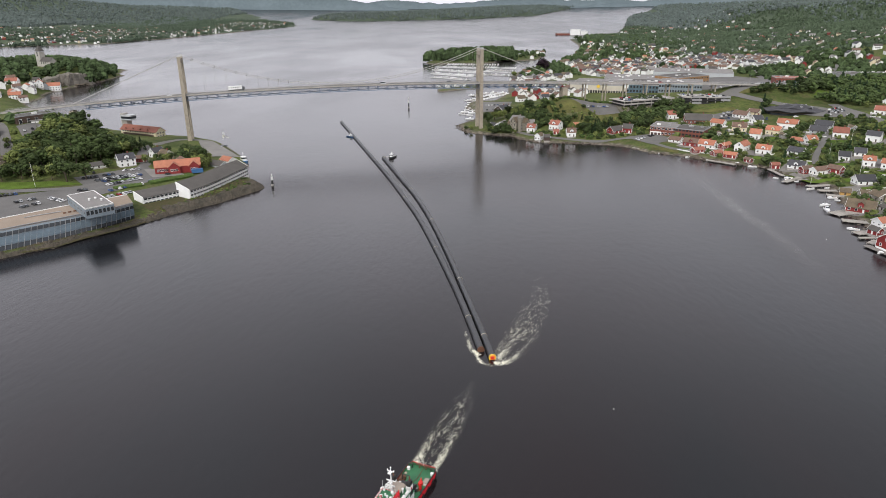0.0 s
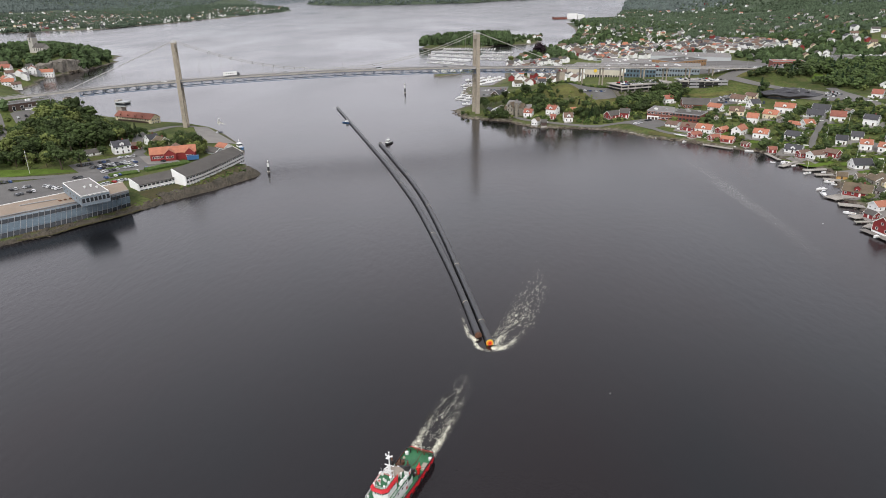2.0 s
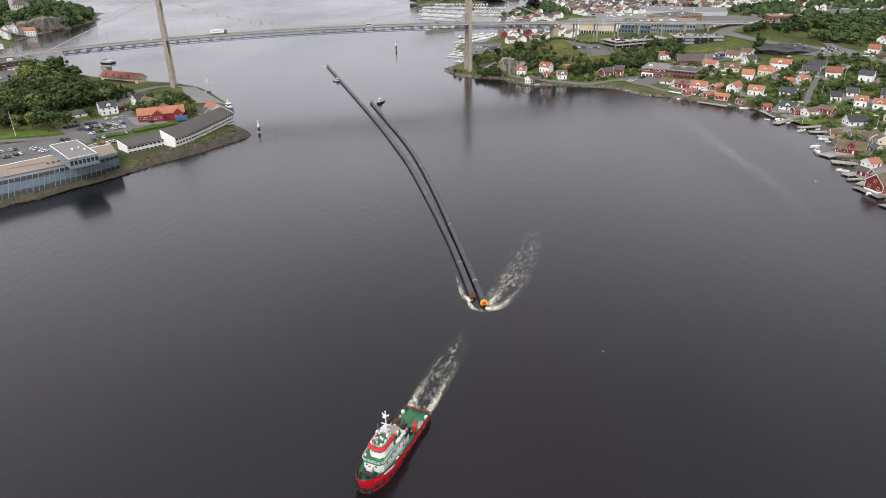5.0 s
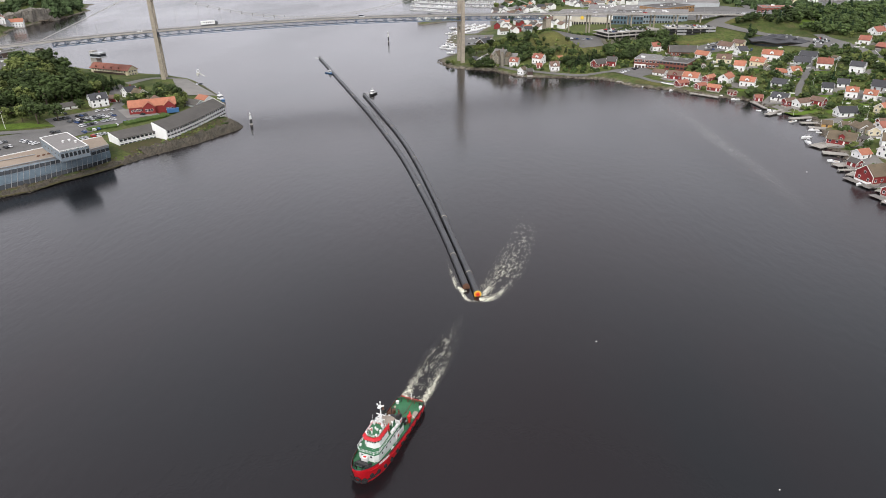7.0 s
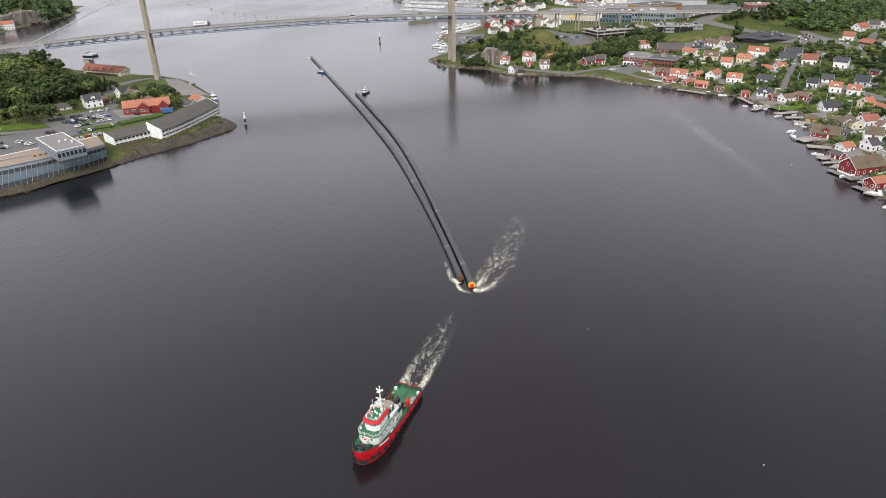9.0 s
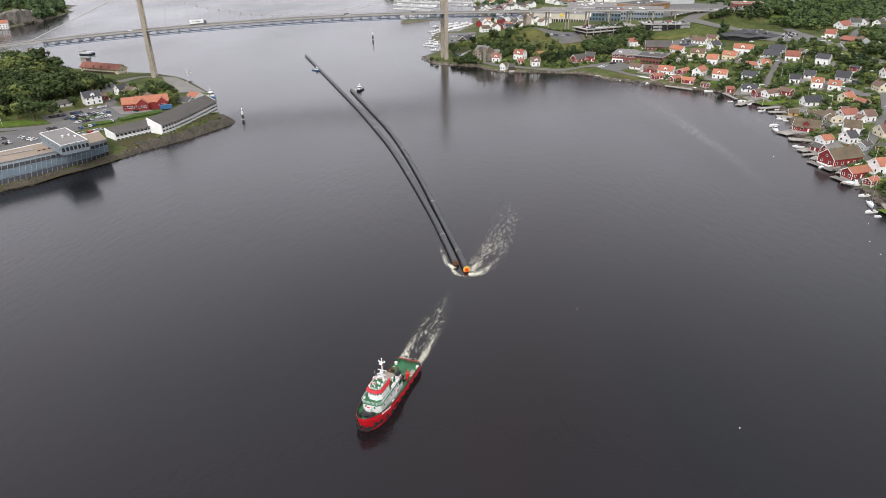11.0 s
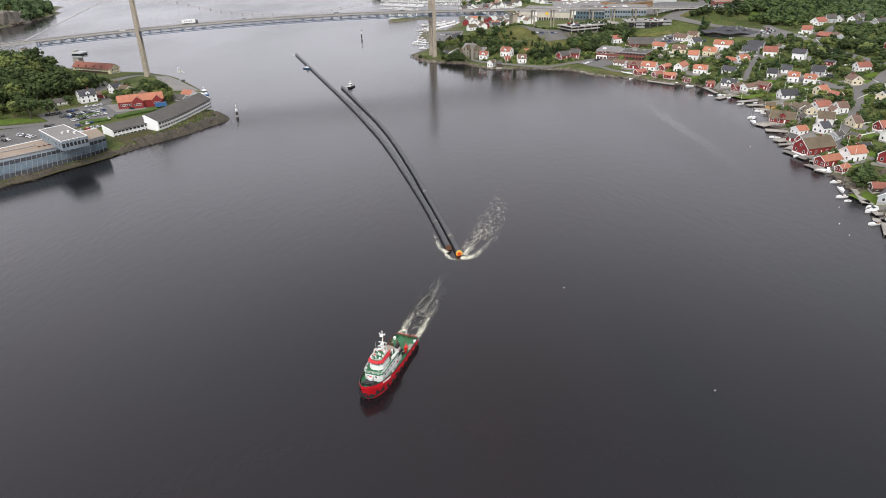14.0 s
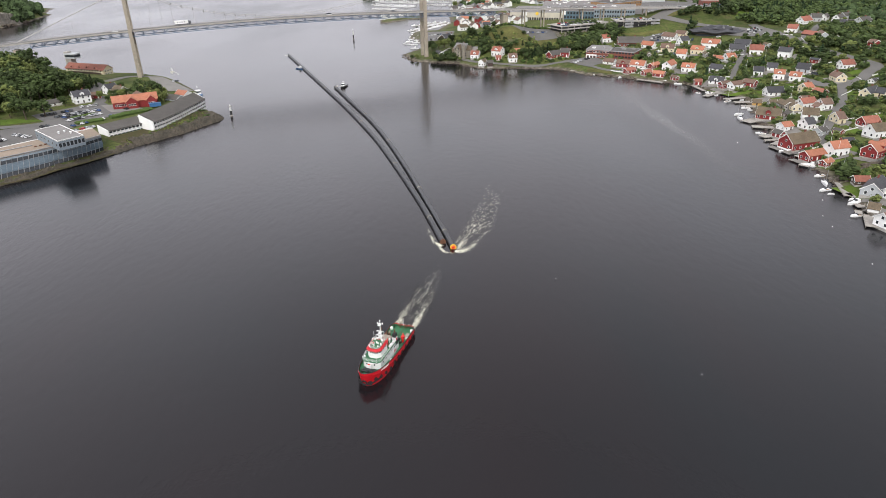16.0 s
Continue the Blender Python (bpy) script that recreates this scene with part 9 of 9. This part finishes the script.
def work_boat(x, y, yaw, s, hullmat, label):
    ob = thing("work_boat", pose(x, y, 0, 0, 0, yaw), label, "boat")
    xs = [-0.5, -0.45, -0.2, 0.1, 0.3, 0.43, 0.5]
    hb = [0.42, 0.46, 0.5, 0.5, 0.42, 0.25, 0.03]
    L, W = 11 * s, 4 * s
    part("hull", Geo().loft([[(q * L, -b * W, 1.2 * s + 0.6 * s * max(q, 0)), (q * L, -b * W * 0.8, -0.6), (q * L, b * W * 0.8, -0.6), (q * L, b * W, 1.2 * s + 0.6 * s * max(q, 0))] for q, b in zip(xs, hb)]), M[hullmat], ob)
    part("deck", Geo().box(-0.44 * L, -0.4 * W, 1.1 * s, 0.2 * L, 0.4 * W, 1.22 * s), M["grey_metal"], ob)
    cab = part("cabin", Geo().loft([[(-0.05 * L, -0.33 * W, 1.2 * s), (0.25 * L, -0.28 * W, 1.2 * s), (0.25 * L, 0.28 * W, 1.2 * s), (-0.05 * L, 0.33 * W, 1.2 * s)], [(-0.05 * L, -0.3 * W, 3.4 * s), (0.2 * L, -0.26 * W, 3.4 * s), (0.2 * L, 0.26 * W, 3.4 * s), (-0.05 * L, 0.3 * W, 3.4 * s)]]), M["white_metal"], ob)
    part("cabin_window", Geo().box(-0.02 * L, -0.325 * W, 2.4 * s, 0.225 * L, 0.325 * W, 3.0 * s), M["glass"], cab)
    part("cabin_roof", Geo().box(-0.08 * L, -0.34 * W, 3.4 * s, 0.24 * L, 0.34 * W, 3.55 * s), M["white_metal"], cab)
    part("mast", Geo().cyl(0.05 * L, 0, 3.5 * s, 6.2 * s, 0.12, 0.06, 6).cbox(0.05 * L, 0, 5 * s, 0.2, 1.6, 0.15), M["white_metal"], ob)
    part("fender_rail", Geo().tube([(q * L, b * W + 0.05, 1.0 * s) for q, b in zip(xs, hb)], 0.16, 5), M["rubber"], ob)
    part("fender_rail", Geo().tube([(q * L, -b * W - 0.05, 1.0 * s) for q, b in zip(xs, hb)], 0.16, 5), M["rubber"], ob)
    return ob


work_boat(-49.5, 530.4, 250, 0.95, "black_metal", "small black-hulled tug pushing beside the pipe end")
work_boat(-96.9, 619.5, 330, 0.75, "boat_blue", "small blue work boat beside the long pipe")
work_boat(-168.9, 516.8, -50, 1.35, "boat_blue", "blue and white passenger boat moored at the quay")
boat(-223.4, 634.2, 110, "cruiser", "")
foam_sheet("white wash on one side of the motorboat wake", [(-222.4, 630.4), (-214.7, 619.8), (-203.1, 608.2)], 0.8, 1.6, F_HEAD)
foam_sheet("white wash on the other side of the motorboat wake", [(-223.4, 630.4), (-218.7, 618.2), (-212.1, 603)], 0.8, 1.6, F_HEAD)
foam("short white wake behind the speeding motorboat", [(-221.5, 629.4), (-216.7, 619.9), (-212, 608.6)], 0.8, 3.5, 70, 1.6, 0.22, 0.3, 0.9, 1.2)
foam("short white wash at the far pipe end", [(-118.9, 697.6), (-124.7, 701.5)], 1.5, 2, 24, 1.4, 0.2)
foam("foam stirred round the small tug", [(-51.5, 532.4), (-57.3, 537.2)], 2, 3, 30, 1.4, 0.18)

# white lorry and cars on the bridge
lorry = thing("lorry", deck_m(-226, 2.6) @ pose(0, 0, 0.02), "white box lorry on the bridge", "lorry")
part("box_body", Geo().box(-9, -1.3, 1.1, 2.6, 1.3, 4.0), M["white_metal"], lorry)
part("cab", Geo().loft([[(3, -1.2, 0.7), (5.2, -1.2, 0.7), (5.2, 1.2, 0.7), (3, 1.2, 0.7)], [(3, -1.2, 3.5), (4.9, -1.2, 3.3), (4.9, 1.2, 3.3), (3, 1.2, 3.5)]]), M["car_dark_grey"], lorry)
part("windscreen", Geo().box(5.0, -1.05, 2.0, 5.14, 1.05, 3.0), M["glass"], lorry)
part("chassis", Geo().box(-8.8, -1.0, 0.6, 4, 1.0, 1.1), M["black_metal"], lorry)
for wx in (-7.5, -6.2, -5.0, 3.8):
    for wy in (-1.15, 1.15):
        part("wheel", Geo().tube([(wx, wy - 0.16, 0.5), (wx, wy + 0.16, 0.5)], 0.5, 10), M["rubber"], lorry)
for k, w in enumerate((0.9, 0.8, 1.0, 0.8)):
    for s in (-1, 1):
        part("letter_bar", Geo().cbox(-6.2 + k * 1.9, s * 1.32, 2.7, w, 0.04, 0.7), M["black_metal"], lorry)
for s, a, tone in ((-285, -2.6, "white"), (-180, 2.6, "silver"), (-95, -2.6, "white"), (-30, 2.6, "dark_grey"), (60, -2.6, "silver"), (140, 2.6, "white"), (190, -2.6, "red")):
    x, y, z = on_deck(s, a)
    car(x, y, BANG, tone, s == -95, z + 0.02, "traffic on the bridge")

# the old stone church on its hill
M["church_wall"] = mat("pale_plastered_stone", (0.40, 0.38, 0.34), 0.9, 0.2, 0.15, fine=8)
cz = max(gz(-650, 1066), 16.0) - 1
church = thing("church", pose(-650, 1066, cz + 2, 0, 0, -20) @ Matrix.Diagonal((0.92, 0.92, 0.92, 1)), "pale stone church with a pyramid-roofed tower", "church")
part("tower", Geo().box(-5, -5, -3, 5, 5, 23), M["church_wall"], church, "pale plastered tower")
part("spire", Geo().add([(-5.5, -5.5, 24), (5.5, -5.5, 24), (5.5, 5.5, 24), (-5.5, 5.5, 24), (0, 0, 34)], [(0, 1, 4), (1, 2, 4), (2, 3, 4), (3, 0, 4), (3, 2, 1, 0)]), M["roof_slate"], church)
g = Geo()
g.m = pose(16, 0, 0)
part("nave", gable_wall(g, 24, 13, 8, 14, -3), M["church_wall"], church)
g = Geo()
g.m = pose(16, 0, 0)
part("nave_roof", gable_roof(g, 24, 13, 8, 14), M["roof_slate"], church)
for z in (16, 20):
    part("belfry_opening", Geo().box(-1.2, -5.1, z, 1.2, -4.9, z + 2.6), M["glass"], church)
for i in range(4):
    part("nave_window", Geo().box(7 + i * 5, -6.6, 3, 8.4 + i * 5, -6.4, 7), M["glass"], church)

house(-581.6, 970.7, 20, 17.5, 9.7, 11.6, "white_wood", "tile_orange")
house(-592.9, 955.7, -60, 15.5, 9.7, 11.6, "white_wood", "tile_red")
house(-603.8, 913.8, 10, 15.5, 9.7, 9.7, "white_wood", "tile_red")
house(-560.5, 847, 30, 13.7, 8.8, 8.8, "white_wood", "tile_orange")

# the low building and road at the west end of the bridge
bx, by = -318, 528.1
toll = thing("roadside_building", pose(bx - 14, by - 6, max(29.5, gz(bx - 14, by - 6) - 3.0), 0, 0, 20), "low dark building with white window bays beside the bridge road", "building")
part("body", Geo().box(-14, -4, -8, 14, 4, 4.2), M["black_metal"], toll)
part("roof", Geo().box(-12.5, -4.5, 4.2, 12.5, 4.5, 4.7), M["roof_grey"], toll)
for i in range(6):
    part("white_bay", Geo().box(-4 + i * 2.9, -4.2, 0.4, -1.5 + i * 2.9, -4.0, 3.8), M["white_metal"], toll)
strip("road", [(-318.2, 555.6), (-341.8, 547.3), (-364.4, 524.5), (-374.3, 492.6), (-367.6, 464.2), (-397.1, 436.6)], 10, M["road"], "curving road off the bridge", "road", 1.2)

# shore rocks
def rocks(label, pts, n, lo, hi, seed, spread=2.2, zlift=0.0):
    rnd = random.Random(seed)
    vs, fs = [], []
    for i in range(n):
        u = rnd.random()
        x, y = bez(pts, u)
        x, y = x + rnd.gauss(0, spread), y + rnd.gauss(0, spread)
        r = rnd.uniform(lo, hi)
        z = max(gz(x, y), -0.4) + zlift * rnd.random()
        k = len(vs)
        m = 7
        sx, sy, sz = rnd.uniform(0.7, 1.5), rnd.uniform(0.7, 1.5), rnd.uniform(0.45, 0.85)
        for zz, rr in ((-0.6, 0.9), (0.1, 1.0), (0.65, 0.6)):
            for j in range(m):
                a = 2 * math.pi * j / m + zz
                q = rnd.uniform(0.7, 1.25)
                vs.append((x + r * sx * rr * q * math.cos(a), y + r * sy * rr * q * math.sin(a), z + r * sz * (zz + rnd.uniform(-0.15, 0.15))))
        vs.append((x, y, z + r * sz * 0.9))
        for ring_i in range(2):
            for j in range(m):
                a, b = k + ring_i * m + j, k + ring_i * m + (j + 1) % m
                fs.append((a, b, b + m, a + m))
        for j in range(m):
            fs.append((k + 2 * m + j, k + 2 * m + (j + 1) % m, k + 3 * m))
    me = bpy.data.meshes.new("rocks")
    me.from_pydata(vs, [], fs)
    me.materials.append(M["rock"])
    return tagged(new("rocks", me), label, "rocks", kind="stuff")


rocks("rough brown shore rocks below the buildings", SHORE_WEST[3:14], 150, 0.35, 1.0, 4, 1.0)
rocks("bare rock ledges below the white building", [(-172.8, 384.1), (-156.6, 402.8), (-148.4, 421.5), (-142.3, 434.6), (-137.4, 444.1)], 26, 0.8, 1.8, 5, 2.0, 0.3)
rocks("shore boulders round the tower foot", SHORE_EAST[0:9], 260, 0.5, 1.5, 6, 1.3)
rocks("shore boulders along the village", SHORE_EAST[8:26], 420, 0.5, 1.6, 7, 1.5)
rocks("grey rock outcrops among the gardens", [(248.6, 270.1), (235.5, 267.6), (228, 264.1), (222.4, 258.5)], 50, 1.0, 2.4, 8, 3)
rocks("grey cliff below the road", [(-330.8, 448.9), (-317.5, 455.1), (-307.5, 454.9), (-295.5, 450.7)], 90, 2.0, 4.5, 9, 4, 6.0)
rocks("fallen blocks below the church cliff", [(-597.8, 990.2), (-584.8, 1020), (-574.3, 1050), (-574, 1082)], 70, 1.2, 3.2, 10, 2.0, 1.0)


def cliff(label, pts, h, n, seed):
    """A steep broken rock face along plan points, sloping back inland on top."""
    rnd = random.Random(seed)
    rings = []
    step = 0.0
    for i, (x, y) in enumerate(curve(pts, n)):
        if i % 3 == 0:
            step = rnd.uniform(-2.0, 2.0)
        u = i / n
        top = h * (0.55 + 0.45 * math.sin(math.pi * min(1, 0.12 + u))) + rnd.uniform(-1.6, 1.6)
        jut = lambda: step + rnd.uniform(-0.9, 0.9)
        rings.append([(x + 3 + jut(), y, -1.5), (x + 1 + jut(), y, 0.3 * top), (x + jut(), y, 0.65 * top), (x - 1 + jut(), y, top), (x - 9, y + 3, top + rnd.uniform(0, 2)), (x - 26, y + 5, top - 4), (x - 26, y + 5, -1.5)])
    g = Geo().loft(rings)
    return tagged(part("cliff", g, M["pale_cliff"]), label, "cliff", kind="structure")


cliff("pale grey sea cliff of the church headland", [(-601.7, 986.2), (-585.9, 1017), (-578.1, 1038), (-573.5, 1059), (-576.3, 1084)], 19, 42, 3)
def rock_bank(label, pts, wide, h, seed):
    """A continuous slope of bare, broken rock rising from the water along plan points, land on its left."""
    run = curve(pts, int(sum(math.dist(a, b) for a, b in zip(pts, pts[1:])) / 0.9))
    k = 12
    vs = []
    for i, (x, y) in enumerate(run):
        (xa, ya), (xb, yb) = run[max(i - 1, 0)], run[min(i + 1, len(run) - 1)]
        d = math.hypot(xb - xa, yb - ya) or 1
        nx, ny = -(yb - ya) / d, (xb - xa) / d
        jut = 1.6 * noise.noise((x * 0.09, y * 0.09, seed))
        for j in range(k + 1):
            v = j / k
            a = -1.8 + jut + wide * v
            px, py = x + nx * a, y + ny * a
            rough = abs(noise.noise((px * 0.16, py * 0.16, seed))) * 3.4 + abs(noise.noise((px * 0.5, py * 0.5, seed + 3))) * 2.4 + noise.noise((px * 1.1, py * 1.1, seed + 5)) * 0.4 - 0.7
            step = h * min(1.0, 2.4 * v) ** 0.7
            z = -1.0 + step + rough * (0.35 + v) * (1.2 - v)
            vs.append((px, py, z if v < 0.55 else z * (1 - v) / 0.45 + (gz(px, py) - 0.35 + 0.6 * rough) * (v - 0.55) / 0.45))
    fs = [(i * (k + 1) + j, i * (k + 1) + j + 1, (i + 1) * (k + 1) + j + 1, (i + 1) * (k + 1) + j) for i in range(len(run) - 1) for j in range(k)]
    me = bpy.data.meshes.new("rock_bank")
    me.from_pydata(vs, [], fs)
    me.materials.append(M["bank_rock"])
    return tagged(new("rock_bank", me), label, "rocks", kind="structure")


M["bank_rock"] = mat("brown_bank_rock", (0.13, 0.108, 0.08), 0.92, 0.3, 0.22, 1.0, fine=5, second=(0.035, 0.032, 0.022))
rock_bank("brown weathered rock slope below the white building", SHORE_WEST[9:14], 13.5, 4.2, 2.0)
rock_bank("low brown rock slope along the office front", SHORE_WEST[2:10], 7.0, 2.4, 5.0)
# mooring buoys
for x, y in ((51, 175), (80.5, 111.7), (196.8, 237.7), (185.6, 219.6), (182.7, 207.9), (176.7, 172.7), (200.9, 331.4)):
    b = thing("mooring_buoy", pose(x, y, 0), "small white mooring buoy afloat", "buoy", "mooring buoys")
    part("float", Geo().ball(0, 0, 0.1, 0.2, 10, 6), M["white_metal"], b)
    part("ring", Geo().cyl(0, 0, 0.26, 0.38, 0.05, n=6), M["grey_metal"], b)

# white garden flagpoles in the village
for x, y in ((224, 278.4), (234.3, 286.6), (251.6, 328.3), (260.2, 374.7), (276.5, 406.5), (250.1, 445), (283.7, 487.7), (242.5, 499.8), (309.8, 507.5), (220.6, 527.7), (281.4, 443.1), (240.7, 303.3)):
    p = thing("flagpole", pose(x, y, gz(x, y)), "slim white garden flagpole", "flagpole", "garden flagpoles")
    part("pole", Geo().cyl(0, 0, -0.3, 10.5, 0.1, 0.05, 7), M["white_metal"], p)
    part("finial", Geo().ball(0, 0, 10.55, 0.14, 6, 4), M["yellow_paint"], p)
strip("heath", [(-180.9, 375.7), (-167.7, 392.6), (-155.5, 410.3), (-147.4, 425.3), (-144.2, 438.5)], 8, M["heath"], "brown heath and bare rock above the shore", "heath", 0.14)
strip("heath", [(-187.8, 380.7), (-173.6, 397.5), (-160.4, 415.2), (-153.2, 434.9), (-148, 451.9)], 12, M["heath"], "brown heath below the white building", "heath", 0.12)
strip("heath", [(-226, 315.2), (-213.8, 323.6), (-204, 337.4), (-192.8, 350.1), (-183.6, 364.3)], 9, M["heath"], "bare brown rock along the office front", "heath", 0.16)

# gabled wings, bay and stair turret of the stone villa
for cx, cy, yaw, L, W, he, hr in ((0, -5.5, 90, 7, 6.5, 8.5, 12.5), (6.0, 2, 0, 7, 7, 7.5, 11.0), (-6.2, -2, 0, 5, 6, 6.0, 9.0)):
    g, r = Geo(), Geo()
    g.m = r.m = pose(cx, cy, 0, 0, 0, yaw)
    wing = part("gable_wing", gable_wall(g, L, W, he, hr, -2), M["stone_wall"], villa)
    part("wing_roof", gable_roof(r, L, W, he, hr, 0.35), M["roof_moss"], wing)
for z in (1.6, 5.0, 8.2):
    for x in (-1.6, 1.6):
        window(villa, x, -9.0, z, 0, 1.2, 1.7, "cream_wood")
    window(villa, 9.5, 2, min(z, 7.0), 90, 1.2, 1.7, "cream_wood")
part("turret", Geo().cyl(5.2, -5.4, -2, 12.5, 1.7, n=10), M["stone_wall"], villa)
part("turret_roof", Geo().cyl(5.2, -5.4, 12.5, 16.0, 2.0, 0.1, n=10), M["roof_grey"], villa)

rocks("low broken rock ledges below the office and white building", [(-222, 317), (-200.5, 340.7), (-185, 365.3), (-168.8, 387.9), (-154.6, 408.4), (-144.4, 429)], 70, 0.5, 1.2, 14, 2.2, 0.1)
car_row(35.3, 764.6, 59.8, 762.9, 7, 80, 0.8)
car_row(39.1, 798.2, 67.2, 796.2, 8, 80, 0.8)
bank_rng = random.Random(44)
thicket("shrubs", "bushes scattered on the dry grass bank", "shrubs", [(bank_rng.uniform(114, 162), bank_rng.uniform(624, 645), bank_rng.uniform(1.5, 3.8)) for _ in range(46)], shrub["leaf_b"], 71, 0.36)
thicket("shrubs", "yellowish scrub on the rocky headland", "shrubs", [(-179 + 36 * u + bank_rng.uniform(-3, 3), 377 + 65 * u + bank_rng.uniform(-3, 3), bank_rng.uniform(1.0, 2.4)) for u in (bank_rng.random() for _ in range(40))], shrub["leaf_b"], 72, 0.36)

for x0, y0, x1, y1, n in ((289.7, 691.6, 347.6, 712.4, 9), (360.1, 714, 456.2, 713.5, 12), (388.8, 763.9, 422.5, 850.7, 9), (354, 586.8, 353, 626.2, 4)):
    car_row(x0, y0, x1, y1, n, math.degrees(math.atan2(y1 - y0, x1 - x0)), 0.75)
car_row(276.2, 848, 293.5, 804.2, 8, 20, 0.7)
for i in range(3):
    car_row(320, 819 + i * 19, 396, 797 + i * 19, 14, 80, 0.5)
